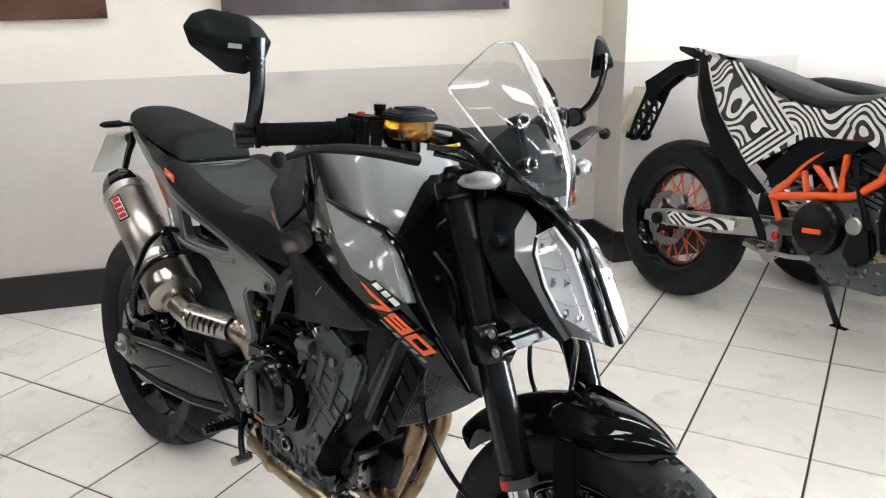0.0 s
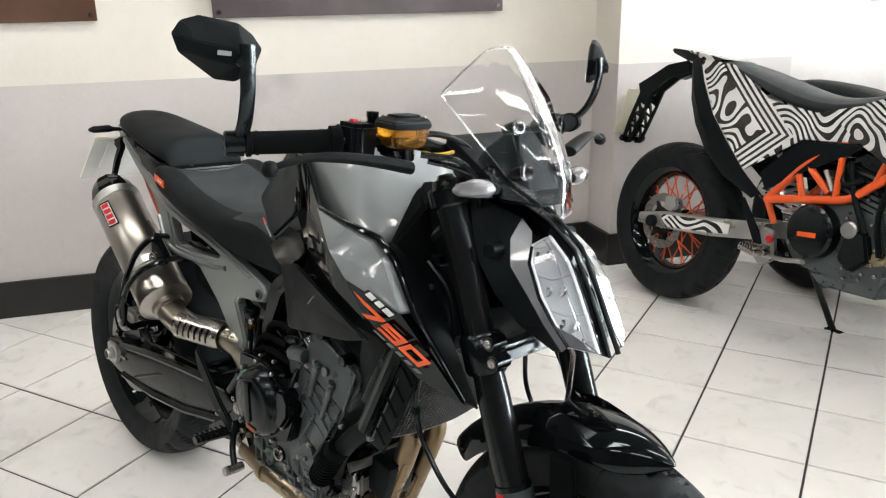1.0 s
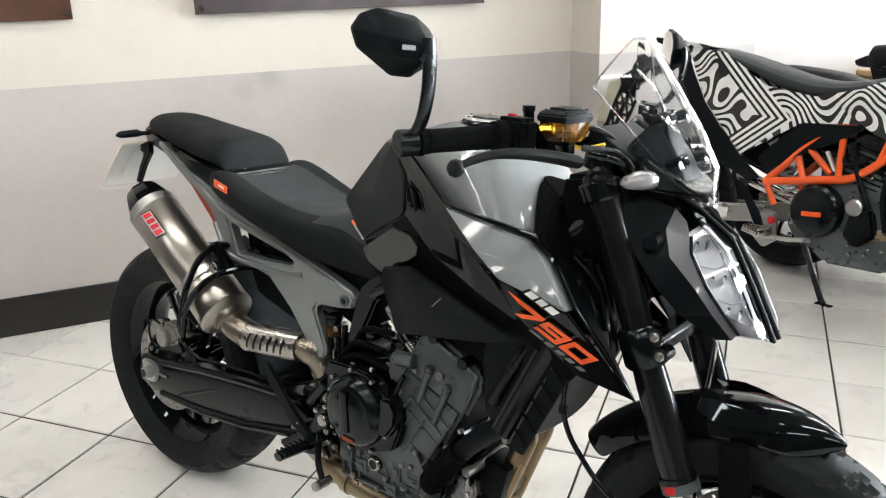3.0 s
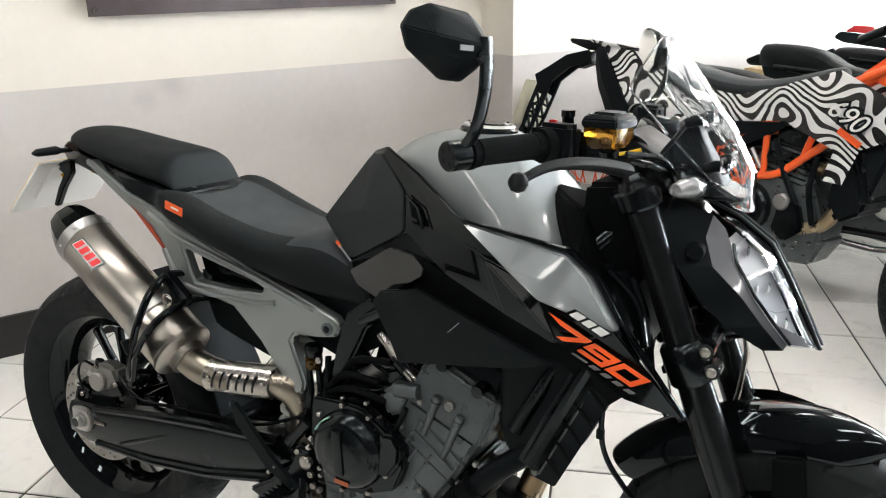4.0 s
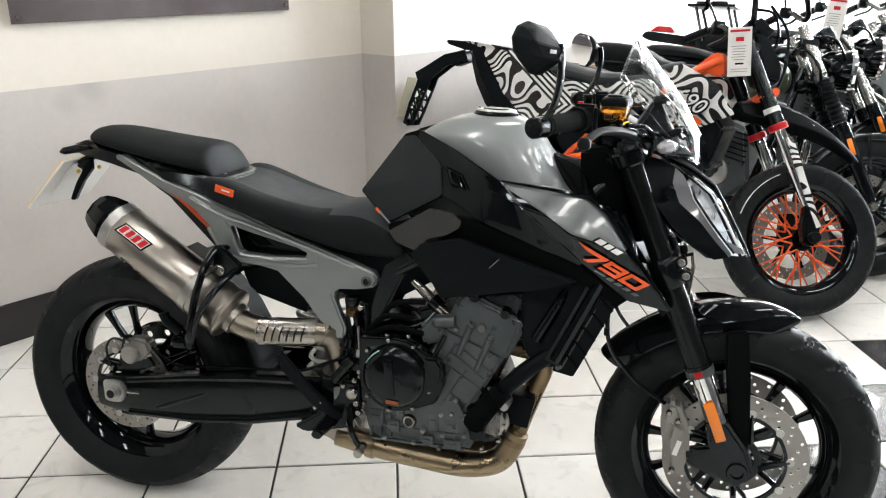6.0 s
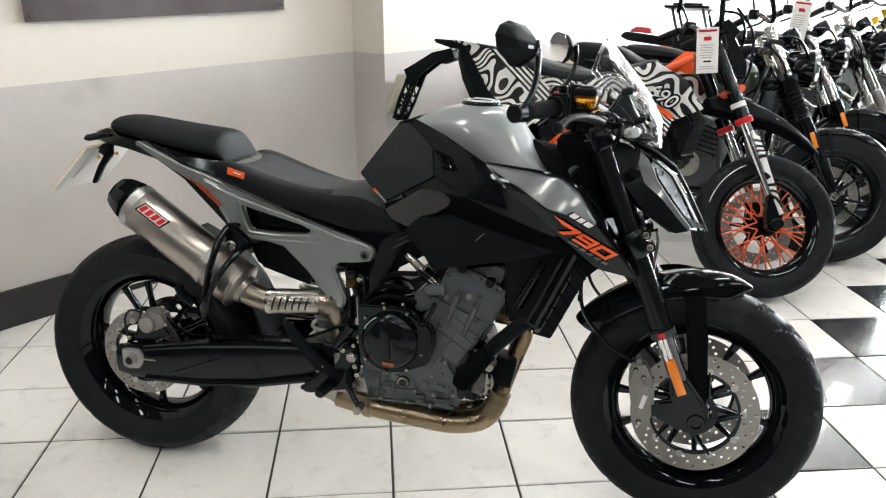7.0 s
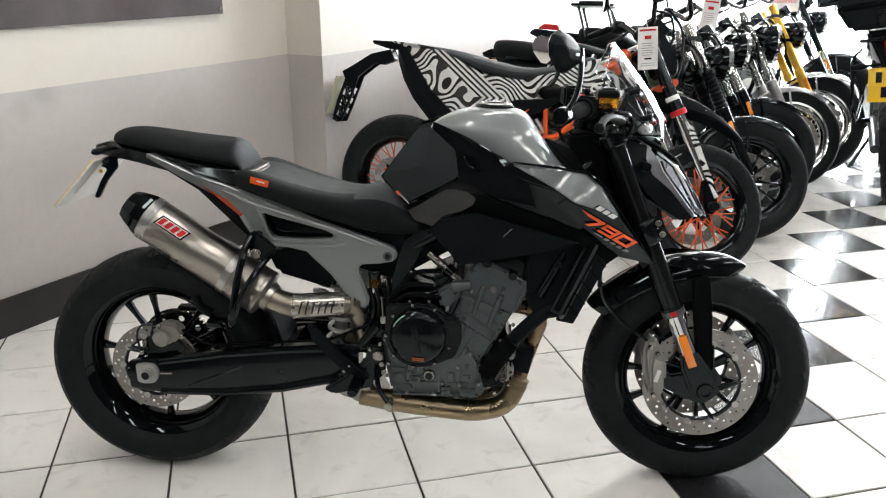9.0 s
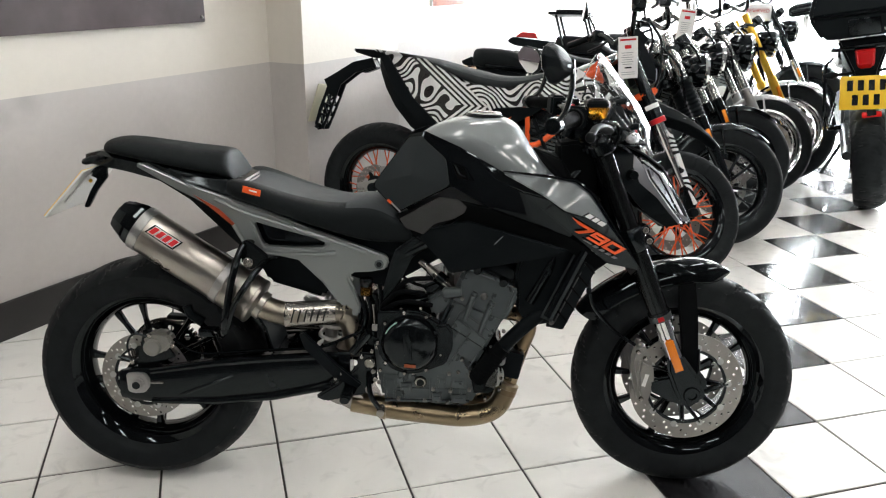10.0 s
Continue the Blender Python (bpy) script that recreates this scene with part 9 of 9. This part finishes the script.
        part("mirror_stalk", tube(rounded([ms, ms + Vector((-0.01, -s * 0.05, 0.09)), ms + Vector((-0.015, -s * 0.10, 0.15))], 0.04), 0.006, 8), M_SATIN_BLACK, bar, "mirror stalk")
        mc = ms + Vector((-0.015, -s * 0.115, 0.17))
        mh = part("mirror", lathe([(0.0, 0.022), (0.035, 0.016), (0.052, 0.004), (0.054, -0.004), (0.0, -0.005)], 24, "X", at=Matrix.Translation(mc) @ pose(0, 0, 0, 0, 6, s * 12)), M_SATIN_BLACK, bar, "round mirror")
        part("mirror_glass", lathe([(0.0, -0.0066), (0.048, -0.006)], 24, "X", at=Matrix.Translation(mc) @ pose(0, 0, 0, 0, 6, s * 12)), M_MIRROR, mh, "mirror glass")
    steer([o_ for o_ in t.children if not o_.name.startswith("rear_wheel")], ax_f + Vector((-0.399, 0, 0.69)), -dn, turned)
    # tank, seat, engine, frame
    rows = []
    for x, w, zt, zb in ((-0.16, 0.06, 0.82, 0.74), (-0.08, 0.115, 0.88, 0.73), (0.04, 0.138, 0.925, 0.72), (0.18, 0.142, 0.935, 0.72), (0.28, 0.120, 0.915, 0.74), (0.34, 0.070, 0.87, 0.78)):
        rows.append((x, [(0, zt), (w * 0.6, zt - 0.012), (w, (zt + zb) / 2 + 0.01), (w * 0.75, zb), (0, zb)]))
    tk = soften(part("fuel_tank", loft(rings_xyz(rows)), tank_mat, t, "fuel tank", 60), 2)
    part("fuel_cap", lathe([(0, 0.012), (0.028, 0.012), (0.032, 0.004), (0.032, -0.02)], 20, "Z", at=pose(0.15, 0, 0.935)), M_CHROME, tk, "filler cap")
    rows = []
    for x, w, zt, zb in ((-0.90, 0.085, 0.845 + step, 0.79), (-0.86, 0.105, 0.860 + step, 0.77), (-0.66, 0.118, 0.852 + step, 0.76), (-0.56, 0.122, 0.838 + step * 0.7, 0.75), (-0.50, 0.125, 0.812, 0.74), (-0.32, 0.125, 0.796, 0.72), (-0.18, 0.095, 0.812, 0.72), (-0.12, 0.07, 0.81, 0.735)):
        rows.append((x, [(0, zt), (w * 0.7, zt - 0.005), (w, zt - 0.028), (w * 0.95, zb), (0, zb)]))
    soften(part("seat", loft(rings_xyz(rows)), seat_mat or M_SEAT, t, "black seat", 60), 1)
    eng = part("engine", hull([(x, y, z) for x, z, h in ((-0.22, 0.42, 0.14), (-0.16, 0.28, 0.13), (0.12, 0.25, 0.12), (0.24, 0.36, 0.12), (0.20, 0.60, 0.11), (0.05, 0.66, 0.10), (-0.16, 0.56, 0.11)) for y in (-h, h)], 0.02), M_ENGINE, t, "dark engine")
    part("engine_cover", lathe([(0, -0.165), (0.06, -0.165), (0.075, -0.155), (0.08, -0.10)], 32, at=pose(-0.08, 0, 0.42)), M_SATIN_BLACK, eng, "round engine cover")
    for k in range(6):
        part("cooling_fin", box(0.16, 0.25, 0.006, (0.13, 0, 0.47 + 0.024 * k), 0.001, (0, 14, 0)), M_SATIN_BLACK, eng)
    for s in (1, -1):
        part("frame_tube", tube(rounded([(0.38, -s * 0.03, 0.88), (0.30, -s * 0.10, 0.55), (0.22, -s * 0.12, 0.28), (-0.20, -s * 0.13, 0.27), (-0.25, -s * 0.12, 0.50), (-0.30, -s * 0.11, 0.76), (-0.80, -s * 0.09, 0.79)], 0.06), 0.015, 10), M_SATIN_BLACK, t, "black frame tube")
        part("rear_shock", tube([(-0.50, -s * 0.14, 0.77), (-0.66, -s * 0.14, 0.40)], [0.022, 0.022], 12), M_CHROME if s == 1 else M_SATIN_BLACK, t, "rear shock")
        part("swingarm", tube([(-0.24, -s * 0.11, 0.36), (-0.74, -s * 0.12, 0.305 + tall)], [0.022, 0.020], 10), M_SATIN_BLACK, t, "swingarm")
        part("header_pipe", tube(rounded([(0.20, -s * 0.06, 0.56), (0.30, -s * 0.07, 0.50), (0.29, -s * 0.09, 0.30), (0.10, -s * 0.13, 0.21), (-0.30, -s * 0.15, 0.24)], 0.07), 0.020, 12), M_CHROME, t, "exhaust pipe")
    part("silencer", tube([(-0.28, -0.155, 0.24), (-0.34, -0.16, 0.26), (-0.85, -0.17, 0.38), (-0.88, -0.17, 0.388)], [0.02, 0.042, 0.045, 0.036], 18), M_CHROME, t, "exhaust silencer")
    part("tail_lamp", hull([(x, s * y, z) for s in (-1, 1) for x, y, z in ((-0.98, 0.03, 0.815), (-0.90, 0.06, 0.845), (-0.88, 0.06, 0.79), (-0.96, 0.03, 0.79))], 0.006), M_RED_LENS if red else M_PLASTIC, t, "red tail lamp" if red else "dark tail piece")
    if red:
        part("tail_tip", hull([(x, s * y, z) for s in (-1, 1) for x, y, z in ((-1.26, 0.03, 0.862), (-1.22, 0.05, 0.895), (-0.86, 0.08, 0.86), (-0.86, 0.08, 0.80), (-1.20, 0.04, 0.835))], 0.008), M_PLASTIC, t, "black tail tip")
        part("upper_lamp", hull([(x, s * y, z) for s in (-1, 1) for x, y, z in ((-1.20, 0.03, 0.895), (-1.15, 0.045, 0.930), (-1.05, 0.045, 0.925), (-1.03, 0.05, 0.885))], 0.006), M_RED_LENS, t, "red lamp on the tail")
    part("side_panel", hull([(x, s * y, z) for s in (-1, 1) for x, y, z in ((-0.46, 0.115, 0.74), (-0.12, 0.13, 0.74), (-0.10, 0.13, 0.60), (-0.34, 0.125, 0.56), (-0.48, 0.11, 0.66))], 0.012), M_PLASTIC if tank_mat != M_GLOSS_BLACK else M_GLOSS_BLACK, t, "black side panel")
    part("tail_panel", hull([(x, s * y, z) for s in (-1, 1) for x, y, z in ((-0.46, 0.10, 0.745), (-0.88, 0.075, 0.80), (-0.84, 0.08, 0.72), (-0.56, 0.095, 0.66))], 0.010), M_PLASTIC, t, "black tail panel")
    part("battery_box", box(0.20, 0.16, 0.26, (-0.26, 0, 0.60), 0.012), M_PLASTIC, t, "black battery box")
    part("radiator", box(0.035, 0.22, 0.24, (0.36, 0, 0.58), 0.004, (0, -18, 0)), M_SATIN_BLACK, t, "black radiator")
    for s in (1, -1):
        part("engine_side", lathe([(0, -0.150), (0.045, -0.150), (0.062, -0.140), (0.066, -0.08)], 24, at=pose(0.08, 0, 0.40, 0, 0, 0 if s == 1 else 180)), M_ALLOY, eng, "alloy engine cover")
        part("horn", lathe([(0, -0.02), (0.03, -0.02), (0.034, 0.0), (0.02, 0.02)], 18, "X", at=pose(0.40, -s * 0.07, 0.80)), M_SATIN_BLACK, t, "black horn")
    if rack:
        part("rack_plate", box(0.30, 0.24, 0.018, (-0.80, 0, 1.06), 0.006), M_PLASTIC, t, "black luggage rack plate")
        part("rack_rib", box(0.20, 0.20, 0.02, (-0.80, 0, 1.078), 0.008), M_SATIN_BLACK, t)
        for s in (1, -1):
            for x in (-0.90, -0.70):
                part("rack_leg", tube([(x, -s * 0.09, 1.05), (x + 0.07, -s * 0.10, 0.84)], 0.010, 8), M_SATIN_BLACK, t, "rack leg")
    rows = []
    for dgr in (60, 80, 100, 120, 140):
        aa = radians(dgr)
        rows.append([(ax_r.x + (R + e) * math.cos(aa), q * 0.085, ax_r.z + (R + e) * math.sin(aa)) for q, e in ((-1, 0.0), (-0.7, 0.022), (0, 0.03), (0.7, 0.022), (1, 0.0))])
    part("rear_mudguard", skin(rows, 0.004), fm, t, "rear mudguard", 60)
    for k, pts in enumerate((((0.36, -0.10, 0.98), (0.46, -0.13, 0.90), (0.50, -0.10, 0.70)), ((0.34, -0.08, 1.0), (0.50, -0.05, 1.02), (0.55, -0.03, 0.92)), ((0.36, 0.12, 0.98), (0.47, 0.12, 0.92), (0.44, 0.08, 0.76)))):
        part("cable", tube(rounded(pts, 0.06), 0.006, 8), M_SATIN_BLACK, t, "black cable")
    return t


ROW_YAW = -34.0
parked("scrambler_motorcycle", "dark green scrambler motorcycle with chrome fork and rubber gaiters", (3.38, 0.99), ROW_YAW, 8, M_GREEN, gaiters=True)
parked("roadster_motorcycle", "black roadster motorcycle with chrome fork and polished mudguard", (3.80, 1.49), ROW_YAW, 8, M_GLOSS_BLACK, fender_mat=M_GLOSS_BLACK, lamp_r=0.10, step=0.045)
parked("retro_motorcycle", "black retro motorcycle with large headlamp, wire wheels and bright fork", (4.22, 1.82), ROW_YAW, 8, M_GLOSS_BLACK, wheel="wire", wheel_mat=M_CHROME, fender_mat=M_ALLOY, lamp_r=0.115, reflector=False, fork_low=M_ALLOY)
parked("gold_fork_motorcycle", "white motorcycle with gold fork tubes, wire wheels and black rack", (4.615, 2.11), ROW_YAW, 8, M_WHITE_PLASTIC, fork="gold", wheel="wire", wheel_mat=M_CHROME, fender_mat=M_CHROME, tall=0.02, fork_low=M_GOLD, red=True, step=0.06, rack=True)
parked("far_motorcycle", "tall black and white motorcycle with wire wheels", (5.42, 2.95), ROW_YAW, 8, M_WHITE_PLASTIC, fork="black", wheel="wire", fender_mat=M_SATIN_BLACK, tall=0.03)
price_tag((3.41, 1.51, 1.160), -22, 0.085, 0.19, 6)

sign = thing("hanging_sign", pose(4.70, 2.71, 1.07, 0, 0, -22), "white reserved sign with red lettering hung on a handlebar", "sign")
part("board", box(0.19, 0.004, 0.115, (0, 0, 0), 0.002), M_CARD, sign)
part("lettering", lettering("RESERVED", 0.036, pose(0, -0.0035, 0.01, 90, 0, 0), 0.0006), M_RED, sign, "red lettering", 0)

# ---- touring motorcycle seen from behind ----
AYAW = 50.0
ad = Vector((math.cos(radians(AYAW)), math.sin(radians(AYAW)), 0))
ao = Vector((4.680, 1.370, 0)) + ad * 0.78
adv = thing("touring_motorcycle", pose(ao.x, ao.y, 0, -10, 0, AYAW), "tall touring motorcycle with black top box and yellow plate", "motorcycle")
cast_wheel(adv, (-0.78, 0, 0.325), 0.325, 0.094, 0.222, [(-1, -0.095)], 0.12, 10, 240, "rear_wheel", label="black rear wheel with treaded tyre", plain=True)
cast_wheel(adv, (0.78, 0, 0.335), 0.335, 0.058, 0.245, [(-1, -0.07), (1, 0.07)], 0.15, 10, 110, "front_wheel", grooves=False, plain=True)
part("top_box", hull([(x, s * y, z) for s in (-1, 1) for x, y, z in ((-1.02, 0.215, 1.030), (-0.60, 0.225, 1.030), (-0.56, 0.285, 1.16), (-0.62, 0.25, 1.32), (-0.98, 0.24, 1.32), (-1.05, 0.282, 1.16))], 0.02), M_PLASTIC, adv, "black hard top box")
part("box_seam", hull([(x, s * y, z) for s in (-1, 1) for x, y, z in ((-1.056, 0.274, 1.155), (-0.555, 0.280, 1.155), (-1.056, 0.274, 1.168), (-0.555, 0.280, 1.168))], 0.002), M_SATIN_BLACK, adv, "box seam")
part("box_panel", box(0.012, 0.16, 0.09, (-1.036, 0, 1.085), 0.01, (0, -8, 0)), M_SATIN_BLACK, adv, "raised panel on the box")
part("box_lock", bolt((-1.045, -0.10, 1.06), 0.009, 0.008, (-1, 0, 0)), M_STEEL, adv)
for s in (1, -1):
    part("rack_tube", tube(rounded([(-0.60, -s * 0.16, 0.96), (-0.98, -s * 0.17, 0.97), (-1.02, -s * 0.05, 0.97)], 0.05), 0.009, 8), M_SATIN_BLACK, adv, "black luggage rack tube")
    part("pannier_rail", tube(rounded([(-0.62, -s * 0.17, 0.90), (-0.95, -s * 0.21, 0.88), (-0.98, -s * 0.22, 0.62), (-0.80, -s * 0.21, 0.50), (-0.50, -s * 0.17, 0.60)], 0.06), 0.011, 8), M_SATIN_BLACK, adv, "black pannier rail")
    part("rear_indicator", tube([(-0.93, -s * 0.05, 0.83), (-0.95, -s * 0.14, 0.83), (-0.955, -s * 0.17, 0.83), (-0.96, -s * 0.22, 0.83)], [0.008, 0.009, 0.022, 0.012], 12), M_PLASTIC, adv, "black indicator")
    part("swingarm", tube([(-0.20, -s * 0.12, 0.40), (-0.80, -s * 0.115, 0.325)], [0.035, 0.028], 12), M_ENGINE, adv, "grey swingarm")
    part("fork_leg", tube([(0.44, -s * 0.10, 1.06), (0.78, -s * 0.10, 0.30)], 0.027, 14), M_SATIN_BLACK, adv, "fork leg")
    part("grip", tube([(0.27, -s * 0.42, 1.16), (0.34, -s * 0.28, 1.17)], 0.018, 10), M_PLASTIC, adv, "grip")
    part("hand_guard", hull([(x, -s * y, z) for x, y, z in ((0.30, 0.45, 1.13), (0.30, 0.45, 1.20), (0.44, 0.40, 1.12), (0.44, 0.40, 1.22), (0.46, 0.27, 1.13), (0.46, 0.27, 1.21))], 0.008), M_PLASTIC, adv, "black hand guard")
    part("foot_peg", tube([(-0.30, -s * 0.14, 0.42), (-0.31, -s * 0.22, 0.42)], 0.014, 10), M_SATIN_BLACK, adv, "footrest")
part("rack_plate", box(0.34, 0.26, 0.012, (-0.82, 0, 0.978), 0.004), M_SATIN_BLACK, adv, "black rack plate")
part("tail_unit", hull([(x, s * y, z) for s in (-1, 1) for x, y, z in ((-0.93, 0.14, 1.02), (-0.94, 0.075, 0.975), (-0.96, 0.065, 0.83), (-0.60, 0.12, 0.95), (-0.55, 0.12, 0.85), (-0.90, 0.06, 0.77))], 0.012), M_PLASTIC, adv, "black tail unit")
part("tail_lamp", hull([(-0.955, s * y, z) for s in (-1, 1) for y, z in ((0.056, 0.960), (0.048, 0.87), (0.030, 0.845))] + [(-0.985, s * y, z) for s in (-1, 1) for y, z in ((0.046, 0.95), (0.040, 0.88))], 0.006), M_RED_LENS, adv, "red tail lamp")
aplate = part("number_plate", box(0.004, 0.265, 0.185, (0, 0, 0), 0.002), M_YELLOW, adv, "yellow number plate with plain dark bars", at=pose(-1.055, 0.005, 0.727, 4, 10, 0))
for r_, n_ in ((0.040, 4), (-0.040, 3)):
    for k in range(n_):
        part("plate_bar", box(0.001, 0.030, 0.058, (-0.0026, (n_ - 1) * 0.027 - k * 0.054, r_)), M_SATIN_BLACK, aplate)
part("plate_bracket", hull([(x, s * y, z) for s in (-1, 1) for x, y, z in ((-0.93, 0.04, 0.80), (-1.05, 0.10, 0.74), (-1.04, 0.10, 0.70), (-0.95, 0.04, 0.72))], 0.006), M_PLASTIC, adv, "black plate bracket")
part("red_reflector", box(0.006, 0.10, 0.032, (-1.040, -0.02, 0.600), 0.003, (0, 10, 0)), M_RED_LENS, adv, "red reflector below the plate")
part("reflector_arm", box(0.02, 0.05, 0.06, (-1.03, -0.02, 0.620), 0.003, (0, 10, 0)), M_PLASTIC, adv)
part("seat", hull([(x, s * y, z) for s in (-1, 1) for x, y, z in ((-0.62, 0.13, 0.96), (-0.60, 0.14, 0.88), (-0.10, 0.13, 0.87), (-0.05, 0.11, 0.82), (-0.30, 0.15, 0.89))], 0.02), M_SEAT, adv, "black seat")
part("fuel_tank", hull([(x, s * y, z) for s in (-1, 1) for x, y, z in ((-0.08, 0.11, 0.90), (0.05, 0.15, 1.03), (0.30, 0.18, 1.03), (0.42, 0.15, 0.90), (0.30, 0.20, 0.75), (0.0, 0.14, 0.76))], 0.03), M_ALLOY, adv, "grey fuel tank")
part("engine", hull([(x, y, z) for x, z, h in ((-0.22, 0.45, 0.14), (-0.16, 0.28, 0.13), (0.14, 0.27, 0.13), (0.26, 0.40, 0.20), (0.22, 0.60, 0.16), (-0.1, 0.68, 0.11)) for y in (-h, h)], 0.02), M_ENGINE, adv, "grey engine")
part("wind_screen", skin([[(0.50 - 0.05 * k, y, 1.06 + 0.11 * k) for y in (-0.16, -0.1, 0, 0.1, 0.16)] for k in range(4)], 0.004), M_SCREEN, adv, "clear wind screen")
part("silencer", tube([(-0.30, -0.16, 0.40), (-0.38, -0.19, 0.46), (-0.88, -0.22, 0.62), (-0.90, -0.22, 0.63)], [0.025, 0.055, 0.055, 0.045], 20), M_STEEL, adv, "steel silencer")
part("handlebar", tube(rounded([(0.26, -0.43, 1.155), (0.36, -0.20, 1.18), (0.42, -0.07, 1.12), (0.42, 0.07, 1.12), (0.36, 0.20, 1.18), (0.26, 0.43, 1.155)], 0.05), 0.012, 10), M_SATIN_BLACK, adv, "black handlebar")
part("chain", tube([(-0.78, 0.09, 0.425), (-0.25, 0.09, 0.42), (-0.25, 0.09, 0.34), (-0.78, 0.09, 0.225)], 0.010, 6), M_STEEL, adv, "chain")
part("side_stand", tube([(-0.05, 0.12, 0.30), (0.05, 0.30, 0.02)], 0.012, 8), M_SATIN_BLACK, adv, "side stand")

# ---- framed panels on the walls ----
def wall_panel(name, u0, u1, z0, z1, v, mat, label):
    w, h = u1 - u0, z1 - z0
    c = uv((u0 + u1) / 2, v, (z0 + z1) / 2)
    t = thing(name, pose(*c, 0, 0, 45), label, "sign")
    part("panel", box(w, 0.008, h, (0, -0.014, 0), 0.002), mat, t)
    for sx_ in (-1, 1):
        for sz_ in (-1, 1):
            part("stand_off", tube([(sx_ * (w / 2 - 0.022), 0.012, sz_ * (h / 2 - 0.022)), (sx_ * (w / 2 - 0.022), -0.024, sz_ * (h / 2 - 0.022))], 0.009, 12), M_STEEL, t, "steel stand-off screw")
    return t


wall_panel("wall_sign", 0.515, 1.708, 1.130, 1.75, V1 + 0.012, M_SIGN, "dark tinted acrylic wall panel on steel stand-offs")
wall_panel("wall_sign", -0.95, 0.100, 1.132, 1.75, V1 + 0.012, M_SIGN_BROWN, "dark brown acrylic wall panel on steel stand-offs")

# ---- wooden ledge against the wall ----
ledge = thing("wall_ledge", pose(*uv(3.98, V2 + 0.075, 0.735), 0, 0, 45), "pale wooden ledge fixed along the white wall", "shelf")
part("board", box(0.46, 0.15, 0.028, (0, 0, -0.014), 0.003), M_WOOD, ledge)
part("batten", box(0.46, 0.022, 0.05, (0, 0.06, -0.053), 0.002), M_WOOD, ledge)
can = thing("grip_roll", pose(*uv(3.88, V2 + 0.085, 0.735 + 0.024), 0, 0, 30), "black rubber roll with a chrome end on the ledge", "spare part")
part("roll", tube([(-0.06, 0, 0), (-0.056, 0, 0), (0.03, 0, 0), (0.034, 0, 0)], [0.018, 0.024, 0.024, 0.02], 20), M_PLASTIC, can)
part("end_cap", tube([(0.034, 0, 0), (0.04, 0, 0), (0.062, 0, 0), (0.066, 0, 0)], [0.018, 0.022, 0.021, 0.012], 20), M_CHROME, can, "chrome end cap")
part("band", tube([(-0.045, 0, 0), (-0.035, 0, 0)], 0.0245, 20), M_RED, can, "red band")
picture = thing("wall_picture", pose(*uv(3.96, V2 + 0.006, 1.40), 0, 0, 45), "colourful picture board high on the white wall", "picture")
M_PICTURE = material("faded_red_print", (0.45, 0.16, 0.11), 0.4, vary=0.8, blotch=9, grain=40)
part("board", box(1.05, 0.010, 0.52, (0, 0, 0), 0.002), M_PICTURE, picture)
for sx_ in (-1, 1):
    part("edge", box(0.012, 0.016, 0.52, (sx_ * 0.525, -0.002, 0), 0.002), M_WHITE_PLASTIC, picture, "white edging")
